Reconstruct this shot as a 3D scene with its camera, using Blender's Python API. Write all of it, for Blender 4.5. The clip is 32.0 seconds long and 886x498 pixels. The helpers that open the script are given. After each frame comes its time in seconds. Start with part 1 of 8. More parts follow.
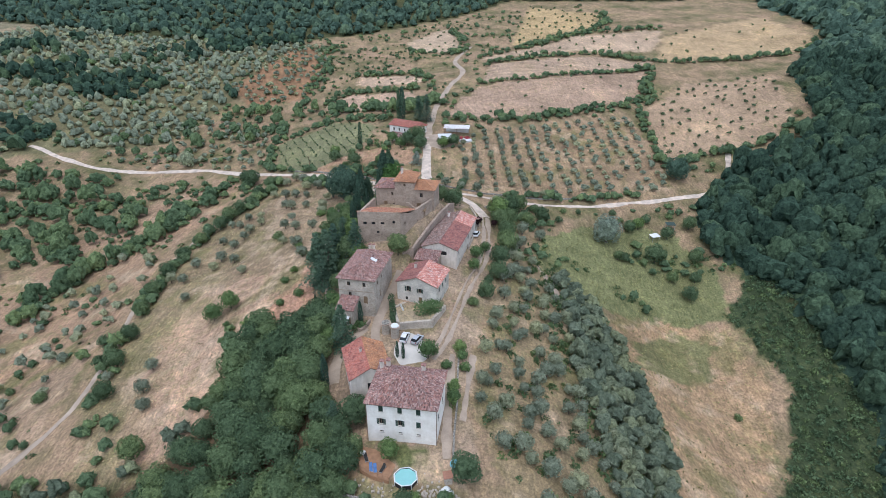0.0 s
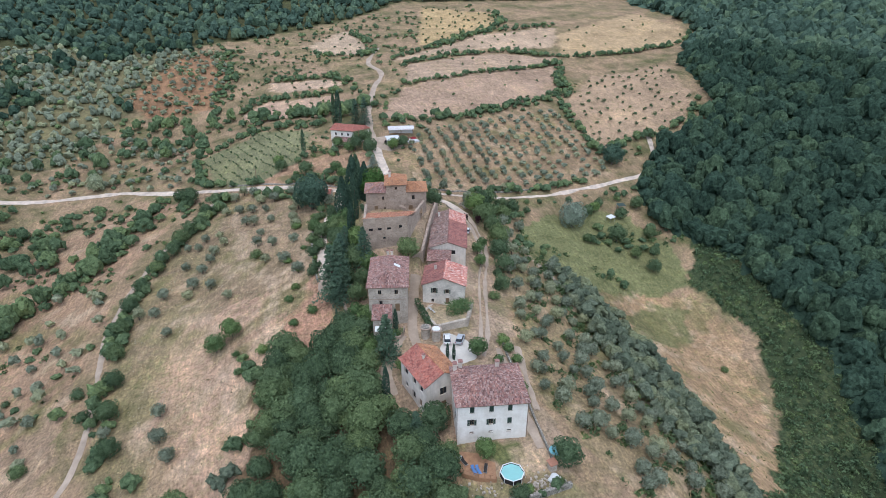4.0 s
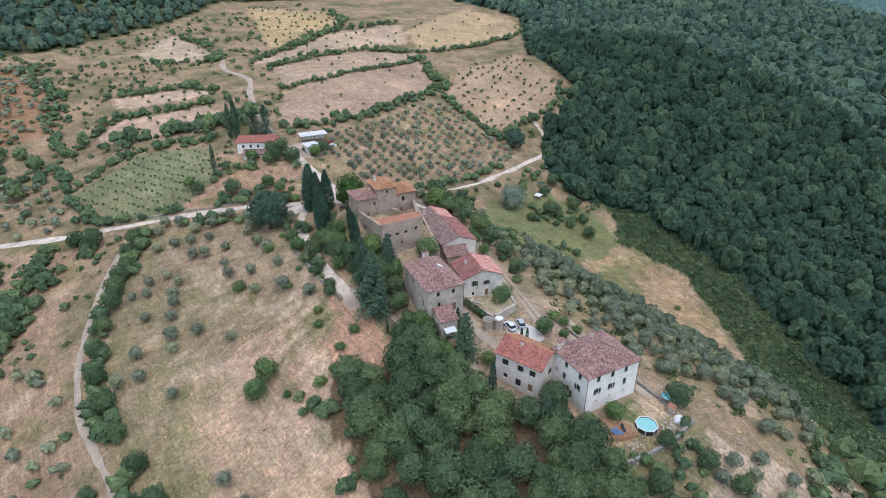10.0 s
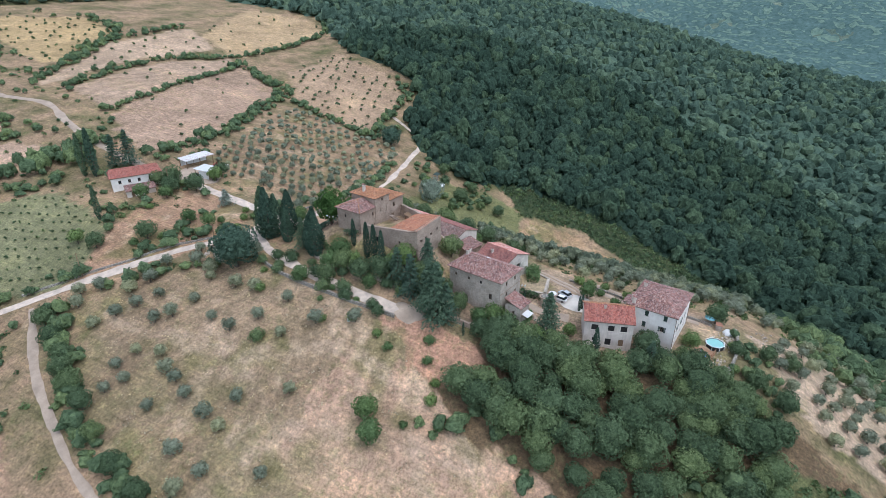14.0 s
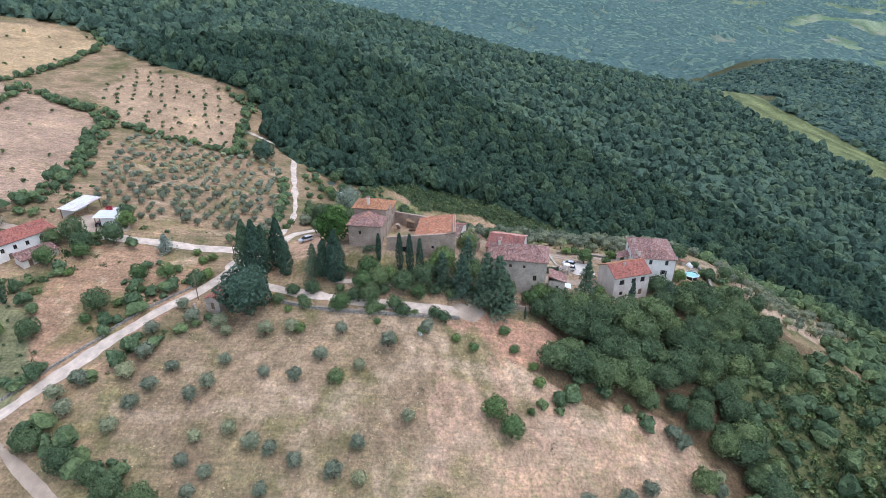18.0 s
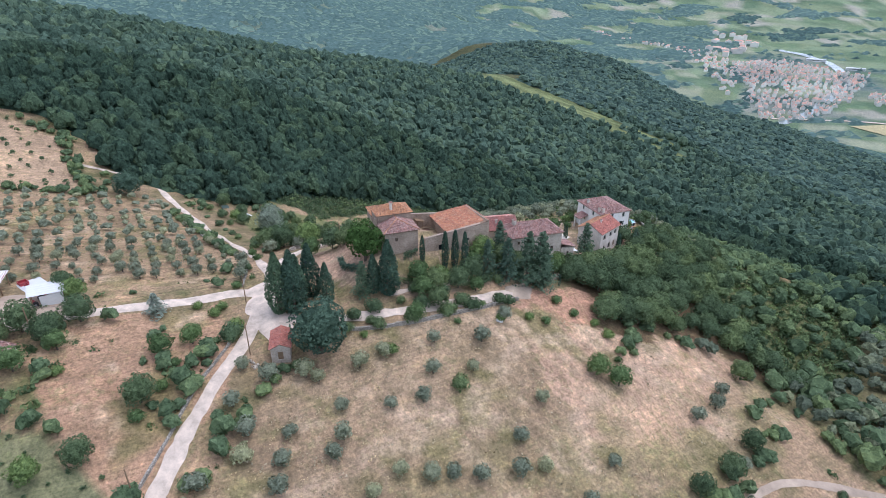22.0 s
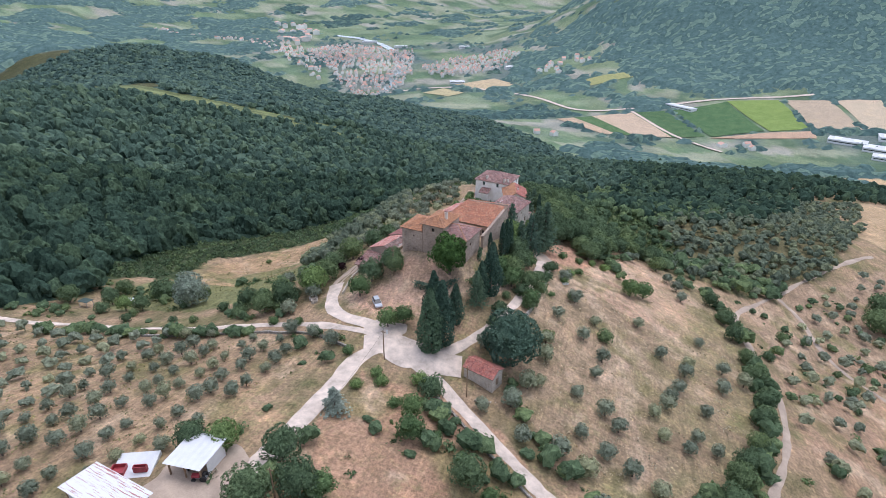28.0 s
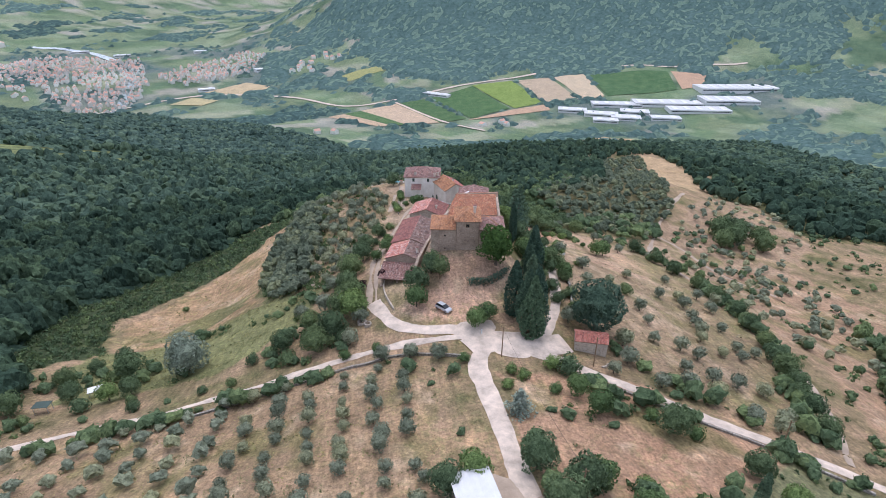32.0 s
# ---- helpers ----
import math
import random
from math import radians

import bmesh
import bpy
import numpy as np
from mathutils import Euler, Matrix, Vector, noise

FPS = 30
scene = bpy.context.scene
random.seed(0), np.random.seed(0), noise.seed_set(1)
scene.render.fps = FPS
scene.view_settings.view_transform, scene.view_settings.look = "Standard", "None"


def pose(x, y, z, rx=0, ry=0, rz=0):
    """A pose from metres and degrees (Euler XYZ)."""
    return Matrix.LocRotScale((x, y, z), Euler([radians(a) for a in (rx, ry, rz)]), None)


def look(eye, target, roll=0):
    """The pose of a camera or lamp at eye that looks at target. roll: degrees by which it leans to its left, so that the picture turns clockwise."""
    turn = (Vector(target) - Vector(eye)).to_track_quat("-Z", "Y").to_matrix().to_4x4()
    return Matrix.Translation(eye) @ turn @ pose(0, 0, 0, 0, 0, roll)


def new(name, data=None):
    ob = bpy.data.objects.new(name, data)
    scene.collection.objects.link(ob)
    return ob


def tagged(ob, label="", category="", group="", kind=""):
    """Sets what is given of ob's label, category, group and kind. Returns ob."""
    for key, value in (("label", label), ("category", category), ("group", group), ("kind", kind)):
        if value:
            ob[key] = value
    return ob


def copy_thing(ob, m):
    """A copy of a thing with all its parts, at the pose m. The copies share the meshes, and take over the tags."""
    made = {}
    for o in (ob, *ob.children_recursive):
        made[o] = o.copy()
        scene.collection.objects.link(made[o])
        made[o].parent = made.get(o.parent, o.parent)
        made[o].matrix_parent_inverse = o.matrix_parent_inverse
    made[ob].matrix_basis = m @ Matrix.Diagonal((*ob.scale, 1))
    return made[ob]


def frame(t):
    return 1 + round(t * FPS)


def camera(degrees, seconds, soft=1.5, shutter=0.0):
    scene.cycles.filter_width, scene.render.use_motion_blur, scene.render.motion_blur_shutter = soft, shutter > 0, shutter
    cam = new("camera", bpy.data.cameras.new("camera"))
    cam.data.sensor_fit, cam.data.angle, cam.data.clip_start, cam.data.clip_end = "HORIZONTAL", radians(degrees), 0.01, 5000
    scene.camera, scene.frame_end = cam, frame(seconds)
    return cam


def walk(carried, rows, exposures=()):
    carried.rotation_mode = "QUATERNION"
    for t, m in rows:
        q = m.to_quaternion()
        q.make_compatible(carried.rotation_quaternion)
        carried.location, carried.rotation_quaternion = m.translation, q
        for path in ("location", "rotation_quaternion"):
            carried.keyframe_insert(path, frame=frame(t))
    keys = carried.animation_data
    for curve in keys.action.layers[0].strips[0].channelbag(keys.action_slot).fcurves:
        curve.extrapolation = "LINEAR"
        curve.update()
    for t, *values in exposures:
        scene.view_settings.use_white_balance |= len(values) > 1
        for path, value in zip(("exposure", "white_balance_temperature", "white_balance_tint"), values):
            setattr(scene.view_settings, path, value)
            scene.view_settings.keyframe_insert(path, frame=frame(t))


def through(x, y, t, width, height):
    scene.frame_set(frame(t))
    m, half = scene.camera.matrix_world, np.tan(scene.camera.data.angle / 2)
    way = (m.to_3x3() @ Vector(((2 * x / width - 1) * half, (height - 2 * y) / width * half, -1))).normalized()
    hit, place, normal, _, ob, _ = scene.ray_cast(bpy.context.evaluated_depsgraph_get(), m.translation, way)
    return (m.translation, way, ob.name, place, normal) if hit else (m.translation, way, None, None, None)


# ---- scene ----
EXPOSURES = [(0.0, -0.06, 5850, 9), (13.0, -0.02, 5850, 9), (19.0, 0.16, 5850, 13), (24.0, 0.16, 5900, 15), (32.0, 0.08, 6100, 16)]
cam = camera(76.4, 32.0, soft=0.4)
# seconds, eye in metres, turn in degrees: a slow half circle round the hamlet
ROWS = [
    (0, 0.00, 0.00, 80.00, 64.00, -0.00, 0.00),
    (0.5, -4.70, 0.00, 80.00, 64.00, -0.01, -1.78),
    (1, -9.35, 0.11, 80.00, 64.01, -0.00, -3.55),
    (1.5, -13.95, 0.47, 79.94, 64.03, 0.03, -5.26),
    (2, -18.90, 0.90, 79.90, 64.05, 0.03, -7.11),
    (2.5, -23.20, 1.45, 79.90, 64.06, 0.06, -8.73),
    (3, -27.85, 2.19, 79.82, 64.08, 0.09, -10.48),
    (3.5, -32.45, 3.11, 79.76, 64.09, 0.07, -12.23),
    (5.5, -50.90, 8.14, 79.48, 64.12, 0.10, -19.36),
    (6, -54.95, 9.51, 79.53, 64.10, 0.09, -20.97),
    (6.5, -59.30, 11.14, 79.57, 64.09, 0.10, -22.69),
    (7, -63.55, 12.86, 79.57, 64.08, 0.12, -24.40),
    (7.5, -67.75, 14.83, 79.50, 64.07, 0.10, -26.14),
    (8, -71.90, 16.80, 79.54, 64.04, 0.12, -27.88),
    (8.5, -76.00, 18.95, 79.49, 64.03, 0.13, -29.64),
    (9, -80.30, 21.43, 79.45, 64.00, 0.14, -31.46),
    (9.5, -84.20, 23.84, 79.39, 63.97, 0.14, -33.18),
    (10, -90.30, 27.98, 79.31, 63.95, 0.14, -35.94),
    (10.5, -97.30, 33.42, 79.17, 63.93, 0.14, -39.24),
    (11, -104.55, 39.54, 79.18, 63.91, 0.16, -42.85),
    (11.5, -111.05, 45.80, 79.24, 63.87, 0.13, -46.27),
    (12, -117.35, 52.63, 79.20, 63.87, 0.10, -49.79),
    (12.5, -123.15, 59.87, 79.23, 63.84, 0.07, -53.28),
    (13, -128.45, 67.36, 79.19, 63.82, 0.05, -56.73),
    (13.5, -133.15, 75.05, 79.22, 63.79, 0.08, -60.18),
    (14, -137.60, 83.08, 79.14, 63.82, 0.03, -63.66),
    (14.5, -141.55, 91.40, 79.09, 63.86, -0.05, -67.15),
    (16.5, -152.90, 126.33, 79.64, 63.93, -0.25, -81.10),
    (17, -154.20, 135.14, 79.68, 63.94, -0.30, -84.47),
    (17.5, -155.00, 144.33, 79.59, 63.95, -0.35, -87.97),
    (18, -155.25, 153.25, 79.41, 63.99, -0.35, -91.33),
    (18.5, -154.90, 162.85, 79.24, 64.00, -0.35, -94.95),
    (19, -153.95, 171.99, 79.06, 63.98, -0.28, -98.43),
    (19.5, -152.40, 181.05, 78.92, 63.94, -0.25, -101.93),
    (20, -150.35, 190.02, 78.72, 63.93, -0.24, -105.38),
    (20.5, -147.80, 198.63, 78.81, 63.80, -0.20, -108.83),
    (21, -144.65, 207.28, 78.65, 63.81, -0.22, -112.28),
    (21.5, -140.95, 215.78, 78.62, 63.78, -0.21, -115.77),
    (22, -136.85, 223.97, 78.63, 63.76, -0.20, -119.25),
    (22.5, -132.25, 231.86, 78.51, 63.76, -0.24, -122.67),
    (23, -127.25, 239.44, 78.54, 63.77, -0.24, -126.07),
    (23.5, -121.70, 246.71, 78.61, 63.81, -0.24, -129.49),
    (24, -115.75, 253.71, 78.81, 63.79, -0.23, -132.95),
    (24.5, -109.50, 260.26, 78.90, 63.78, -0.31, -136.35),
    (25, -102.50, 266.67, 78.94, 63.79, -0.34, -139.93),
    (25.5, -95.35, 272.51, 79.04, 63.81, -0.38, -143.43),
    (27.5, -63.00, 292.24, 81.02, 63.40, -0.54, -157.72),
    (28, -54.19, 295.58, 81.05, 63.43, -0.55, -161.23),
    (28.5, -45.23, 298.38, 81.10, 63.43, -0.55, -164.71),
    (29, -36.23, 300.57, 81.06, 63.42, -0.53, -168.21),
    (29.5, -27.11, 302.22, 80.96, 63.45, -0.54, -171.73),
    (30, -18.12, 303.31, 80.94, 63.47, -0.55, -175.14),
    (30.5, -8.92, 303.78, 80.80, 63.50, -0.53, -178.70),
    (31, -0.45, 303.73, 80.63, 63.50, -0.50, -181.98),
    (31.5, 6.89, 303.31, 80.47, 63.52, -0.50, -184.90),
    (32, 13.21, 302.59, 80.23, 63.52, -0.50, -187.41),
]
walk(cam, [(t, pose(x, y, z, rx, ry, rz)) for t, x, y, z, rx, ry, rz in ROWS], EXPOSURES)

# ---- light: a hazy, clouded noon ----
world = bpy.data.worlds.new("World")
scene.world = world
world.use_nodes = True
wn = world.node_tree.nodes
sky = wn.new("ShaderNodeTexSky")
sky.sky_type = "NISHITA"
sky.sun_disc = False
SUN_HEIGHT, SUN_TURN = radians(72), radians(198)
sky.sun_elevation, sky.sun_rotation = SUN_HEIGHT, SUN_TURN
sky.air_density, sky.dust_density, sky.ozone_density = 1.0, 1.4, 1.0
wn["Background"].inputs["Strength"].default_value = 0.29
# thin cloud all over takes most of the blue out of the sky
veil = wn.new("ShaderNodeHueSaturation")
veil.inputs["Saturation"].default_value = 0.5
world.node_tree.links.new(sky.outputs["Color"], veil.inputs["Color"])
world.node_tree.links.new(veil.outputs["Color"], wn["Background"].inputs["Color"])
sun_data = bpy.data.lights.new("sun", "SUN")
sun_data.energy, sun_data.angle, sun_data.color = 0.85, radians(44), (1.0, 0.97, 0.92)
sun = new("sun", sun_data)
# the sun stands high behind the cloud
sun.matrix_world = look((0, 0, 600), (-600 * math.sin(SUN_TURN) / math.tan(SUN_HEIGHT), -600 * math.cos(SUN_TURN) / math.tan(SUN_HEIGHT), 0))

# ---- materials ----
def nodes_of(name):
    m = bpy.data.materials.new(name)
    m.use_nodes = True
    t = m.node_tree
    return m, t.nodes, t.links, t.nodes["Principled BSDF"]


def ramp(ns, stops):
    r = ns.new("ShaderNodeValToRGB")
    while len(r.color_ramp.elements) < len(stops):
        r.color_ramp.elements.new(0.5)
    for e, (p, c) in zip(r.color_ramp.elements, stops):
        e.position, e.color = p, (*c, 1)
    return r


def noise_tex(ns, ls, scale, detail=6, rough=0.6, coord="Object"):
    tc = ns.new("ShaderNodeTexCoord")
    n = ns.new("ShaderNodeTexNoise")
    n.inputs["Scale"].default_value, n.inputs["Detail"].default_value, n.inputs["Roughness"].default_value = scale, detail, rough
    ls.new(tc.outputs[coord], n.inputs["Vector"])
    return n


def mixed(ns, ls, kind, fac, a, b):
    x = ns.new("ShaderNodeMix")
    x.data_type, x.blend_type = "RGBA", kind
    for sock, v in ((x.inputs[0], fac), (x.inputs[6], a), (x.inputs[7], b)):
        if isinstance(v, (int, float)):
            sock.default_value = v
        elif isinstance(v, tuple):
            sock.default_value = (*v, 1)
        else:
            ls.new(v, sock)
    return x.outputs[2]


def bumped(ns, ls, bsdf, height, strength, dist=0.05):
    b = ns.new("ShaderNodeBump")
    b.inputs["Strength"].default_value, b.inputs["Distance"].default_value = strength, dist
    ls.new(height, b.inputs["Height"])
    ls.new(b.outputs["Normal"], bsdf.inputs["Normal"])


def plain(name, c, rough=0.7, metal=0.0, scale=3.0, vary=0.25, bump=0.15, coord="Object"):
    """Paint, metal, cloth: one colour with fine and broad variation."""
    m, ns, ls, p = nodes_of(name)
    big, fine = noise_tex(ns, ls, scale * 0.25, 4, coord=coord), noise_tex(ns, ls, scale * 4, 6, coord=coord)
    lo, hi = tuple(v * (1 - vary) for v in c), tuple(min(1, v * (1 + vary * 0.6)) for v in c)
    r = ramp(ns, [(0.3, lo), (0.7, hi)])
    ls.new(big.outputs["Fac"], r.inputs["Fac"])
    g = ramp(ns, [(0.3, (0.86, 0.86, 0.86)), (0.7, (1.0, 1.0, 1.0))])
    ls.new(fine.outputs["Fac"], g.inputs["Fac"])
    ls.new(mixed(ns, ls, "MULTIPLY", 1.0, r.outputs["Color"], g.outputs["Color"]), p.inputs["Base Color"])
    p.inputs["Roughness"].default_value, p.inputs["Metallic"].default_value = rough, metal
    bumped(ns, ls, p, fine.outputs["Fac"], bump, 0.02)
    return m


def leaf(name, dark, light, through=0.18, grain=1.7):
    """Foliage: every spray of leaves has its own tone, twigs show as fine relief, every tree has its own tint."""
    m, ns, ls, p = nodes_of(name)
    geo, at = ns.new("ShaderNodeNewGeometry"), ns.new("ShaderNodeAttribute")
    at.attribute_name = "tint"
    info = ns.new("ShaderNodeObjectInfo")
    twigs = noise_tex(ns, ls, grain, 5, 0.75)
    spread = ns.new("ShaderNodeMapRange")
    spread.inputs["From Min"].default_value, spread.inputs["From Max"].default_value = 0.34, 0.66
    ls.new(twigs.outputs["Fac"], spread.inputs["Value"])
    tone = mixed(ns, ls, "MIX", 0.6, geo.outputs["Random Per Island"], spread.outputs["Result"])
    r = ramp(ns, [(0.08, tuple(v * 0.6 for v in dark)), (0.5, tuple((a + b) / 2 for a, b in zip(dark, light))), (0.8, light), (1.0, tuple(min(1, v * 1.5) for v in light))])
    ls.new(tone, r.inputs["Fac"])
    add = ns.new("ShaderNodeMath")
    add.operation = "ADD"
    ls.new(at.outputs["Fac"], add.inputs[0])
    ls.new(info.outputs["Random"], add.inputs[1])
    frac = ns.new("ShaderNodeMath")
    frac.operation = "FRACT"
    ls.new(add.outputs[0], frac.inputs[0])
    tint = ramp(ns, [(0.0, (0.72, 0.76, 0.75)), (0.45, (0.96, 0.98, 0.97)), (0.8, (1.18, 1.14, 1.0)), (1.0, (1.45, 1.35, 1.1))])
    ls.new(frac.outputs[0], tint.inputs["Fac"])
    c = mixed(ns, ls, "MULTIPLY", 1.0, r.outputs["Color"], tint.outputs["Color"])
    d, t, x = ns.new("ShaderNodeBsdfDiffuse"), ns.new("ShaderNodeBsdfTranslucent"), ns.new("ShaderNodeMixShader")
    ls.new(c, d.inputs["Color"]), ls.new(c, t.inputs["Color"])
    b = ns.new("ShaderNodeBump")
    b.inputs["Strength"].default_value, b.inputs["Distance"].default_value = 0.75, 0.45
    ls.new(twigs.outputs["Fac"], b.inputs["Height"]), ls.new(b.outputs["Normal"], d.inputs["Normal"])
    x.inputs[0].default_value = through
    ls.new(d.outputs[0], x.inputs[1]), ls.new(t.outputs[0], x.inputs[2])
    ls.new(x.outputs[0], ns["Material Output"].inputs["Surface"])
    ns.remove(p)
    return m


def stone_wall(name, a, b, joint, size=0.32, plaster=0.0):
    """Rubble stone in mortar, some of it under old render."""
    m, ns, ls, p = nodes_of(name)
    tc = ns.new("ShaderNodeTexCoord")
    mp = ns.new("ShaderNodeMapping")
    mp.inputs["Scale"].default_value = (1, 1, 1.6)
    ls.new(tc.outputs["Object"], mp.inputs["Vector"])
    v, e = ns.new("ShaderNodeTexVoronoi"), ns.new("ShaderNodeTexVoronoi")
    e.feature = "DISTANCE_TO_EDGE"
    for x in (v, e):
        x.inputs["Scale"].default_value = 1 / size
        ls.new(mp.outputs["Vector"], x.inputs["Vector"])
    col = ramp(ns, [(0.1, a), (0.9, b)])
    ls.new(v.outputs["Color"], col.inputs["Fac"])
    edge = ramp(ns, [(0.02, (0, 0, 0)), (0.09, (1, 1, 1))])
    ls.new(e.outputs["Distance"], edge.inputs["Fac"])
    c = mixed(ns, ls, "MIX", edge.outputs["Color"], joint, col.outputs["Color"])
    big = noise_tex(ns, ls, 0.35, 8, 0.7)
    st = ramp(ns, [(0.3, (0.62, 0.6, 0.58)), (0.62, (1.08, 1.06, 1.03))])
    ls.new(big.outputs["Fac"], st.inputs["Fac"])
    c = mixed(ns, ls, "MULTIPLY", 1.0, c, st.outputs["Color"])
    ls.new(c, p.inputs["Base Color"])
    p.inputs["Roughness"].default_value = 0.92
    bumped(ns, ls, p, edge.outputs["Color"], 0.6, 0.05)
    return m


def render_wall(name, c, stain, amount=0.5):
    """Painted render with rain streaks and worn patches."""
    m, ns, ls, p = nodes_of(name)
    tc = ns.new("ShaderNodeTexCoord")
    mp = ns.new("ShaderNodeMapping")
    mp.inputs["Scale"].default_value = (1.6, 1.6, 0.22)
    ls.new(tc.outputs["Object"], mp.inputs["Vector"])
    streak = ns.new("ShaderNodeTexNoise")
    streak.inputs["Scale"].default_value, streak.inputs["Detail"].default_value = 1.4, 8
    ls.new(mp.outputs["Vector"], streak.inputs["Vector"])
    r = ramp(ns, [(0.42, c), (0.75, tuple(x * (1 - amount) + y * amount for x, y in zip(c, stain)))])
    ls.new(streak.outputs["Fac"], r.inputs["Fac"])
    patch = noise_tex(ns, ls, 0.5, 8, 0.7)
    g = ramp(ns, [(0.35, (0.84, 0.82, 0.79)), (0.6, (1.0, 1.0, 1.0))])
    ls.new(patch.outputs["Fac"], g.inputs["Fac"])
    ls.new(mixed(ns, ls, "MULTIPLY", 1.0, r.outputs["Color"], g.outputs["Color"]), p.inputs["Base Color"])
    p.inputs["Roughness"].default_value = 0.9
    bumped(ns, ls, p, noise_tex(ns, ls, 9, 8).outputs["Fac"], 0.25, 0.02)
    return m


def tile_mat(name, cols):
    """Clay roof tiles: each tile its own fired colour, lichen in broad patches."""
    m, ns, ls, p = nodes_of(name)
    geo = ns.new("ShaderNodeNewGeometry")
    n = len(cols)
    r = ramp(ns, [(i / (n - 1), c) for i, c in enumerate(cols)])
    ls.new(geo.outputs["Random Per Island"], r.inputs["Fac"])
    big = noise_tex(ns, ls, 0.45, 8, 0.72)
    g = ramp(ns, [(0.3, (0.6, 0.6, 0.62)), (0.5, (0.95, 0.93, 0.92)), (0.72, (1.2, 1.12, 1.05))])
    ls.new(big.outputs["Fac"], g.inputs["Fac"])
    spots = noise_tex(ns, ls, 3.2, 6, 0.85)
    f = ramp(ns, [(0.36, (0.5, 0.5, 0.5)), (0.5, (1.0, 1.0, 1.0)), (0.64, (1.5, 1.42, 1.36))])
    ls.new(spots.outputs["Fac"], f.inputs["Fac"])
    c = mixed(ns, ls, "MULTIPLY", 1.0, r.outputs["Color"], g.outputs["Color"])
    ls.new(mixed(ns, ls, "MULTIPLY", 1.0, c, f.outputs["Color"]), p.inputs["Base Color"])
    p.inputs["Roughness"].default_value = 0.85
    bumped(ns, ls, p, noise_tex(ns, ls, 14, 5).outputs["Fac"], 0.2, 0.02)
    return m


def land_mat():
    """Soil, straw and grass: the colour of each plot, broken up by green tufts, straw, clods and bare spots."""
    m, ns, ls, p = nodes_of("land")
    at = ns.new("ShaderNodeAttribute")
    at.attribute_name = "cover"
    c = at.outputs["Color"]
    broad, mid, fine = noise_tex(ns, ls, 0.05, 6, 0.6), noise_tex(ns, ls, 0.3, 9, 0.72), noise_tex(ns, ls, 1.5, 9, 0.8)
    # weeds come up in drifts
    weed = noise_tex(ns, ls, 0.62, 7, 0.75)
    where = ramp(ns, [(0.4, (0, 0, 0)), (0.62, (0.75, 0.75, 0.75))])
    ls.new(broad.outputs["Fac"], where.inputs["Fac"])
    tuft = ramp(ns, [(0.5, (0, 0, 0)), (0.58, (1, 1, 1))])
    ls.new(weed.outputs["Fac"], tuft.inputs["Fac"])
    fac = mixed(ns, ls, "MULTIPLY", 1.0, where.outputs["Color"], tuft.outputs["Color"])
    green = mixed(ns, ls, "MIX", 0.45, (0.17, 0.19, 0.085), c)
    c = mixed(ns, ls, "MIX", fac, c, green)
    # pale straw lies in streaks
    tc, mp, straw = ns.new("ShaderNodeTexCoord"), ns.new("ShaderNodeMapping"), ns.new("ShaderNodeTexNoise")
    mp.inputs["Scale"].default_value, mp.inputs["Rotation"].default_value = (1.6, 0.22, 1), (0, 0, 0.5)
    straw.inputs["Scale"].default_value, straw.inputs["Detail"].default_value, straw.inputs["Roughness"].default_value = 0.7, 7, 0.7
    ls.new(tc.outputs["Object"], mp.inputs["Vector"]), ls.new(mp.outputs["Vector"], straw.inputs["Vector"])
    lie = noise_tex(ns, ls, 0.42, 8, 0.8)
    cut = ramp(ns, [(0.53, (0, 0, 0)), (0.59, (0.6, 0.6, 0.6))])
    ls.new(lie.outputs["Fac"], cut.inputs["Fac"])
    c = mixed(ns, ls, "MIX", cut.outputs["Color"], c, mixed(ns, ls, "MULTIPLY", 1.0, c, (1.5, 1.48, 1.4)))
    for tex, amount, lo, hi in ((broad, 0.8, (0.82, 0.85, 0.8), (1.16, 1.12, 1.06)), (mid, 0.9, (0.76, 0.78, 0.72), (1.2, 1.17, 1.12)), (straw, 0.8, (0.78, 0.8, 0.76), (1.3, 1.26, 1.18)), (fine, 1.0, (0.48, 0.5, 0.46), (1.5, 1.45, 1.36))):
        g = ramp(ns, [(0.34, lo), (0.5, (1.0, 1.0, 1.0)), (0.66, hi)])
        ls.new(tex.outputs["Fac"], g.inputs["Fac"])
        c = mixed(ns, ls, "MULTIPLY", amount, c, g.outputs["Color"])
    ls.new(c, p.inputs["Base Color"])
    p.inputs["Roughness"].default_value = 1.0
    p.inputs["Specular IOR Level"].default_value = 0.1
    bumped(ns, ls, p, fine.outputs["Fac"], 0.6, 0.3)
    return m


M_LAND = land_mat()
M_GRAVEL = plain("pale_gravel", (0.66, 0.54, 0.44), 0.95, scale=1.6, vary=0.34, bump=0.5)
M_TRACK = plain("dusty_track", (0.45, 0.35, 0.265), 0.95, scale=1.0, vary=0.28, bump=0.4)
M_PAVING = plain("white_gravel", (0.64, 0.59, 0.52), 0.9, scale=1.5, vary=0.12)
M_STONE = stone_wall("grey_brown_rubble_stone", (0.3, 0.225, 0.175), (0.5, 0.39, 0.31), (0.47, 0.39, 0.32))
M_STONE_PALE = stone_wall("pale_rubble_stone", (0.4, 0.34, 0.28), (0.6, 0.53, 0.45), (0.55, 0.49, 0.42))
M_DRYWALL = stone_wall("dry_stone", (0.25, 0.23, 0.2), (0.48, 0.45, 0.4), (0.12, 0.11, 0.09), 0.45)
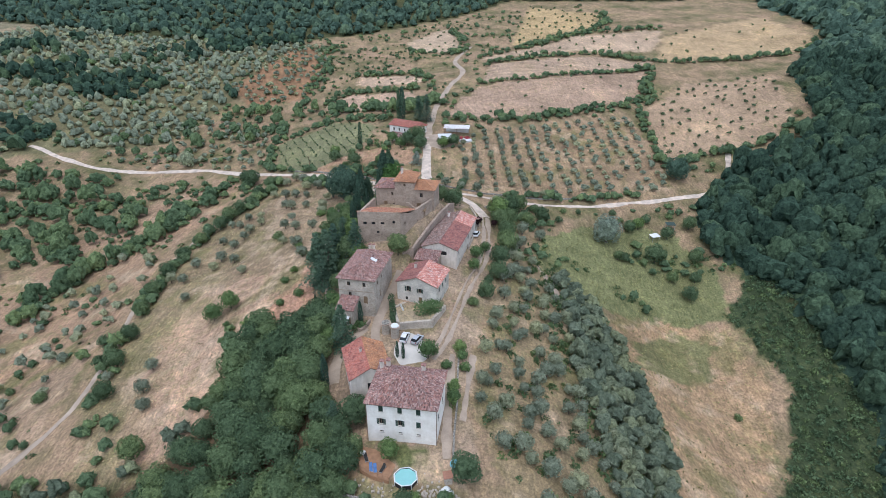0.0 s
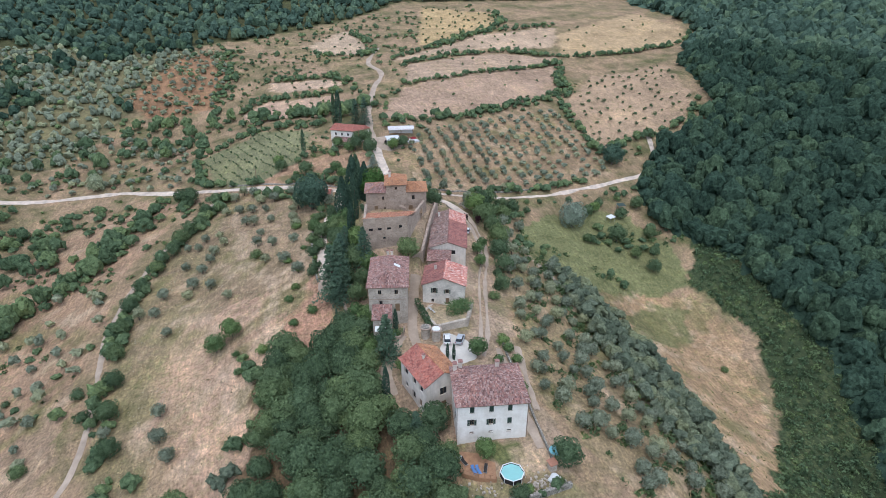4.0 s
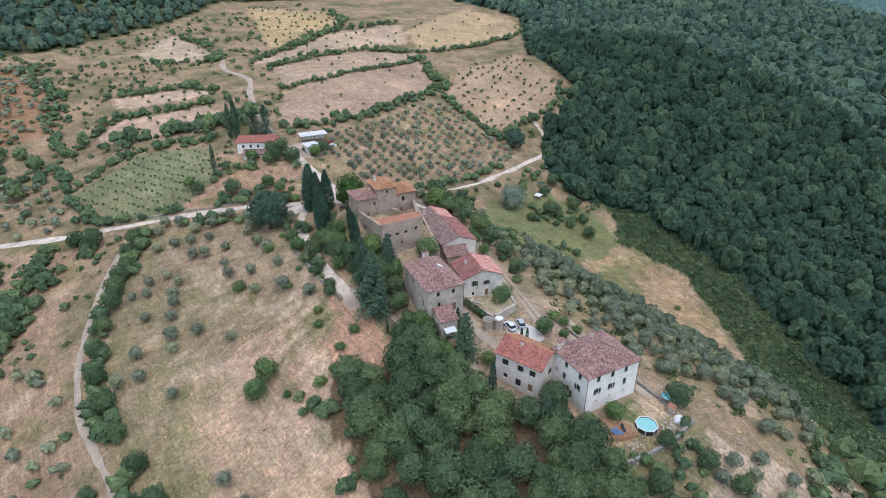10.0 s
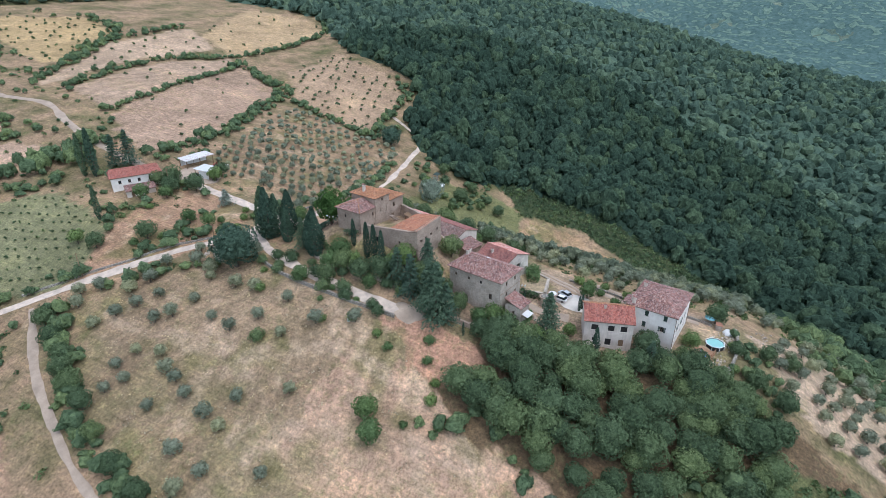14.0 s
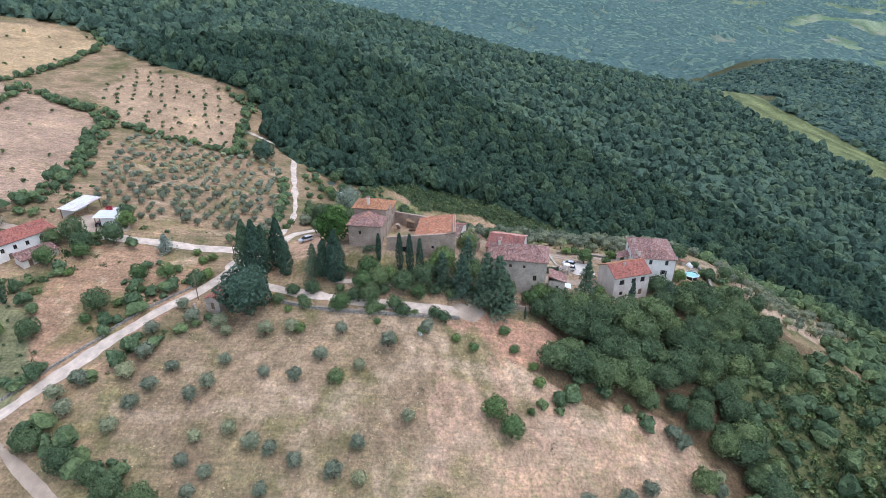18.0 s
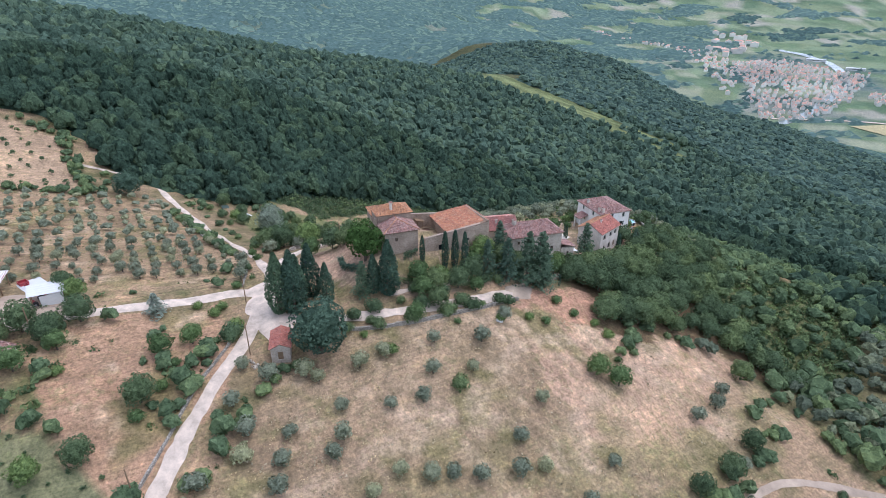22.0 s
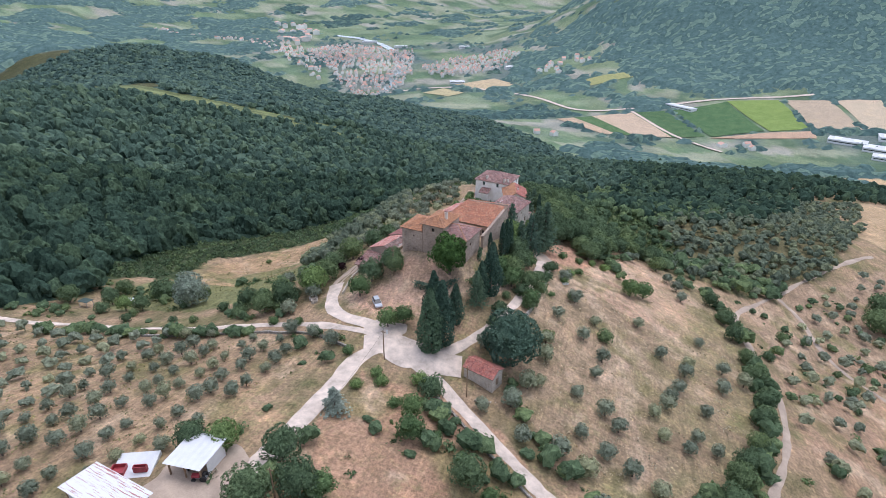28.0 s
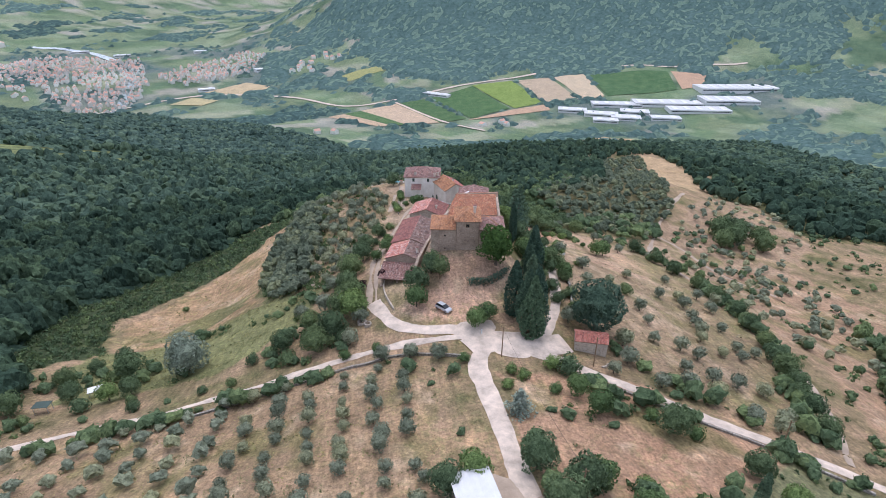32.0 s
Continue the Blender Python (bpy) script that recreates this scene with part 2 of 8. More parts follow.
M_WHITE = render_wall("white_render", (0.88, 0.83, 0.77), (0.6, 0.55, 0.5), 0.16)
M_CREAM = render_wall("old_pale_render", (0.74, 0.66, 0.58), (0.44, 0.38, 0.33), 0.5)
M_ROOF_OLD = tile_mat("old_mixed_clay_tile", [(0.15, 0.085, 0.075), (0.27, 0.14, 0.12), (0.36, 0.2, 0.17), (0.29, 0.2, 0.18), (0.47, 0.33, 0.29)])
M_ROOF_RED = tile_mat("red_clay_tile", [(0.27, 0.095, 0.075), (0.4, 0.14, 0.105), (0.46, 0.19, 0.145), (0.36, 0.17, 0.14)])
M_ROOF_ORANGE = tile_mat("orange_clay_tile", [(0.28, 0.13, 0.07), (0.42, 0.2, 0.1), (0.5, 0.26, 0.14), (0.36, 0.2, 0.13)])
M_ROOF_RUST = tile_mat("orange_red_clay_tile", [(0.3, 0.11, 0.07), (0.44, 0.18, 0.1), (0.5, 0.24, 0.13), (0.4, 0.18, 0.12), (0.52, 0.32, 0.2)])
M_ROOF_DULL = tile_mat("dull_red_clay_tile", [(0.2, 0.085, 0.075), (0.29, 0.12, 0.1), (0.36, 0.16, 0.135), (0.25, 0.13, 0.115)])
M_ROOF_PATCHED = tile_mat("patched_bright_red_tile", [(0.4, 0.13, 0.1), (0.52, 0.2, 0.15), (0.66, 0.42, 0.36), (0.5, 0.19, 0.15), (0.72, 0.56, 0.5)])
M_ROOF_BROWN = tile_mat("grey_brown_clay_tile", [(0.13, 0.085, 0.075), (0.22, 0.135, 0.115), (0.3, 0.19, 0.16), (0.25, 0.19, 0.17), (0.42, 0.33, 0.29)])
M_LIMEWASH = stone_wall("limewashed_stone", (0.58, 0.54, 0.48), (0.76, 0.71, 0.64), (0.66, 0.61, 0.55))
M_EAVE = plain("eave_board", (0.24, 0.16, 0.11), 0.8)
M_GLASS_DARK = plain("dark_window_glass", (0.02, 0.024, 0.028), 0.12, vary=0.1, bump=0.0)
M_SHUTTER = plain("dark_green_shutter", (0.03, 0.06, 0.045), 0.6)
M_WOOD = plain("weathered_wood", (0.26, 0.17, 0.1), 0.8, scale=5)
M_DECK = plain("orange_brown_deck", (0.4, 0.22, 0.12), 0.7, scale=5)
M_BARK = plain("grey_bark", (0.13, 0.1, 0.075), 0.95, scale=4, vary=0.4, bump=0.5)
M_METAL = plain("grey_metal", (0.45, 0.46, 0.47), 0.45, 0.6)
M_CAR_WHITE = plain("white_car_paint", (0.8, 0.8, 0.8), 0.25, vary=0.04, bump=0)
M_CAR_SILVER = plain("silver_car_paint", (0.55, 0.57, 0.6), 0.28, 0.3, vary=0.05, bump=0)
M_TYRE = plain("black_rubber", (0.025, 0.025, 0.025), 0.8)
M_RIM = plain("alloy_rim", (0.5, 0.5, 0.52), 0.35, 0.8)
M_ROOF_WHITE = plain("white_sheet_roof", (0.66, 0.66, 0.66), 0.5, vary=0.08, bump=0.05)
M_PLASTIC_WHITE = plain("white_plastic", (0.78, 0.78, 0.76), 0.45, vary=0.08, bump=0.05)
M_POOL = plain("turquoise_pool_liner", (0.3, 0.6, 0.57), 0.3, vary=0.06, bump=0)
M_BLUE = plain("blue_fabric", (0.1, 0.2, 0.42), 0.8)
# near-black; in the open bays it stands for the unlit inside
M_DARK = plain("near_black", (0.03, 0.027, 0.025), 0.9)
M_TERRACOTTA = plain("terracotta", (0.42, 0.2, 0.13), 0.8)
M_PINK = plain("worn_pink_terrace", (0.46, 0.27, 0.2), 0.9, scale=1.5, vary=0.3)
M_RED_PAINT = plain("red_paint", (0.38, 0.05, 0.06), 0.5)
def rust_sheet():
    """White corrugated sheet with red rust running down the ribs."""
    m, ns, ls, p = nodes_of("white_and_rust_sheet")
    tc, mp, n = ns.new("ShaderNodeTexCoord"), ns.new("ShaderNodeMapping"), ns.new("ShaderNodeTexNoise")
    mp.inputs["Scale"].default_value = (0.22, 4.6, 1)
    n.inputs["Scale"].default_value, n.inputs["Detail"].default_value, n.inputs["Roughness"].default_value = 1.0, 5, 0.7
    ls.new(tc.outputs["Object"], mp.inputs["Vector"]), ls.new(mp.outputs["Vector"], n.inputs["Vector"])
    r = ramp(ns, [(0.55, (0.64, 0.63, 0.62)), (0.6, (0.36, 0.15, 0.13)), (0.75, (0.28, 0.1, 0.09))])
    ls.new(n.outputs["Fac"], r.inputs["Fac"]), ls.new(r.outputs["Color"], p.inputs["Base Color"])
    p.inputs["Roughness"].default_value = 0.6
    return m


M_RUST_SHEET = rust_sheet()
L_OAK = leaf("oak_leaf", (0.08, 0.122, 0.068), (0.168, 0.23, 0.122))
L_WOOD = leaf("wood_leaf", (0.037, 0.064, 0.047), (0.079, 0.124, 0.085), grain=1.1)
# haze is put into these leaf colours: paler and bluer with distance
L_HAZE_MID = leaf("wood_leaf_mid_haze", (0.056, 0.093, 0.07), (0.115, 0.17, 0.125), grain=0.7)
L_HAZE_FAR = leaf("wood_leaf_far_haze", (0.064, 0.105, 0.088), (0.126, 0.186, 0.153), grain=0.5)
L_HAZE_HILLS = leaf("wood_leaf_hill_haze", (0.08, 0.138, 0.13), (0.15, 0.225, 0.208), grain=0.1)
L_BRIGHT = leaf("fresh_green_leaf", (0.09, 0.146, 0.062), (0.19, 0.272, 0.118))
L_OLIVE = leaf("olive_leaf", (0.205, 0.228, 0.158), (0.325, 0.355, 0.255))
# darker copy of olive_leaf: the slopes' shade is put into its colour
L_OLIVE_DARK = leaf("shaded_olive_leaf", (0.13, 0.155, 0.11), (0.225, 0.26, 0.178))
L_SCRUB = leaf("bramble_leaf", (0.078, 0.125, 0.060), (0.175, 0.235, 0.114))
L_WILLOW = leaf("willow_leaf", (0.165, 0.198, 0.154), (0.330, 0.385, 0.297))
L_CYPRESS = leaf("cypress_leaf", (0.042, 0.076, 0.055), (0.099, 0.158, 0.109))
L_CEDAR = leaf("cedar_leaf", (0.059, 0.104, 0.075), (0.141, 0.208, 0.146))
L_BLUECEDAR = leaf("blue_cedar_leaf", (0.143, 0.176, 0.171), (0.297, 0.363, 0.341))
L_PURPLE = leaf("purple_leaf", (0.03, 0.016, 0.02), (0.08, 0.04, 0.045))
L_GRASS = leaf("grass_blade", (0.12, 0.14, 0.06), (0.34, 0.31, 0.16))
L_STRAW = leaf("straw_blade", (0.28, 0.22, 0.14), (0.55, 0.46, 0.32))

# ---- the lie of the land: heights of three smooth nets, broad, middle and fine ----
LAND = [
    (-206.6, -202.5, -203.2, -202.1, -221.3, -215, -239.4, -257.1, -206.4),
    (-201.5, -205.1, -211.6, -195.9, -167.4, -139.3, -133.7, -53.1, -81.3),
    (-175.5, -160.6, -160.2, -169.8, -151.4, -99.5, -96.2, -8.8, -102.1),
    (-158.3, -112.8, -83.2, -113.4, -118.4, -58.7, -40.8, -114.6, -164.7),
    (-157.7, -96.3, -33.8, -70.6, -78.8, -20.3, -43.3, -127.7, -137.9),
    (-130.3, -80.2, -44.5, -29.6, -33.1, 14.2, 1.4, -64.9, -99.7),
    (-53, 4, -4.4, 17.8, 42.3, 63.4, 61.2, 7.9, -84.9),
    (22.3, 53.7, 28.5, 40.3, 55.9, 62.1, 70.6, 50.3, -34.5),
    (67.4, 76.7, 75.2, 81.9, 86.5, 87.6, 89.8, 80.7, 45),
]
SLOPES = [
    (20, 16.7, 15, 14.6, 11.1, 1.7, -6.4, -10.1, -9.5),
    (6.4, 12.2, 19.8, 23.8, 12.5, -3.1, -8.9, -8, -4.6),
    (-5.7, 7.9, 20, 22.4, 8.4, -7, -8.2, -3, 1.1),
    (-8.2, 8.2, 19.2, 19.1, 3.6, -9.3, -5.4, 2.6, 6.5),
    (-9.6, 3.2, 14.1, 15, 1.5, -7.4, -5.4, 4.1, 11),
    (-11.7, -4.9, 6.9, 11.6, -0.9, -7.6, -4.9, 6.4, 12.2),
    (-12.2, -6.4, 1.3, 5.9, 0.5, -4.7, -3.6, 2.1, 5.4),
    (-13.2, -9.4, -3.8, 3.4, 5.9, -2.3, -9.7, -8.1, -3.8),
]
RIDGE = [
    (-14, -0.1, 11, 15.4, 12.6, 4.7, -4.3),
    (-5.6, 2.4, 9.3, 11.6, 8.7, 2, -5.9),
    (-0.8, 3.3, 7.8, 9.2, 5.9, -0.6, -8.3),
    (-0.4, 4.2, 9.2, 8.4, 4.1, -3.2, -11),
    (-1.4, 5.2, 11.6, 9, 3.3, -2, -8.2),
    (-2.1, 2.3, 6.6, 4.9, 0.8, -1, -3.1),
    (-1.2, -1.3, -1.2, -1.5, -2.2, -1.1, 1),
]
NETS = [(-600, -900, 200, LAND, True), (-150, 0, 50, SLOPES, False), (-70, 60, 25, RIDGE, False)]
# far hills: centre, radii, turn in degrees, height over the valley floor
FAR_HILLS = [
    (-950, -2450, 900, 760, 12, 640),
    (-2200, -1900, 900, 800, 40, 600),
    (-2000, -3300, 1300, 900, 0, 500),
    (-120, -2150, 380, 520, 0, 190),
    (700, -4300, 1800, 900, 0, 230),
    (2300, -3300, 1300, 900, -35, 240),
    (3100, -1600, 1100, 900, 0, 280),
    (1900, -350, 620, 700, 20, 190),
    (2500, 900, 900, 900, 0, 280)]
FAR_HILLS += [
    (1500, 1500, 800, 700, 0, 120),
    (300, 1500, 900, 500, 0, 110),
    (-900, 1300, 900, 500, 0, 120),
    (-1500, 500, 600, 700, 0, 150),
    (-300, 3000, 2500, 900, 0, 260),
    (-2800, 800, 800, 2500, 0, 300),
    (3600, 1500, 900, 2500, 0, 300),
    (0, -4800, 4000, 500, 0, 200)]


def spline(u):
    return ((1 - u) ** 3 / 6, (3 * u ** 3 - 6 * u ** 2 + 4) / 6, (-3 * u ** 3 + 3 * u ** 2 + 3 * u + 1) / 6, u ** 3 / 6)


def waves(x, y, step, seed):
    """Smooth random waves between -1 and 1."""
    rng = np.random.RandomState(seed)
    z = np.zeros_like(x)
    for k in range(7):
        a, f, p = rng.uniform(0, math.tau), rng.uniform(0.6, 1.5) * math.tau / step, rng.uniform(0, math.tau)
        z += np.sin(f * (x * math.cos(a) + y * math.sin(a)) + p + 1.3 * np.sin(f * 0.6 * (y * math.cos(a) - x * math.sin(a)) + 2 * p))
    return z / 7 * 1.6


def heights(x, y):
    """Height of the ground at the points x, y (arrays)."""
    x, y = np.asarray(x, float), np.asarray(y, float)
    z = np.zeros_like(x)
    for x0, y0, h, net, held in NETS:
        net = np.array(net)
        ny, nx = net.shape
        u, v = (x - x0) / h, (y - y0) / h
        if held:
            u, v = np.clip(u, -1.5, nx + 0.5), np.clip(v, -1.5, ny + 0.5)
        i, j = np.floor(u).astype(int), np.floor(v).astype(int)
        bu, bv = spline(u - i), spline(v - j)
        for a in range(4):
            for b in range(4):
                ii, jj = i - 1 + a, j - 1 + b
                ok = 1.0 if held else ((ii >= 0) & (ii < nx) & (jj >= 0) & (jj < ny))
                z += bu[a] * bv[b] * ok * net[np.clip(jj, 0, ny - 1), np.clip(ii, 0, nx - 1)]
    out = np.clip(np.maximum(np.maximum(-650 - x, x - 1050), np.maximum(-950 - y, y - 750)) / 500, 0, 1)
    out = out * out * (3 - 2 * out)
    base = np.where(y > 300, np.clip((y - 300) / 1500, 0, 1) * 230, 0) - 204
    z = z * (1 - out) + base * out
    # the castle stands on a mound
    p, q = (x + 12) * 0.966 + (y - 162) * -0.1, (y - 162) * 0.99 + (x + 12) * 0.1
    wall_side = ((x + 8.4) * -29.4 + (y - 142.6) * 10.8) / 31.32
    z += 5.5 * np.exp(-(np.abs(p) / 13.6) ** 6 - (np.abs(q) / 20.0) ** 6) * np.clip(wall_side / 1.2 + 0.1, 0, 1)
    r = np.hypot(x, y - 160)
    for hx, hy, rx, ry, turn, up in FAR_HILLS:
        c, s = math.cos(radians(turn)), math.sin(radians(turn))
        p, q = ((x - hx) * c + (y - hy) * s) / rx, ((y - hy) * c - (x - hx) * s) / ry
        z += up * np.exp(-(p * p + q * q) * 1.1) * np.clip((r - 700) / 600, 0, 1)
    rough = np.clip((r - 250) / 900, 0, 1)
    z += 9 * rough * waves(x, y, 260, 3) * np.clip((z + 198) / 40, 0, 1)
    z += 0.16 * waves(x, y, 9, 5) + 0.3 * waves(x, y, 31, 6) * np.clip(r / 120, 0.3, 1)
    return z


def ground(x, y):
    return float(heights(np.array([x]), np.array([y]))[0])


def inside(x, y, poly):
    """Which of the points lie in the polygon."""
    hit = np.zeros(np.shape(x), bool)
    for (ax, ay), (bx, by) in zip(poly, poly[1:] + poly[:1]):
        with np.errstate(divide="ignore", invalid="ignore"):
            hit ^= ((ay > y) != (by > y)) & (x < (bx - ax) * (y - ay) / (by - ay + 1e-12) + ax)
    return hit


# plots of the plan
BARE_FIELD = [(21, 325), (68, 335), (120, 344), (104, 304), (68, 292), (36, 281), (4, 279), (6, 299)]
UPPER_FIELD = [(31, 365), (90, 372), (127, 361), (121, 348), (69, 338), (22, 330)]
YELLOW_FIELD = [(148, 402), (224, 434), (231, 383), (226, 362), (207, 353), (131, 361)]
PALE_FIELD = [(24, 381), (87, 420), (154, 421), (134, 378), (78, 385), (30, 379)]
ORCHARD = [(101, 288), (134, 322), (179, 316), (164, 266), (151, 252), (121, 248), (99, 242)]
TOP_FIELD = [(75, 532), (125, 485), (114, 444), (56, 403), (48, 415)]
TERRACE_1 = [(-26, 447), (3, 479), (12, 436), (10, 407), (-24, 422)]
TERRACE_2 = [(-56, 379), (-21, 366), (-9, 346), (-51, 361)]
TERRACE_3 = [(-70, 338), (-55, 348), (-16, 331), (-19, 311), (-62, 318)]
VINEYARD = [(-86, 287), (-57, 301), (-34, 283), (-38, 252), (-56, 235), (-76, 248)]
OLIVE_FIELD = [(15, 262), (63, 279), (95, 284), (97, 240), (97, 222), (35, 205), (14, 205), (3, 218), (5, 238)]
RED_GROVE = [(-140, 380), (-110, 454), (-85, 451), (-81, 404), (-85, 359), (-119, 356)]
STRAW_FIELD = [(53, 151), (78, 158), (91, 149), (97, 133), (90, 115), (82, 100), (69, 84), (57, 73), (43, 69), (50, 84), (54, 108), (53, 133)]
MEADOW = [(28, 160), (36, 180), (56, 194), (84, 196), (96, 178), (95, 157), (46, 149)]
WEST_FIELD = [(-75, 237), (-33, 207), (-36, 180), (-38, 146), (-50, 130), (-57, 112), (-56, 98), (-68, 88), (-82, 92), (-94, 112), (-95, 135), (-98, 165), (-88, 200)]
SCARP = [(-37, 148), (-33, 128), (-42, 120), (-50, 128), (-44, 143)]
VINE_STRIPE = [(540, -225), (446, -225), (391, -250), (311, -270), (250, -315), (255, -285), (335, -225), (420, -185), (520, -185)]
VINE_SIDE = [(x - 22, y + 20) for x, y in VINE_STRIPE]
SW_FIELD = [(-102, 100), (-132, 56), (-145, 51), (-193, 3), (-225, 4), (-205, 75), (-165, 110), (-122, 150), (-104, 150)]
SOUTH_TAN = [(-271, -600), (-403, -660), (-460, -600), (-300, -380), (-200, -300), (-160, -360)]
SPUR_TAN = [(-190, -10), (-215, -20), (-245, -90), (-220, -150), (-180, -120), (-175, -60)]
LOWER_GROVE = [(5, 66), (-4, 59), (-15, 53), (-18, 40), (-2, 14), (20, 20), (40, 33), (31, 49), (14, 53)]
FARM_PLOT = [(-36, 216), (-10, 214), (-9, 240), (-22, 252), (-45, 246), (-60, 236)]
CASTLE_YARD = [(-17, 178), (2, 174), (8, 186), (2, 192), (-7, 197), (-15, 192)]
RAMP = [(-12, 145), (-8, 144), (0, 164), (3, 174), (-4, 174), (-3, 163)]
HOLDING = [(-170, 110), (-130, 110), (-104, 150), (-104, 195), (-92, 225), (-84, 240), (-110, 262), (-150, 230), (-175, 170)]
WOODS_EAST = [(112, 224), (100, 205), (99, 186), (114, 166), (119, 145), (119, 118), (110, 98), (97, 71), (75, 38), (38, -4), (4, -44), (-60, -150), (-40, -420),
              (110, -640), (330, -800), (480, -890), (780, -860), (1050, -500), (1000, 200), (700, 600), (300, 620), (245, 470), (242, 380), (212, 342), (186, 312), (172, 258), (150, 240), (128, 236)]
COPSE = [(-47, 135), (-34, 128), (-27, 118), (-26, 104), (-21, 88), (-18, 72), (-20, 62), (-24, 40), (-40, 16), (-75, 40), (-80, 72), (-72, 86), (-58, 98), (-57, 114)]
WOODS_NORTH = [(-400, 520), (-150, 470), (-60, 480), (20, 520), (60, 560), (200, 520), (300, 650), (100, 1000), (-400, 1000), (-800, 800), (-700, 520)]
WOODS_SPUR = [(-232, -120), (-203, -20), (-206, 40), (-215, 62), (-300, 60), (-660, -300), (-660, -560), (-490, -560), (-440, -620), (-300, -330)]
SPUR_SLOPE = [(-40, 122), (-100, -60), (-149, -107), (-205, -124), (-190, -60), (-140, 50), (-104, 92), (-76, 88)]
NW_GROVE = [(-231, 285), (-192, 294), (-157, 312), (-133, 372), (-106, 439), (-106, 509), (-199, 559), (-291, 537), (-354, 480)]
WOODS_SOUTH = [(-60, -150), (-40, -420), (-150, -300), (-175, -200), (-160, -100), (-140, -40), (-120, 10), (-60, 30), (-30, 0)]

COPSE_FOOT = [(-42, 76), (-66, 80), (-78, 72), (-82, 50), (-60, 18), (-40, 16), (-26, 40), (-32, 58)]
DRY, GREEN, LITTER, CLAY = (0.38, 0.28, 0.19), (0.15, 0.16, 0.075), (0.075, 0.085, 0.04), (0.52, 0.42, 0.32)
EAST_SLOPE = [(21, 165), (33, 161), (47, 147), (52, 130), (54, 108), (49, 82), (42, 58), (22, 52), (12, 72), (7, 96), (9, 114), (14, 134), (20, 150)]
VILLAGE = [(-29, 118), (-25, 100), (-21, 88), (-17, 76), (4, 72), (7, 100), (11, 130), (16, 160), (15, 186), (-2, 194), (-14, 190), (-30, 176), (-32, 150)]
LAWN = [(-14, 81.5), (-2, 79.4), (-1.5, 75.5), (-6, 76.5), (-12.5, 77.5)]
BRAMBLE = [(93, 157), (108, 176), (120, 166), (122, 143), (122, 116), (114, 97), (101, 70), (78, 38), (46, 44), (50, 80), (80, 93), (93, 112), (101, 129), (98, 149)]
OLIVE_BAND = [(37, 158), (49, 147), (54, 130), (56, 108), (51, 82), (42, 58), (36, 70), (35, 100), (35, 125)]
CASTLE_LAWN = [(-24, 178), (-28, 170), (-31, 156), (-28, 148), (-24, 150), (-22, 166)]
POOL_SLOPE = [(-20, 76), (4, 71), (5, 66), (-4, 59), (-15, 53), (-25, 62)]
WEST_BARE = [(-43, 150), (-60, 153), (-76, 152), (-84, 128), (-76, 96), (-66, 90), (-56, 99), (-57, 112), (-51, 128)]
WEST_PLOUGH = [(-44, 158), (-60, 156), (-66, 138), (-52, 130), (-44, 143)]
PLOTS = [
    (EAST_SLOPE, (0.31, 0.25, 0.155)),
    (BRAMBLE, (0.055, 0.085, 0.042)),
    (OLIVE_BAND, (0.17, 0.185, 0.09)),
    (POOL_SLOPE, (0.24, 0.22, 0.125)),
    (NW_GROVE, (0.19, 0.185, 0.105)),
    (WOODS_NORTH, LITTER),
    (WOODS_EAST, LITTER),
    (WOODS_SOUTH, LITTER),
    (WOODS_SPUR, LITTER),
    (SPUR_SLOPE, (0.17, 0.165, 0.09)),
    (COPSE, (0.16, 0.12, 0.075)),
    (COPSE_FOOT, (0.125, 0.15, 0.068)),
    (BARE_FIELD, (0.42, 0.31, 0.235)),
    (UPPER_FIELD, (0.43, 0.33, 0.25)),
    (YELLOW_FIELD, (0.47, 0.36, 0.22)),
    (PALE_FIELD, (0.5, 0.39, 0.29)),
    (ORCHARD, (0.42, 0.315, 0.22)),
    (TOP_FIELD, (0.48, 0.37, 0.2)),
    (TERRACE_1, (0.5, 0.4, 0.3)),
    (TERRACE_2, (0.52, 0.4, 0.31)),
    (TERRACE_3, (0.53, 0.39, 0.3)),
    (VINEYARD, (0.21, 0.23, 0.13))]
PLOTS += [
    (OLIVE_FIELD, (0.35, 0.26, 0.172)),
    (RED_GROVE, (0.33, 0.2, 0.12)),
    (STRAW_FIELD, (0.4, 0.285, 0.175)),
    ([(58, 139), (73, 150), (85, 147), (81, 134), (65, 128), (55, 128)], (0.2, 0.205, 0.1)),
    (MEADOW, (0.2, 0.225, 0.105)),
    (WEST_FIELD, (0.32, 0.247, 0.168)),
    (WEST_BARE, (0.49, 0.35, 0.255)),
    (SCARP, (0.46, 0.285, 0.205)),
    (VINE_STRIPE, (0.15, 0.2, 0.09)),
    (VINE_SIDE, (0.15, 0.2, 0.09)),
    (SW_FIELD, (0.37, 0.276, 0.195)),
    (SOUTH_TAN, (0.5, 0.39, 0.24)),
    (SPUR_TAN, (0.46, 0.35, 0.22)),
    (LOWER_GROVE, (0.52, 0.42, 0.32)),
    (FARM_PLOT, (0.42, 0.28, 0.19)),
    (RAMP, (0.56, 0.44, 0.29)),
    (HOLDING, (0.37, 0.26, 0.18)),
    (VILLAGE, (0.37, 0.29, 0.215)),
    (CASTLE_YARD, (0.47, 0.33, 0.25)),
    (LAWN, (0.15, 0.18, 0.075)),
    (CASTLE_LAWN, (0.25, 0.23, 0.12))]


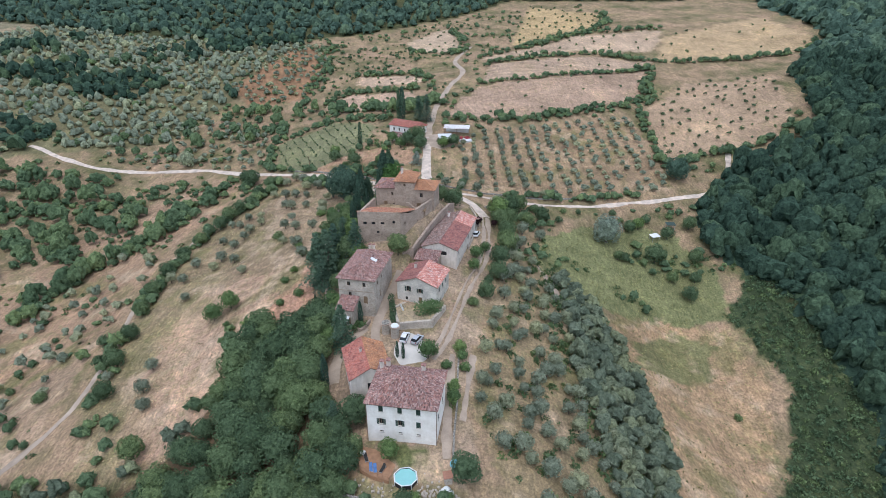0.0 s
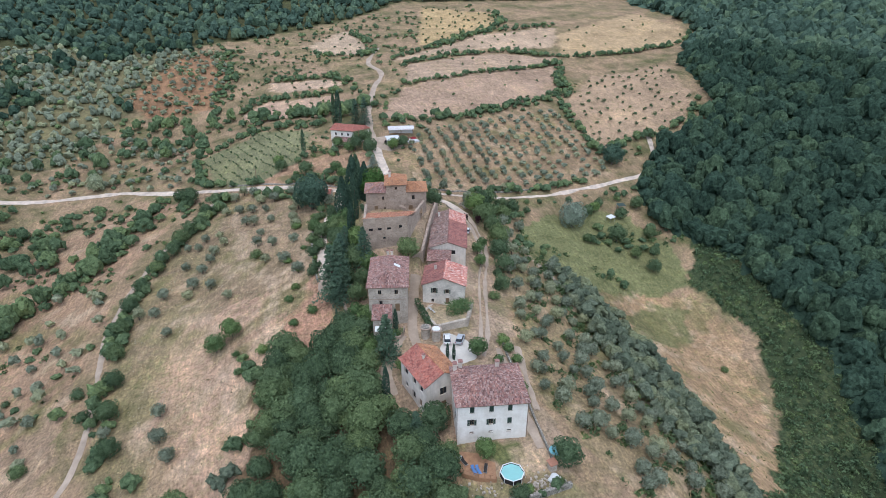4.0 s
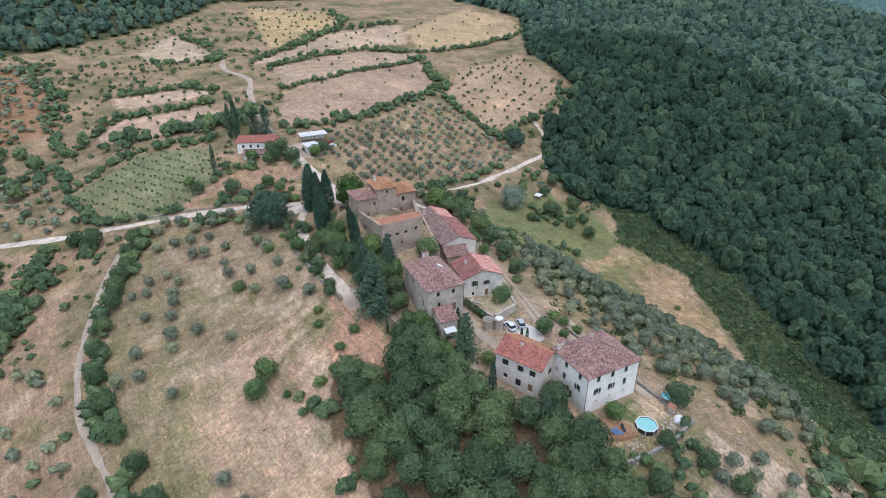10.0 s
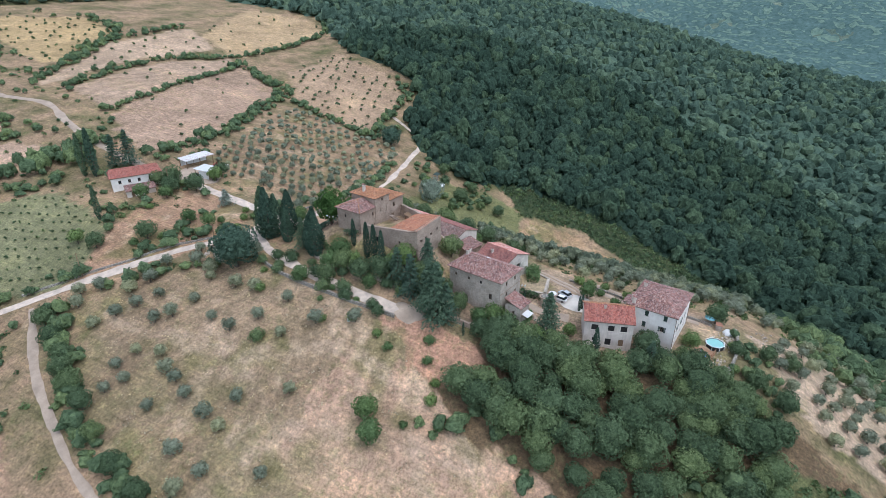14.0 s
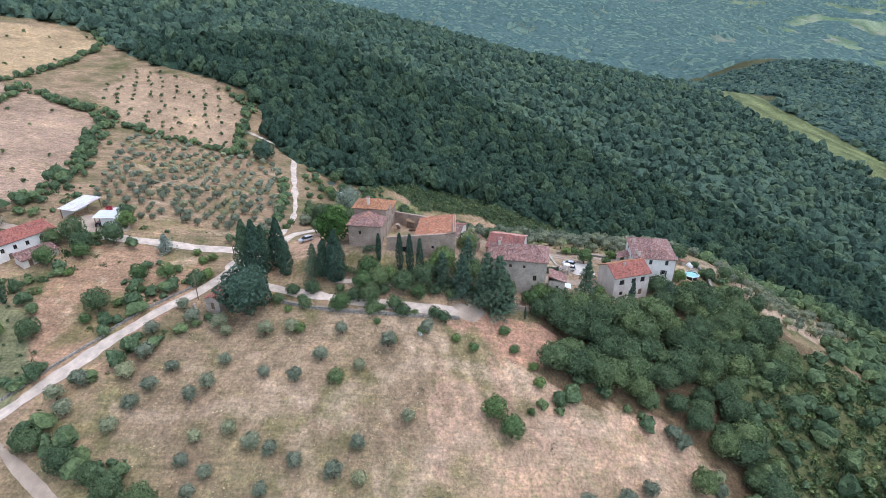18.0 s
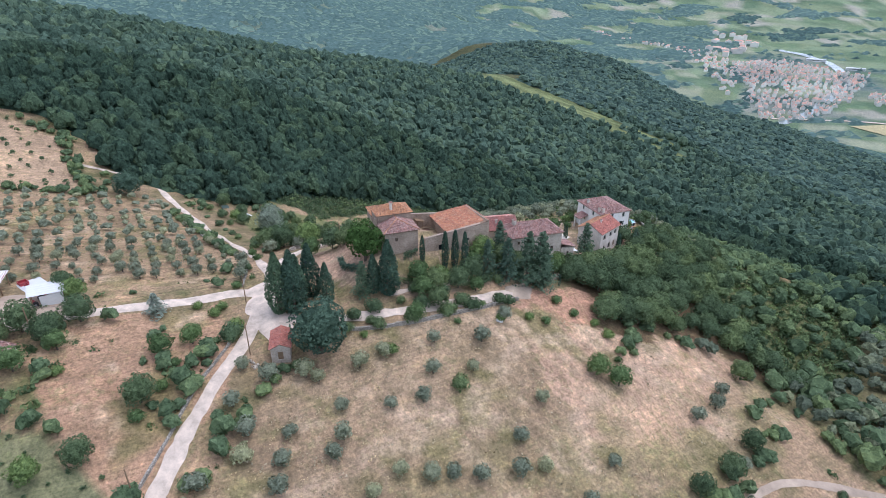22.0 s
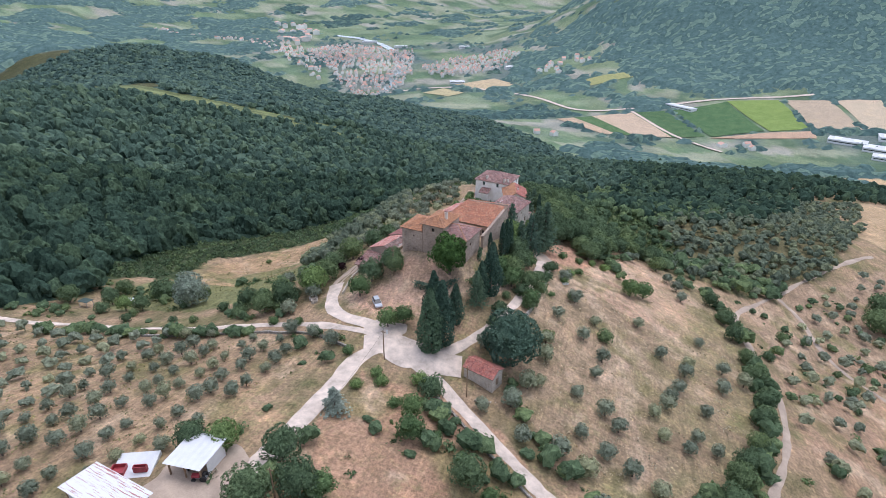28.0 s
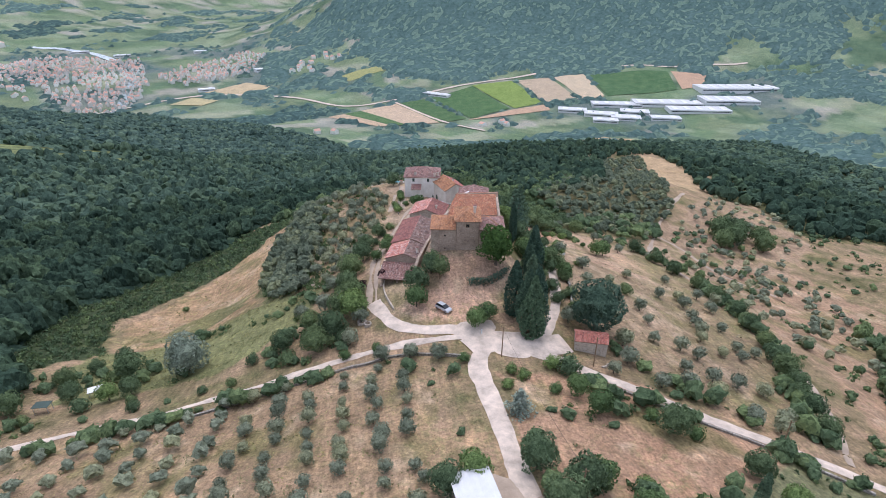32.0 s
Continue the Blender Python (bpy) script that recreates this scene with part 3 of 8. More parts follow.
WHEEL_TRACKS = [[(-56, 189), (-60, 179), (-64, 171), (-69, 163), (-77, 163)], [(-46, 158), (-50, 151), (-51, 143), (-53, 132), (-50, 122), (-51, 109)], [(-79, 157), (-70, 153), (-68, 146), (-63, 135), (-61, 123), (-61, 111)],
                [(-66, 215), (-63, 200), (-62, 185), (-61, 176), (-50, 153)], [(-29, 194), (-32, 185), (-36, 175), (-41, 159)], [(-48, 135), (-53, 126), (-58, 117), (-65, 110), (-72, 104)]]


def near_line(x, y, line):
    """Distance of the points to a broken line."""
    d = np.full(np.shape(x), 1e9)
    for (ax, ay), (bx, by) in zip(line, line[1:]):
        u = np.clip(((x - ax) * (bx - ax) + (y - ay) * (by - ay)) / ((bx - ax) ** 2 + (by - ay) ** 2), 0, 1)
        d = np.minimum(d, np.hypot(x - ax - u * (bx - ax), y - ay - u * (by - ay)))
    return d


def tint_of(x, y):
    """Base colour of the land at the points, the far part tinted for haze."""
    wx, wy = x + 2.2 * waves(x, y, 14, 21) + 0.8 * waves(x, y, 4, 22), y + 2.2 * waves(x, y, 13, 23) + 0.8 * waves(x, y, 4, 24)
    n1, n2 = waves(x, y, 45, 31), waves(x, y, 17, 32)
    k = np.clip(0.62 + 0.4 * n1 + 0.4 * n2 + 0.25 * waves(x, y, 6, 35), 0, 1)[:, None]
    col = np.array(GREEN) * (1 - k) * 0.9 + np.array(DRY) * k
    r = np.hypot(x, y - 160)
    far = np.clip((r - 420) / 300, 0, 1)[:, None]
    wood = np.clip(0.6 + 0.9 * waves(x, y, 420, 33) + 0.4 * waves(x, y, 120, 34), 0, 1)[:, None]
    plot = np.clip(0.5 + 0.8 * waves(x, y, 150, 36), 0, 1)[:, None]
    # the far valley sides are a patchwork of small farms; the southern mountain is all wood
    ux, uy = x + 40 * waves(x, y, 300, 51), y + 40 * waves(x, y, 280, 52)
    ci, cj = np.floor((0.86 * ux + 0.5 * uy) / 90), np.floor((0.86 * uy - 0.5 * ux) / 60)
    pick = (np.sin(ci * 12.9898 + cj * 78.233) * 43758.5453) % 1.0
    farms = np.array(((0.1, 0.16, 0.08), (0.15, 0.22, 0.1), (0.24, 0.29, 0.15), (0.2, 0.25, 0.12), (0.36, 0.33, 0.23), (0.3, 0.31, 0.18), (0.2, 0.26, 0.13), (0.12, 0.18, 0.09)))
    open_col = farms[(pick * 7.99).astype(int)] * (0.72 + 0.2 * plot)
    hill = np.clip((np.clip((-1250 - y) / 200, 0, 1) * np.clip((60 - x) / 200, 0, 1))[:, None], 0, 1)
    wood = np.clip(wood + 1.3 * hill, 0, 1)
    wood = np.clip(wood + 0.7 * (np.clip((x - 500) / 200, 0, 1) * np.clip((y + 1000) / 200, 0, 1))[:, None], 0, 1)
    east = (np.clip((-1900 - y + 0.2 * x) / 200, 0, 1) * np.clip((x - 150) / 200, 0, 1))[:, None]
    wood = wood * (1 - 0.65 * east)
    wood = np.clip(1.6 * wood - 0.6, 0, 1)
    # haze is put into the far colours: paler and bluer than near land
    hazed_col = np.array((0.13, 0.195, 0.2)) * wood + open_col * np.array((1.12, 1.33, 1.75)) * (1 - wood)
    col = col * (1 - far) + hazed_col * far
    for poly, c in PLOTS:
        m = inside(wx, wy, poly)
        shade = 1 + 0.14 * n1[m] + 0.12 * n2[m]
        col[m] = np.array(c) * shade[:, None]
    for poly in (WEST_FIELD, STRAW_FIELD, SW_FIELD, OLIVE_FIELD, EAST_SLOPE, VILLAGE, HOLDING, FARM_PLOT):
        m = inside(wx, wy, poly)
        g = np.clip(1.1 * waves(x[m], y[m], 26, 41) + 0.7 * waves(x[m], y[m], 8, 42) - 0.2, 0, 0.7)[:, None]
        col[m] = col[m] * (1 - g) + np.array((0.2, 0.2, 0.09)) * g
        s = np.clip(waves(x[m], y[m], 19, 43) + 0.7 * waves(x[m], y[m], 5, 44) - 0.35, 0, 0.75)[:, None]
        col[m] = col[m] * (1 - s) + np.array((0.54, 0.43, 0.31)) * s
    m = inside(wx, wy, WEST_FIELD)
    g = (0.6 * np.clip((-66 - x[m]) / 12, 0, 1) * np.clip(0.6 + 0.8 * waves(x[m], y[m], 18, 63), 0, 1))[:, None]
    col[m] = col[m] * (1 - g) + np.array((0.24, 0.225, 0.115)) * g
    # worn wheel tracks over the west field
    m = inside(x, y, WEST_FIELD)
    for line in WHEEL_TRACKS:
        d = near_line(wx[m] * 0.5 + x[m] * 0.5, wy[m] * 0.5 + y[m] * 0.5, line)
        k = (0.55 * np.clip(1.2 - np.abs(d - 0.9), 0, 1) * np.clip(0.75 + waves(x[m], y[m], 12, 61), 0, 1))[:, None]
        col[m] = col[m] * (1 - k) + np.array((0.58, 0.46, 0.35)) * k
    # mowing and plough lines follow the plots
    for poly, turn, step, amount in ((STRAW_FIELD, 70, 3.4, 0.06), (BARE_FIELD, 12, 2.4, 0.1), (VINE_STRIPE, 60, 6, 0.35), (WEST_FIELD, 60, 3.1, 0.06), (WEST_PLOUGH, 100, 4.4, 0.16), (UPPER_FIELD, 5, 2.4, 0.1)):
        m = inside(wx, wy, poly)
        c, s = math.cos(radians(turn)), math.sin(radians(turn))
        line = np.sin(math.tau * (x[m] * c + y[m] * s + 1.5 * waves(x[m], y[m], 40, 47)) / step)
        col[m] *= (1 + amount * line)[:, None]
    grey = col.mean(axis=1, keepdims=True)
    return np.clip((col * 0.9 + grey * 0.1) * np.array((0.9, 0.81, 0.76)), 0.01, 0.8)


def mesh_np(name, verts, faces, material, smooth=False):
    """A mesh from arrays: verts n x 3, faces m x 3 or m x 4."""
    me = bpy.data.meshes.new(name)
    me.vertices.add(len(verts))
    me.vertices.foreach_set("co", np.ascontiguousarray(verts, np.float32).ravel())
    m, k = faces.shape
    me.loops.add(m * k)
    me.loops.foreach_set("vertex_index", np.ascontiguousarray(faces, np.int32).ravel())
    me.polygons.add(m)
    me.polygons.foreach_set("loop_start", np.arange(0, m * k, k, dtype=np.int32))
    if smooth:
        me.polygons.foreach_set("use_smooth", np.ones(m, bool))
    me.update(calc_edges=True)
    me.validate()
    if material:
        me.materials.append(material)
    return me


def build_ground():
    """One sheet from the hamlet to the horizon, fine near the middle."""
    rs = list(np.arange(1.2, 190, 1.35))
    while rs[-1] < 4900:
        rs.append(rs[-1] + max(1.35, (rs[-1] - 150) * 0.02))
    rs, n = np.array(rs), 520
    a = np.arange(n) * math.tau / n
    x, y = -10 + np.outer(rs, np.cos(a)), 158 + np.outer(rs, np.sin(a))
    x, y = np.append(x.ravel(), -10.0), np.append(y.ravel(), 158.0)
    z = heights(x, y)
    i, j = np.meshgrid(np.arange(len(rs) - 1), np.arange(n), indexing="ij")
    k = (j + 1) % n
    quads = np.stack([i * n + j, (i + 1) * n + j, (i + 1) * n + k, i * n + k], -1).reshape(-1, 4)
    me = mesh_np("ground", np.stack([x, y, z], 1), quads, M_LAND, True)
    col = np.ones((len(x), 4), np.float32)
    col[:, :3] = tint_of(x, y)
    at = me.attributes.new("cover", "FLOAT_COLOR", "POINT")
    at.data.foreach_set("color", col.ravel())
    return tagged(new("ground", me), "dry farmland with mown grass, bare soil and wooded slopes", "ground", kind="structure")


build_ground()


def smooth_line(points, step=2.0):
    """A rounded line through the points, as an array of evenly set places."""
    p = np.array(points, float)
    p = np.vstack([2 * p[0] - p[1], p, 2 * p[-1] - p[-2]])
    out = []
    for k in range(1, len(p) - 2):
        m = max(2, int(np.linalg.norm(p[k + 1] - p[k]) / step))
        for u in np.arange(m) / m:
            out.append(0.5 * (2 * p[k] + (p[k + 1] - p[k - 1]) * u + (2 * p[k - 1] - 5 * p[k] + 4 * p[k + 1] - p[k + 2]) * u ** 2
                              + (3 * p[k] - p[k - 1] - 3 * p[k + 1] + p[k + 2]) * u ** 3))
    return np.array(out + [p[-2]])


def strip(name, points, width, material, label, lift=0.1, seed=0, category="road"):
    """A road surface laid on the ground, with uneven edges."""
    c = smooth_line(points, 1.5)
    d = np.gradient(c, axis=0)
    d /= np.linalg.norm(d, axis=1)[:, None]
    side = np.stack([-d[:, 1], d[:, 0]], 1)
    rng = np.random.RandomState(seed)
    n = len(c)
    wob = np.convolve(rng.normal(0, 0.6, n + 4), np.ones(5) / 5, "valid")[:, None] * 0.8
    rows = [c + side * (width / 2 * f + (wob if abs(f) == 1 else 0) * np.sign(f)) for f in (-1, -0.5, 0, 0.5, 1)]
    v = np.stack(rows, 1).reshape(-1, 2)
    z = heights(v[:, 0], v[:, 1]) + lift + np.tile([-0.06, 0.02, 0.05, 0.02, -0.06], n)
    i = np.arange(n - 1)[:, None] * 5 + np.arange(4)[None]
    quads = np.stack([i, i + 5, i + 6, i + 1], -1).reshape(-1, 4)
    me = mesh_np(name, np.column_stack([v, z]), quads[:, ::-1].copy(), material, True)
    return tagged(new(name, me), label, category, kind="structure")


ROAD_WEST = [(-223, 298), (-184, 281), (-128, 277), (-98, 260), (-78, 246), (-57, 232.6), (-48, 227.3), (-43, 223.7), (-38, 220.4), (-32, 215.8), (-25, 210.6), (-17, 206.5)]
ROAD_NORTH = [(-16, 204), (-9.5, 205.5), (-6.6, 211), (-6.8, 219), (-7, 231), (-7, 241), (-7.2, 256), (-6, 275), (-3, 300), (4, 330), (12, 355), (8, 385), (20, 420)]
ROAD_EAST = [(-8, 201), (7, 200), (25, 201), (48, 205), (70, 210), (96, 216), (112, 220), (122, 232), (128, 246)]
DRIVE = [(-14, 202), (-4, 198), (4, 196), (10, 191), (14.5, 180), (14, 165), (12, 150), (7, 136), (3, 122), (0, 112), (-3, 106)]
LANE = [(-22, 204), (-29, 192), (-33, 179), (-35, 168), (-36, 154), (-35, 143)]
TRACK_WEST = [(-72, 238), (-84, 219), (-91, 203), (-97, 186), (-100, 168), (-99, 150), (-97, 134), (-97, 114), (-106, 96), (-117, 79), (-128, 62), (-145, 40), (-170, 10)]
TRACK_FORK = [(-116, 80), (-122, 92), (-124, 106), (-128, 122), (-140, 134)]
strip("road", ROAD_WEST, 2.7, M_GRAVEL, "pale gravel lane between olive groves", 0.16, 1)
strip("road", [(-5.5, 204.5), (-11, 202.4), (-17, 203.6), (-23, 205), (-28, 204)], 6.0, M_GRAVEL, "wide gravel junction where the lanes meet", 0.22, 9)
strip("road", ROAD_NORTH[:7], 4.0, M_GRAVEL, "pale gravel farm road past olive rows", 0.15, 2)
strip("road", ROAD_NORTH[6:], 3.0, M_TRACK, "dusty farm track climbing between fields", 0.15, 13)
strip("road", ROAD_EAST, 2.1, M_GRAVEL, "pale gravel lane under the olive field", 0.15, 3)
strip("driveway", DRIVE[:5], 3.2, M_GRAVEL, "pale gravel driveway curving behind the row houses", 0.19, 4)
d = smooth_line(DRIVE[4:], 4.0)
n = np.gradient(d, axis=0)
n = np.stack([-n[:, 1], n[:, 0]], 1) / np.linalg.norm(n, axis=1)[:, None]
for k, side in enumerate((-0.85, 0.85)):
    strip("wheel_rut", [tuple(q) for q in d + n * side], 0.95, M_TRACK, "pale worn wheel rut of the grassy drive", 0.14, 12 + k)
strip("lane", LANE, 2.8, M_GRAVEL, "narrow dusty lane under cypresses", 0.17, 5)
strip("track", TRACK_WEST, 1.8, M_TRACK, "worn farm track along a hedge", 0.15, 6)
strip("track", TRACK_FORK, 2.2, M_TRACK, "faint dirt track on a slope", 0.15, 7)
strip("track", [(30, 158), (36, 140), (36, 120), (38, 100), (44, 78), (47, 60)], 1.6, M_TRACK, "trodden earth path between olive trees", 0.12, 8)


def patch(name, cx, cy, rx, ry, turn, material, label, lift=0.2, seed=1, category="road"):
    """A gravelled place with an uneven outline, laid on the ground."""
    n, rings = 48, 6
    a = np.arange(n) * math.tau / n
    rr = 1 + 0.09 * np.sin(3 * a + seed) + 0.05 * np.sin(5 * a + 2 * seed) + 0.03 * np.sin(9 * a + 3 * seed)
    f = np.arange(1, rings + 1)[:, None] / rings
    u, v = rx * rr * np.cos(a) * f, ry * rr * np.sin(a) * f
    c, s = math.cos(radians(turn)), math.sin(radians(turn))
    x, y = np.append((cx + u * c - v * s).ravel(), cx), np.append((cy + u * s + v * c).ravel(), cy)
    z = heights(x, y) + lift - 0.12 * np.append(np.repeat(f.ravel() ** 6, n), 0)
    i, j = np.meshgrid(np.arange(rings - 1), np.arange(n), indexing="ij")
    k = (j + 1) % n
    quads = np.stack([i * n + j, (i + 1) * n + j, (i + 1) * n + k, i * n + k], -1).reshape(-1, 4)
    core = np.stack([np.full(n, rings * n), np.arange(n), (np.arange(n) + 1) % n, (np.arange(n) + 1) % n], 1)
    me = bpy.data.meshes.new(name)
    me.from_pydata(np.stack([x, y, z], 1).tolist(), [], quads.tolist() + core[:, :3].tolist())
    me.materials.append(material)
    return tagged(new(name, me), label, category, kind="structure")


patch("road_junction", -15, 204.5, 8.0, 4.0, -22, M_GRAVEL, "wide pale gravel road junction", 0.24, 9)
patch("forecourt", -8, 199, 5, 3.5, 10, M_GRAVEL, "pale gravel place at the drive's mouth", 0.21, 4)
patch("lane_end", -35, 143.5, 2.7, 4.2, 8, M_TRACK, "pale gravel turning place at the lane's end", 0.23, 5)
patch("farmyard", -2, 251, 8, 8.5, 20, M_TRACK, "dusty pale farmyard", 0.22, 6)

# ---- building kit ----
def mesh_bm(name, bm, material):
    me = bpy.data.meshes.new(name)
    bm.normal_update()
    bm.to_mesh(me)
    bm.free()
    if material:
        me.materials.append(material)
    return me


def part(name, data, material, parent, label="", kind=""):
    """One mesh object under a thing or under a part; data is a bmesh or a mesh."""
    me = data if isinstance(data, bpy.types.Mesh) else mesh_bm(name, data, material)
    ob = new(name, me)
    ob.parent = parent
    return tagged(ob, label, kind=kind)


def box(bm, x0, x1, y0, y1, z0, z1, bevel=0.0, m=None):
    """Adds a box to a bmesh, its edges eased where bevel is given."""
    vs = [bm.verts.new((x, y, z)) for z in (z0, z1) for x, y in ((x0, y0), (x1, y0), (x1, y1), (x0, y1))]
    fs = [bm.faces.new([vs[i] for i in f]) for f in ((3, 2, 1, 0), (4, 5, 6, 7), (0, 1, 5, 4), (1, 2, 6, 5), (2, 3, 7, 6), (3, 0, 4, 7))]
    if bevel:
        r = bmesh.ops.bevel(bm, geom=list({e for f in fs for e in f.edges}), offset=bevel, segments=1, affect="EDGES")
        vs = list({v for f in r["faces"] for v in f.verts} | {v for v in vs if v.is_valid})
    if m is not None:
        bmesh.ops.transform(bm, matrix=m, verts=vs)
    return vs


def boxed(*a, **k):
    bm = bmesh.new()
    box(bm, *a, **k)
    return bm


def cyl(bm, r0, r1, z0, z1, sides=16, m=None, caps=True):
    r = bmesh.ops.create_cone(bm, cap_ends=caps, segments=sides, radius1=r0, radius2=r1, depth=z1 - z0)
    bmesh.ops.translate(bm, vec=(0, 0, (z0 + z1) / 2), verts=r["verts"])
    if m is not None:
        bmesh.ops.transform(bm, matrix=m, verts=r["verts"])
    return r["verts"]


def cylinder(*a, **k):
    bm = bmesh.new()
    cyl(bm, *a, **k)
    return bm


def thing(name, at, label, category, group=""):
    ob = tagged(new(name), label, category, group)
    ob.matrix_basis = at
    return ob


SIDES = {"S": (0, -1), "E": (1, 0), "N": (0, 1), "W": (-1, 0)}


def side_frame(side, w, l):
    """Start, direction and length of a wall, walked with the outside on the right."""
    if side == "S":
        return Vector((-w / 2, -l / 2, 0)), Vector((1, 0, 0)), w
    if side == "E":
        return Vector((w / 2, -l / 2, 0)), Vector((0, 1, 0)), l
    if side == "N":
        return Vector((w / 2, l / 2, 0)), Vector((-1, 0, 0)), w
    return Vector((-w / 2, l / 2, 0)), Vector((0, -1, 0)), l


def wall_mesh(side, w, l, z0, z1, openings, depth=0.3, gable=0.0):
    """A wall with real openings and reveals; gable adds a pointed top."""
    o, d, length = side_frame(side, w, l)
    n = Vector((*SIDES[side], 0))
    us = sorted({0, length, *[u - b / 2 for u, z, b, h in openings], *[u + b / 2 for u, z, b, h in openings]})
    zs = sorted({z0, z1, *[z for u, z, b, h in openings], *[z + h for u, z, b, h in openings]})
    bm = bmesh.new()
    P = lambda u, z, back=0: bm.verts.new(o + d * u + Vector((0, 0, z)) - n * back)
    for ua, ub in zip(us, us[1:]):
        for za, zb in zip(zs, zs[1:]):
            um, zm = (ua + ub) / 2, (za + zb) / 2
            if any(abs(um - u) < b / 2 and z < zm < z + h for u, z, b, h in openings):
                continue
            bm.faces.new((P(ua, za), P(ub, za), P(ub, zb), P(ua, zb)))
    for u, z, b, h in openings:
        a, c = u - b / 2, u + b / 2
        for (p, q) in (((a, z), (c, z)), ((c, z), (c, z + h)), ((c, z + h), (a, z + h)), ((a, z + h), (a, z))):
            bm.faces.new((P(*q), P(*p), P(*p, depth), P(*q, depth)))
    if gable:
        bm.faces.new((P(0, z1), P(length, z1), P(length / 2, z1 + gable)))
    # inner skin, so that the wall has its thickness
    bm.faces.new((P(0.35, z0, 0.38), P(0.35, z1, 0.38), P(length - 0.35, z1, 0.38), P(length - 0.35, z0, 0.38)))
    bmesh.ops.remove_doubles(bm, verts=bm.verts, dist=0.001)
    return bm


def local(side, w, l, u, z, back=0.0):
    """A frame at a spot of a wall: x along it, y inwards, z up."""
    o, d, _ = side_frame(side, w, l)
    n = Vector((*SIDES[side], 0))
    p = o + d * u - n * back
    return Matrix(((d.x, -n.x, 0, p.x), (d.y, -n.y, 0, p.y), (0, 0, 1, z), (0, 0, 0, 1)))


def put_window(root, side, w, l, u, z, b, h, kind="win", shut=None):
    """A window or door set in the wall: frame, pane and, where there are some, two shutters. An open bay gets a dark
    panel.
    """
    at = local(side, w, l, u, z, 0.0)
    if kind == "door":
        ob = part("door", boxed(-b / 2, b / 2, 0.2, 0.28, 0, h, bevel=0.02), M_WOOD, root, "dark wooden door")
        ob.matrix_basis = at
        return
    if kind == "hole":
        # dark panel across the bay: the shade within is put into its colour
        ob = part("shade_panel", boxed(-b / 2, b / 2, 0.29, 0.33, 0, h), M_DARK, root, "near-black panel standing for the shade inside an open bay")
        ob.matrix_basis = at
        return
    bm = bmesh.new()
    f = 0.07
    for x0, x1, z0, z1 in ((-b / 2, b / 2, 0, f), (-b / 2, b / 2, h - f, h), (-b / 2, -b / 2 + f, f, h - f), (b / 2 - f, b / 2, f, h - f), (-0.03, 0.03, f, h - f)):
        box(bm, x0, x1, 0.16, 0.22, z0, z1)
    fr = part("window", bm, M_WOOD, root)
    fr.matrix_basis = at
    part("pane", boxed(-b / 2 + f, b / 2 - f, 0.19, 0.2, f, h - f), M_GLASS_DARK, fr, "dark glass pane")
    if b > 0.75:
        part("sill", boxed(-b / 2 - 0.1, b / 2 + 0.1, -0.08, 0.16, -0.09, -0.01, bevel=0.015), M_STONE_PALE, fr, "pale stone sill")
    if shut == "closed":
        for s in (-1, 1):
            part("shutter", shutter_mesh(b / 2, h), M_SHUTTER, fr, "closed dark green louvred shutter").matrix_basis = pose(s * b / 4, 0.04, 0)
    elif shut == "open":
        for s in (-1, 1):
            part("shutter", shutter_mesh(b / 2, h), M_SHUTTER, fr, "open dark green louvred shutter").matrix_basis = pose(s * (b * 0.75 + 0.02), -0.05, 0)


def shutter_mesh(b, h):
    bm = bmesh.new()
    box(bm, -b / 2, -b / 2 + 0.06, -0.02, 0.02, 0, h), box(bm, b / 2 - 0.06, b / 2, -0.02, 0.02, 0, h)
    n = max(4, int(h / 0.16))
    for k in range(n):
        box(bm, -b / 2 + 0.06, b / 2 - 0.06, -0.012, 0.014, k * h / n + 0.01, (k + 0.8) * h / n)
    return bm


def tiles(a, b, c, d, pitch=0.27, course=0.42, seed=1):
    """Half-round tiles over a slope: a, b along the eave, c, d along the ridge. Every tile is an island of its own."""
    a, b, c, d = (Vector(v) for v in (a, b, c, d))
    e = (b - a).normalized()
    width = (b - a).length
    up = (d - a) - e * (d - a).dot(e)
    if up.length < 1e-6:
        up = (c - a) - e * (c - a).dot(e)
    length = up.length
    up.normalize()
    nrm = e.cross(up)
    sd, sc = (d - a).dot(e), (c - a).dot(e)
    rng = np.random.RandomState(seed)
    cols = max(1, int(width / pitch))
    p = width / cols
    out = []
    E, U, N, A = (np.array(v) for v in (e, up, nrm, a))
    cross = ((-0.5, 0.0), (-0.27, 0.075), (0.0, 0.1), (0.27, 0.075), (0.5, 0.0))
    for k in range(cols):
        s = (k + 0.5) * p
        t1 = length
        if sd > 0.01 and s < sd:
            t1 = length * s / sd
        if sc < width - 0.01 and s > sc:
            t1 = min(t1, length * (width - s) / (width - sc))
        t0 = -0.05
        while t0 < t1 - 0.08:
            te = min(t0 + course * 1.08, t1 + 0.02)
            js, jh = rng.normal(0, 0.018), rng.uniform(-0.01, 0.014)
            for t, lift in ((t0, 0.055), (te, 0.015)):
                for x, hgt in cross:
                    out.append(A + E * (s + x * p * 1.02 + js) + U * t + N * (hgt + lift + jh))
            t0 += course
    if not out:
        return None
    v = np.array(out)
    m = len(v) // 10
    base = np.arange(m)[:, None, None] * 10
    q = np.array([[i, i + 1, i + 6, i + 5] for i in range(4)])[None]
    return v, (base + q).reshape(-1, 4)


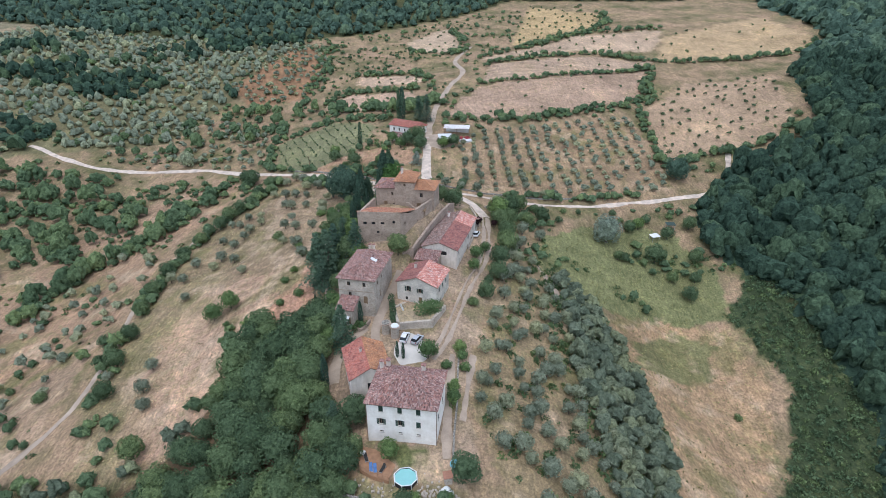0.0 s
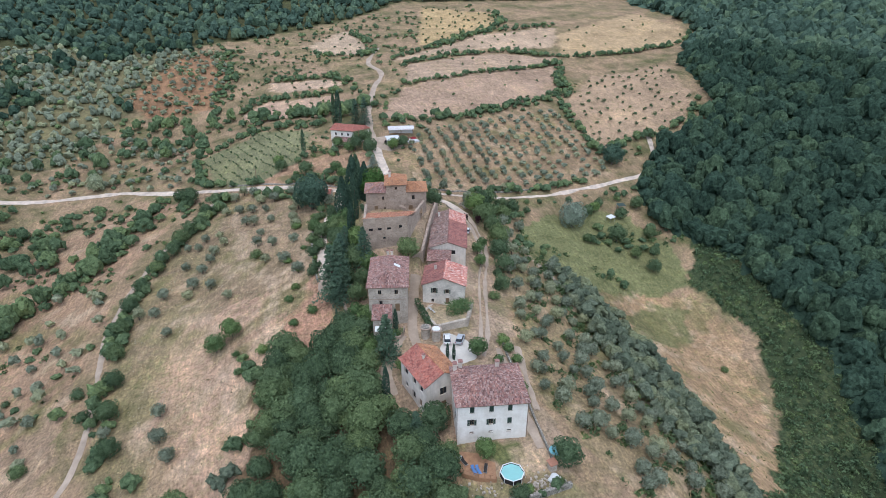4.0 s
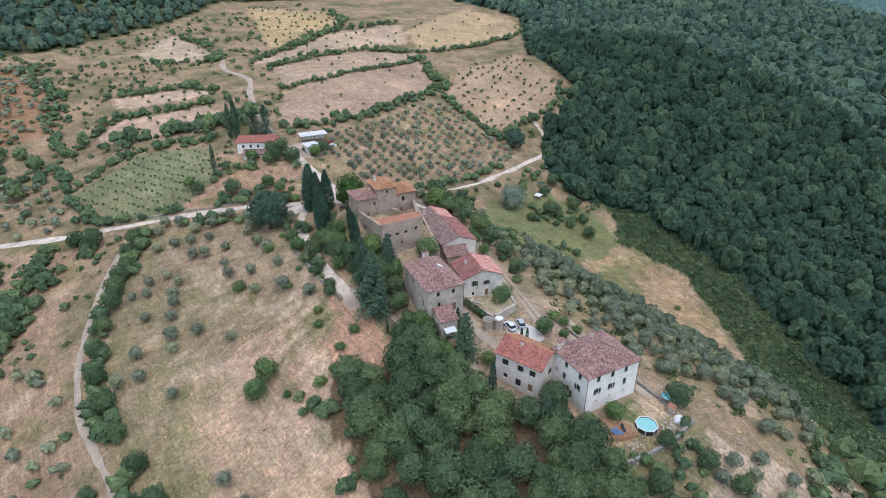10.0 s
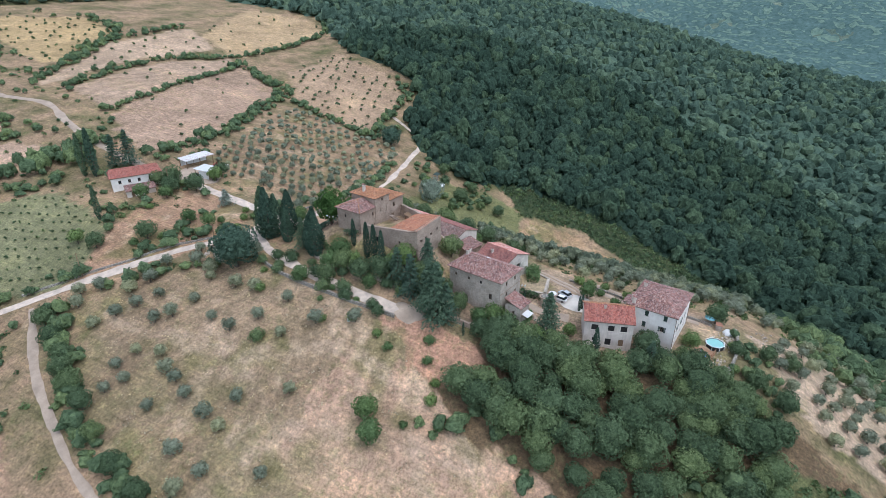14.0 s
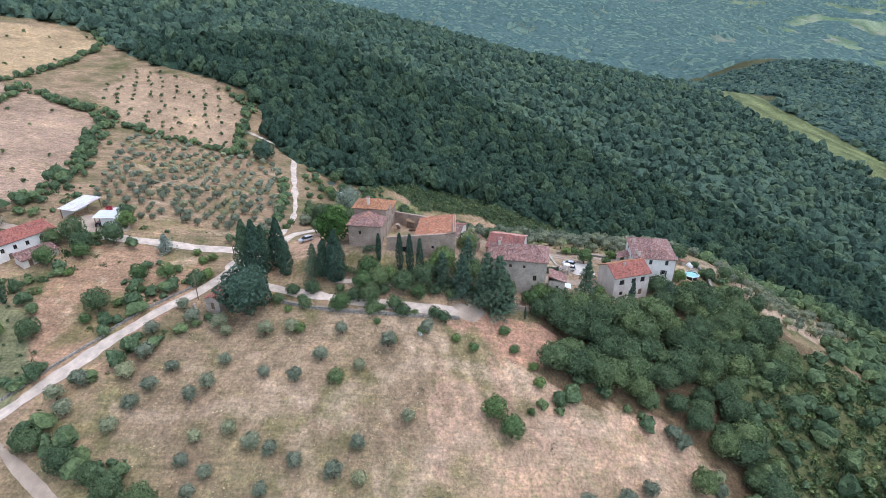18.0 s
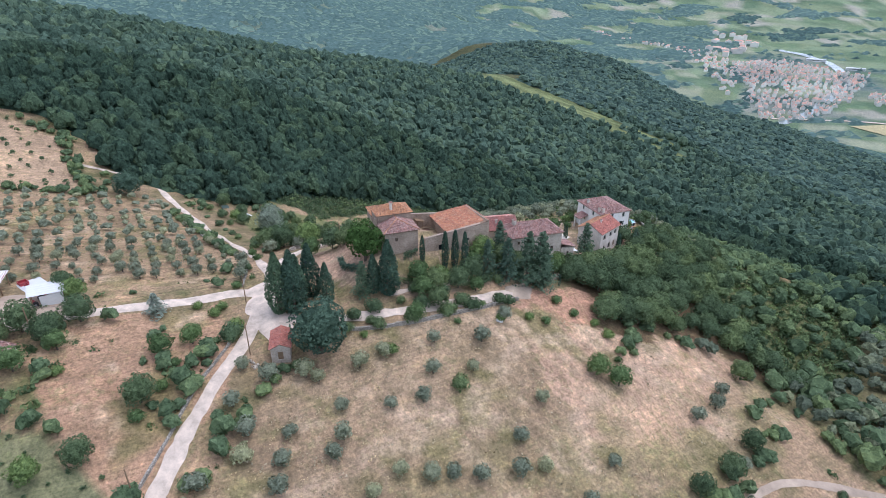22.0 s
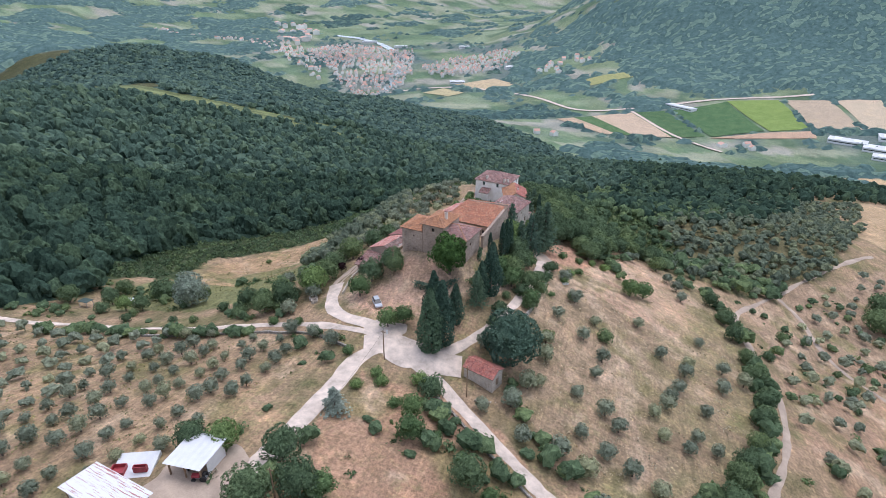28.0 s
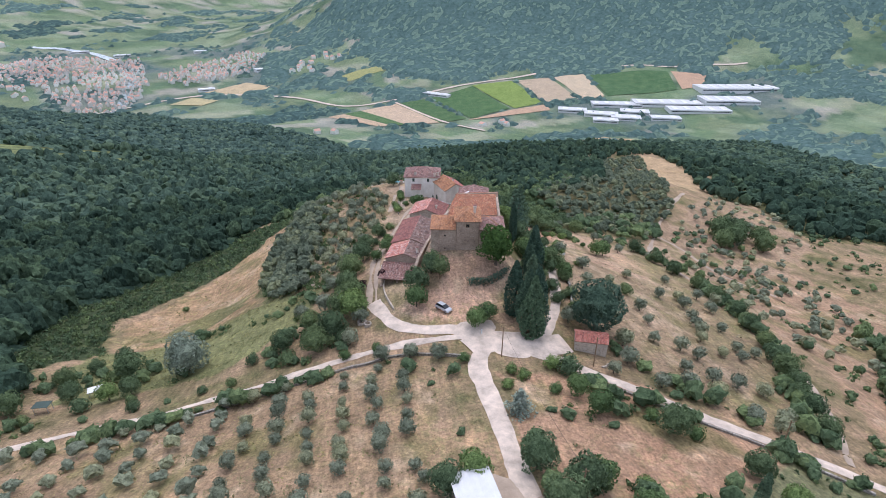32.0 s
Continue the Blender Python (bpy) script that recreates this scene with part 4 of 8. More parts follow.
def ridge_line(p, q, r=0.14):
    """Cap tiles along a ridge or hip."""
    p, q = Vector(p), Vector(q)
    n = max(1, int((q - p).length / 0.45))
    d = (q - p).normalized()
    side = d.cross(Vector((0, 0, 1))).normalized()
    up = side.cross(d)
    vs, fs = [], []
    for k in range(n):
        for t, s in ((k, 1.15), (k + 1.08, 0.92)):
            c = p + d * ((q - p).length * t / n)
            for ang in (-80, -35, 0, 35, 80):
                vs.append(c + (side * math.sin(radians(ang)) + up * (math.cos(radians(ang)) - 0.1)) * r * s + up * 0.07)
        i = k * 10
        fs += [(i + j, i + j + 1, i + j + 6, i + j + 5) for j in range(4)]
    return np.array([tuple(v) for v in vs]), np.array(fs)


def slab(points, thick=0.14):
    """A roof deck: a flat polygon with thickness."""
    bm = bmesh.new()
    f = bm.faces.new([bm.verts.new(p) for p in points])
    r = bmesh.ops.extrude_face_region(bm, geom=[f])
    bmesh.ops.translate(bm, vec=(0, 0, -thick), verts=[v for v in r["geom"] if isinstance(v, bmesh.types.BMVert)])
    bmesh.ops.recalc_face_normals(bm, faces=bm.faces)
    return bm


def put_roof(root, slopes, caps, seed=1, label="clay tile roof"):
    """slopes: (corners, tile material); caps: ridge and hip lines with their material."""
    for k, (c, m) in enumerate(slopes):
        pts = [Vector(v) for v in c]
        if (pts[2] - pts[3]).length < 0.02:
            pts = pts[:3]
        deck = part("roof", slab(pts), M_EAVE, root, label)
        t = tiles(*c, seed=seed * 10 + k)
        if t:
            part("roof_tiles", mesh_np("roof_tiles", *t, m), m, deck, "weathered half-round clay tiles", kind="stuff")
    if caps:
        vs, fs, n = [], [], 0
        for p, q in caps:
            v, f = ridge_line(p, q)
            vs.append(v), fs.append(f + n)
            n += len(v)
        part("ridge_tiles", mesh_np("ridge_tiles", np.vstack(vs), np.vstack(fs), slopes[0][1]), None, root, kind="stuff")


def hip_roof(root, w, l, z, rise, over, mats, seed=1, along="y", ridge=None):
    """A hipped roof over a w x l plan. mats: tile materials in the order S, E, N, W."""
    X, Y = w / 2 + over, l / 2 + over
    r = (abs(l - w) if ridge is None else ridge) / 2
    z -= 0.05
    a, b = ((0, -r, z + rise), (0, r, z + rise)) if along == "y" else ((-r, 0, z + rise), (r, 0, z + rise))
    sw, se, ne, nw = (-X, -Y, z), (X, -Y, z), (X, Y, z), (-X, Y, z)
    if along == "y":
        sl = [((sw, se, a, a), mats[0]), ((se, ne, b, a), mats[1]), ((ne, nw, b, b), mats[2]), ((nw, sw, a, b), mats[3])]
        caps = [(sw, a), (se, a), (ne, b), (nw, b), (a, b)]
    else:
        sl = [((sw, se, b, a), mats[0]), ((se, ne, b, b), mats[1]), ((ne, nw, a, b), mats[2]), ((nw, sw, a, a), mats[3])]
        caps = [(sw, a), (nw, a), (se, b), (ne, b), (a, b)]
    put_roof(root, sl, caps, seed)


def gable_roof(root, w, l, z, rise, over, west, east, seed=1, shift=0.0):
    """A gabled roof with its ridge along y."""
    X, Y = w / 2 + over, l / 2 + over * 0.7
    zz = z - 0.05 - over * rise / (w / 2)
    top = z - 0.05 + rise
    put_roof(root, [(((X, -Y, zz), (X, Y, zz), (shift, Y, top), (shift, -Y, top)), east), (((-X, Y, zz), (-X, -Y, zz), (shift, -Y, top), (shift, Y, top)), west)],
             [((shift, -Y, top), (shift, Y, top))], seed)


def put_walls(root, w, l, z0, z1, wins, mat, gable=0.0, gable_sides="SN"):
    """Four walls with their windows. wins: side, u, z, width, height, kind, shutters."""
    for s in "SENW":
        mine = [x for x in wins if x[0] == s]
        mats = mat[s] if isinstance(mat, dict) else mat
        part("wall", wall_mesh(s, w, l, z0, z1, [x[1:5] for x in mine], gable=gable if s in gable_sides else 0.0), mats, root)
        for x in mine:
            put_window(root, s, w, l, *x[1:])


def chimney(root, x, y, z, h=1.2, b=0.6, mat=None):
    bm = boxed(-b / 2, b / 2, -b / 2, b / 2, -0.8, h)
    box(bm, -b / 2 - 0.08, b / 2 + 0.08, -b / 2 - 0.08, b / 2 + 0.08, h, h + 0.1)
    for sx in (-1, 1):
        for sy in (-1, 1):
            box(bm, sx * b * 0.38 - 0.07, sx * b * 0.38 + 0.07, sy * b * 0.38 - 0.07, sy * b * 0.38 + 0.07, h + 0.1, h + 0.36)
    c = part("chimney", bm, mat or M_CREAM, root, "rendered chimney with a tiled cap")
    c.matrix_basis = pose(x, y, z)
    cap = bmesh.new()
    vs = [cap.verts.new(p) for p in ((-b * 0.7, -b * 0.7, h + 0.36), (b * 0.7, -b * 0.7, h + 0.36), (b * 0.7, b * 0.7, h + 0.36), (-b * 0.7, b * 0.7, h + 0.36), (0, -b * 0.6, h + 0.6), (0, b * 0.6, h + 0.6))]
    for f in ((0, 1, 4), (1, 2, 5, 4), (2, 3, 5), (3, 0, 4, 5), (3, 2, 1, 0)):
        cap.faces.new([vs[i] for i in f])
    part("chimney_cap", cap, M_ROOF_OLD, c)


# ---- the white three-storey house ----
wh = thing("farmhouse", pose(-7.1, 87.9, 0, 0, 0, -8.9), "white rendered three-storey house with an old tiled hip roof", "house")
W1, W2 = 13.5, 11.4
wins = []
for k, u in enumerate((2.8, 6.5, 10.1)):
    wins += [("S", u, 5.1, 0.85, 1.4, "win", "closed"), ("S", u, 2.0, 0.85, 1.4, "win", "closed" if k == 2 else "open"), ("S", u, 0.0, 0.8, 0.4, "win", None)]
wins += [("W", 4.6, 5.1, 0.85, 1.4, "win", "closed"), ("W", 9.0, 5.1, 0.85, 1.4, "win", "closed"), ("W", 4.3, 2.0, 0.85, 1.4, "win", "closed"), ("W", 8.6, 2.0, 0.85, 1.4, "win", "open"),
         ("W", 4.3, -1.6, 1.1, 2.1, "door", None), ("W", 6.6, -1.6, 1.1, 2.1, "door", None), ("W", 1.5, 2.2, 0.6, 0.9, "win", None),
         ("N", 3.5, 5.2, 0.85, 1.3, "win", "closed"), ("N", 9.2, 5.2, 0.85, 1.3, "win", "closed"), ("N", 4.5, 1.6, 1.0, 2.0, "door", None),
         ("E", 3.0, 5.1, 0.85, 1.4, "win", "closed"), ("E", 8.0, 5.1, 0.85, 1.4, "win", "closed"), ("E", 3.0, 2.0, 0.85, 1.4, "win", "closed"), ("E", 8.0, 2.0, 0.85, 1.4, "win", "closed")]
put_walls(wh, W1, W2, -3.6, 6.95, wins, M_WHITE)
hip_roof(wh, W1, W2, 7.0, 2.5, 0.4, [M_ROOF_OLD] * 4, 1, "x", 3.0)
for x in (-W1 / 2 - 0.08, W1 / 2 + 0.08):
    part("downpipe", cylinder(0.06, 0.06, -2.5, 6.9, 8, pose(x, -W2 / 2 - 0.08, 0)), M_EAVE, wh, "brown metal downpipe")
for x, y in ((-6.2, 4.6), (-5.0, 5.2), (2.5, 4.6)):
    chimney(wh, x, y, 7.4, 1.3, 0.75)
# entrance porch with a small lean-to roof on the yard side
for x in (0.6, 3.6):
    part("porch_post", boxed(x - 0.2, x + 0.2, 8.3, 8.7, -2, 3.2, bevel=0.03), M_WHITE, wh)
put_roof(wh, [(((4.1, 8.9, 3.0), (0.1, 8.9, 3.0), (0.1, 5.7, 4.2), (4.1, 5.7, 4.2)), M_ROOF_OLD)], [], 2)

# ---- the red-roofed barn ----
bn = thing("barn", pose(-16.5, 98.5, 0, 0, 0, 16.5), "rendered barn with a red tiled gable roof and open bays", "barn")
B1, B2 = 8.2, 11.2
wins = [("W", 2.4, 2.6, 1.6, 1.6, "hole", None), ("W", 6.2, 2.6, 1.5, 1.6, "hole", None), ("W", 9.1, 2.6, 1.5, 1.6, "hole", None),
        ("W", 2.6, -0.6, 1.1, 1.2, "hole", None), ("W", 5.8, -1.4, 1.4, 1.9, "hole", None), ("W", 8.8, -1.4, 1.2, 1.9, "door", None), ("S", 4.1, 1.8, 1.6, 1.8, "win", None), ("S", 4.2, -1.8, 1.2, 1.9, "door", None)]
put_walls(bn, B1, B2, -4.5, 5.45, wins, M_CREAM, 2.1)
gable_roof(bn, B1, B2, 5.5, 2.1, 0.45, M_ROOF_RED, M_ROOF_ORANGE, 3)
chimney(bn, -1.0, 1.0, 7.0, 0.7, 0.5)

# ---- the stone house with the skylight ----
sh = thing("stone_house", pose(-20.1, 129.4, 0, 0, 0, -11.5), "grey stone two-storey house with an old tiled roof and a skylight", "house")
S1, S2 = 9.3, 15.4
wins = [("S", 2.7, 10.2, 0.85, 1.2, "win", None), ("S", 6.7, 10.2, 0.85, 1.2, "win", None), ("S", 2.9, 7.2, 0.8, 1.2, "win", None), ("S", 6.9, 5.4, 1.1, 2.2, "door", None),
        ("W", 2.0, 10.0, 0.7, 0.9, "win", None), ("W", 6.0, 10.0, 0.7, 0.9, "win", None), ("W", 9.6, 10.0, 0.7, 0.9, "win", None), ("W", 12.5, 6.6, 0.9, 1.6, "win", None),
        ("E", 3.0, 9.6, 0.8, 1.2, "win", None), ("E", 6.5, 9.6, 0.8, 1.2, "win", None), ("E", 4.8, 5.0, 1.1, 2.1, "door", None), ("E", 2.2, 5.8, 0.8, 1.3, "win", None)]
put_walls(sh, S1, S2, 0.0, 12.25, wins, M_STONE_PALE)
hip_roof(sh, S1, S2, 12.3, 2.5, 0.4, [M_ROOF_OLD] * 4, 4, "y", 8.5)
sky_at = pose(2.1, 0.6, 13.72, 0, math.degrees(math.atan2(2.5, S1 / 2 + 0.4)), 0)
fr = part("skylight", boxed(-0.9, 0.9, -0.65, 0.65, 0, 0.14, bevel=0.02), M_METAL, sh, "white framed roof skylight")
fr.matrix_basis = sky_at
part("pane", boxed(-0.8, 0.8, -0.56, 0.56, 0.145, 0.16), M_PLASTIC_WHITE, fr, "pale bright skylight pane")
chimney(sh, -0.3, 5.2, 14.0, 1.4, 0.6), chimney(sh, 0.7, 5.3, 14.0, 1.4, 0.6)
part("string_course", boxed(-S1 / 2 - 0.06, S1 / 2 + 0.06, -S2 / 2 - 0.06, -S2 / 2 - 0.004, 8.75, 8.95), M_STONE, sh)
# low annex with a lean-to roof
an = thing("annex", pose(-23.6, 119.2, 0, 0, 0, -11.5), "small stone annex with a lean-to tiled roof", "outbuilding")
put_walls(an, 4.2, 4.2, -3, 6.4, [("S", 2.9, 2.2, 1.0, 2.0, "door", None), ("W", 2.3, 4.2, 0.7, 0.9, "win", None)], M_STONE_PALE)
put_roof(an, [(((-2.4, -2.5, 6.4), (2.4, -2.5, 6.4), (2.4, 2.3, 7.9), (-2.4, 2.3, 7.9)), M_ROOF_OLD)], [], 5)
part("awning", slab([(-1.6, -4.0, 4.3), (1.2, -4.0, 4.3), (1.2, -2.3, 4.7), (-1.6, -2.3, 4.7)], 0.08), M_PLASTIC_WHITE, an, "small pale corrugated awning")

# ---- the house with two red roof slopes ----
rh = thing("village_house", pose(-5.2, 130.4, 0, 0, 0, -18), "pale stone house with a patched bright red tiled roof", "house")
R1, R2 = 10.8, 10.2
wins = [("S", 3.0, 6.3, 0.85, 1.5, "win", "open"), ("S", 6.3, 6.3, 0.85, 1.2, "win", "open"), ("S", 6.4, 3.0, 1.0, 2.0, "door", None), ("S", 2.6, 3.6, 0.7, 1.0, "win", None),
        ("E", 2.2, 6.3, 0.8, 1.2, "win", "closed"), ("E", 5.0, 6.3, 0.8, 1.2, "win", "closed"), ("E", 7.8, 6.3, 0.8, 1.2, "win", "closed"), ("E", 3.6, 2.6, 0.8, 1.2, "win", None), ("E", 6.6, 2.6, 0.8, 1.2, "win", None)]
put_walls(rh, R1, R2, -1.0, 8.75, wins, {"S": M_LIMEWASH, "E": M_LIMEWASH, "N": M_STONE_PALE, "W": M_STONE_PALE}, 2.0)
gable_roof(rh, R1, R2, 8.8, 2.0, 0.35, M_ROOF_DULL, M_ROOF_PATCHED, 6)
chimney(rh, -2.6, 1.4, 9.9, 0.9, 0.6)

# ---- the row houses ----
row = thing("row_house", pose(1.2, 151.3, 0, 0, 0, -16), "long stone row house with a brown tiled gable roof", "house", "row houses by the drive")
L1, L2 = 10.2, 16.5
wins = [("S", 6.4, 8.2, 1.7, 1.3, "hole", None), ("E", 2.5, 8.0, 0.8, 1.2, "win", "closed"), ("E", 6.5, 8.0, 0.8, 1.2, "win", None), ("E", 10.5, 8.0, 0.8, 1.2, "win", None), ("E", 14, 8.0, 0.8, 1.2, "win", "open"),
        ("E", 4.0, 4.2, 1.0, 2.0, "door", None), ("E", 9.0, 4.6, 0.8, 1.2, "win", None), ("E", 13, 4.2, 1.0, 2.0, "door", None)]
put_walls(row, L1, L2, 0, 10.35, wins, {"S": M_CREAM, "E": M_CREAM, "N": M_STONE, "W": M_STONE}, 1.75)
gable_roof(row, L1, L2, 10.4, 1.75, 0.35, M_ROOF_BROWN, M_ROOF_DULL, 7)
row2 = thing("row_house", pose(4.6, 163.6, 0, 0, 0, -16), "stone row house with one brown and one red roof slope", "house", "row houses by the drive")
wins = [("E", 2.0, 7.6, 0.8, 1.2, "win", None), ("E", 5.0, 7.6, 0.8, 1.2, "win", "closed"), ("E", 3.4, 3.8, 1.0, 2.0, "door", None), ("N", 5, 6.6, 0.9, 1.2, "win", None)]
put_walls(row2, L1 - 0.5, 8.8, 0, 10.05, wins, {"S": M_STONE, "E": M_CREAM, "N": M_STONE, "W": M_STONE}, 1.75)
gable_roof(row2, L1 - 0.5, 8.8, 10.1, 1.75, 0.35, M_ROOF_BROWN, M_ROOF_PATCHED, 8)
chimney(row2, -3.2, 1.2, 10.9, 1.0, 0.6, M_WHITE)
porch = thing("porch", pose(7.2, 171.0, 0, 0, 0, -16), "open stone porch with pillars and a brown tiled roof", "porch")
for x in (-4.0, 0.0, 4.0):
    part("pillar", boxed(x - 0.25, x + 0.25, 2.2, 2.7, 2, 7.4, bevel=0.03), M_STONE, porch)
part("floor_slab", boxed(-4.6, 4.6, -3.2, 3.2, 1.0, 5.0), M_STONE, porch)
put_roof(porch, [(((5.0, 3.2, 7.3), (-5.0, 3.2, 7.3), (-5.0, -3.0, 9.2), (5.0, -3.0, 9.2)), M_ROOF_OLD)], [], 9)
lean = thing("lean_to", pose(-4.2, 140.9, 0, 0, 0, -16), "low lean-to wing with a brown tiled roof", "outbuilding")
put_walls(lean, 6.2, 4.2, 0, 8.9, [], M_STONE)
put_roof(lean, [(((-3.4, -2.4, 8.8), (3.4, -2.4, 8.8), (3.4, 2.2, 10.1), (-3.4, 2.2, 10.1)), M_ROOF_OLD)], [], 10)

# ---- the fortified house ----
ca = thing("castle_house", pose(-11.2, 168.9, 0, 0, 0, -9), "tall stone fortified house with a square tower and walled court", "castle")
K1, K2 = 18.4, 8.6
wins = [("S", 5.2, 18.0, 0.7, 1.1, "win", None), ("S", 14.4, 17.8, 0.9, 1.4, "win", None), ("S", 3.0, 14.0, 1.1, 2.1, "door", None), ("S", 13.6, 14.0, 1.2, 2.0, "door", None), ("S", 5.6, 15.0, 0.5, 0.6, "win", None),
        ("N", 3.4, 18.2, 0.5, 0.6, "win", None), ("N", 3.4, 14.6, 0.4, 0.5, "win", None), ("N", 14.6, 18.2, 0.8, 1.0, "win", None), ("N", 14.8, 13.2, 0.8, 1.0, "win", None),
        ("W", 3.0, 17.8, 0.7, 1.0, "win", None), ("W", 5.6, 13.2, 0.9, 1.1, "win", None), ("E", 4.0, 17.5, 0.6, 0.8, "win", None)]
put_walls(ca, K1, K2, 4, 20.4, wins, M_STONE)
# wings: tiled slopes that fall from the tower
x0, x1, y, e, t = 3.0, K1 / 2 + 0.4, K2 / 2 + 0.4, 20.4, 22.2
put_roof(ca, [(((x0, -y, e), (x1, -y, e), (x1 - 4.4, 0, t), (x0, 0, t)), M_ROOF_ORANGE), (((x1, -y, e), (x1, y, e), (x1 - 4.4, 0, t), (x1 - 4.4, 0, t)), M_ROOF_ORANGE),
              (((x1, y, e), (x0, y, e), (x0, 0, t), (x1 - 4.4, 0, t)), M_ROOF_ORANGE), (((-x1, -y, e), (-x0, -y, e), (-x0, 0, t), (-x1 + 4.4, 0, t)), M_ROOF_OLD),
              (((-x1, y, e), (-x1, -y, e), (-x1 + 4.4, 0, t), (-x1 + 4.4, 0, t)), M_ROOF_OLD), (((-x0, y, e), (-x1, y, e), (-x1 + 4.4, 0, t), (-x0, 0, t)), M_ROOF_OLD)],
         [((x1, -y, e), (x1 - 4.4, 0, t)), ((x1, y, e), (x1 - 4.4, 0, t)), ((-x1, -y, e), (-x1 + 4.4, 0, t)), ((-x1, y, e), (-x1 + 4.4, 0, t)), ((x1 - 4.4, 0, t), (x0, 0, t)), ((-x0, 0, t), (-x1 + 4.4, 0, t))], 11)
tw = part("tower", wall_mesh("S", 6.0, K2 + 0.3, 12, 22.75, [(1.7, 18.2, 0.8, 1.0), (4.3, 17.6, 0.95, 1.7), (3.0, 21.2, 0.7, 0.9)]), M_STONE, ca)
for s, op in (("N", [(3.0, 20.9, 0.9, 1.0), (4.2, 18.6, 0.9, 1.2), (2.0, 15.0, 0.9, 1.1), (2.0, 13.0, 0.7, 0.7)]), ("E", []), ("W", [])):
    part("wall", wall_mesh(s, 6.0, K2 + 0.3, 12, 22.75, op), M_STONE, tw)
    for o in op:
        put_window(ca, s, 6.0, K2 + 0.3, *o)
for o in ((1.7, 18.2, 0.8, 1.0), (4.3, 17.6, 0.95, 1.7), (3.0, 21.2, 0.7, 0.9)):
    put_window(ca, "S", 6.0, K2 + 0.3, *o)
hip_roof(ca, 6.0, K2 + 0.3, 22.8, 1.7, 0.4, [M_ROOF_ORANGE] * 4, 12, "y", 3.0)
chimney(ca, -1.8, 0.6, 24.0, 1.2, 0.65)
part("drum_corner", cylinder(1.5, 1.3, 8, 20.2, 20, pose(K1 / 2 - 1.0, K2 / 2 - 1.0, 0)), M_STONE, ca, "rounded stone corner bastion")
part("drum_corner", cylinder(2.4, 1.9, 8, 12.9, 20, pose(3.4, K2 / 2 - 0.4, 0)), M_STONE, ca, "low rounded stone buttress")
for x in (-2.9, 2.9):
    part("downpipe", cylinder(0.07, 0.07, 11, 22.6, 8, pose(x, K2 / 2 + 0.24, 0)), M_EAVE, ca)
# court walls and the range on its far side; corners in the plan
court = thing("court_range", pose(0, 0, 0), "stone court range with a wide red lean-to roof", "castle wing")
TL, TR, KW, KE = Vector((-24.1, 146.6)), Vector((-12.0, 146.0)), Vector((-21.6, 164.4)), Vector((-3.4, 162.9))
EL = Vector((-9.4, 150.9))


def flat_wall(root, p, q, z0, za, zb, mat, holes=()):
    """One straight wall face with thickness from p to q; top from za to zb."""
    d = Vector((q.x - p.x, q.y - p.y, 0))
    length = d.length
    d.normalize()
    n = Vector((d.y, -d.x, 0))
    bm = bmesh.new()
    us = sorted({0, length, *[u - b / 2 for u, z, b, h in holes], *[u + b / 2 for u, z, b, h in holes]})
    top = lambda u: za + (zb - za) * u / length
    zs = sorted({z0, *[z for u, z, b, h in holes], *[z + h for u, z, b, h in holes]})
    o = Vector((p.x, p.y, 0))
    P = lambda u, z, back=0.0: bm.verts.new(o + d * u + Vector((0, 0, z)) - n * back)
    for ua, ub in zip(us, us[1:]):
        cells = list(zip(zs, zs[1:])) + [(zs[-1], None)]
        for a, b in cells:
            um, zm = (ua + ub) / 2, a + 0.05
            if any(abs(um - u) < w / 2 and z <= zm < z + h for u, z, w, h in holes):
                continue
            bm.faces.new((P(ua, a), P(ub, a), P(ub, b if b else top(ub)), P(ua, b if b else top(ua))))
    for u, z, b, h in holes:
        a, c = u - b / 2, u + b / 2
        for e, g in (((a, z), (c, z)), ((c, z), (c, z + h)), ((c, z + h), (a, z + h)), ((a, z + h), (a, z))):
            bm.faces.new((P(*g), P(*e), P(*e, 0.4), P(*g, 0.4)))
        bm2 = bmesh.new()
        bm2.faces.new([bm2.verts.new(o + d * uu + Vector((0, 0, zz)) - n * 0.38) for uu, zz in ((a, z), (c, z), (c, z + h), (a, z + h))])
        part("pane", bm2, M_GLASS_DARK, root, "small dark window")
    T = 0.7
    bm.faces.new((P(length, z0, T), P(0, z0, T), P(0, za, T), P(length, zb, T)))
    bm.faces.new((P(0, za), P(length, zb), P(length, zb, T), P(0, za, T)))
    bm.faces.new((P(0, z0, T), P(0, z0), P(0, za), P(0, za, T))), bm.faces.new((P(length, z0), P(length, z0, T), P(length, zb, T), P(length, zb)))
    return part("wall", bm, mat, root)


flat_wall(court, TL, TR, 5, 20.2, 20.0, M_STONE, [(2.0, 16.3, 1.1, 0.8), (4.4, 16.3, 1.1, 0.8), (7.0, 16.3, 1.1, 0.8), (10.2, 16.6, 0.8, 0.9), (5.6, 13.6, 0.7, 0.7)])
flat_wall(court, TR, EL, 5, 20.0, 17.9, M_STONE, [(2.4, 15.6, 0.6, 0.8)])
flat_wall(court, EL, KE, 5, 17.9, 17.6, M_STONE, [(4.0, 13.6, 0.6, 0.8), (8.0, 14.2, 0.6, 0.8)])
flat_wall(court, KW, TL, 5, 17.6, 19.8, M_STONE, [(4.5, 13.2, 1.6, 2.0), (12.0, 15.0, 0.7, 0.9)])
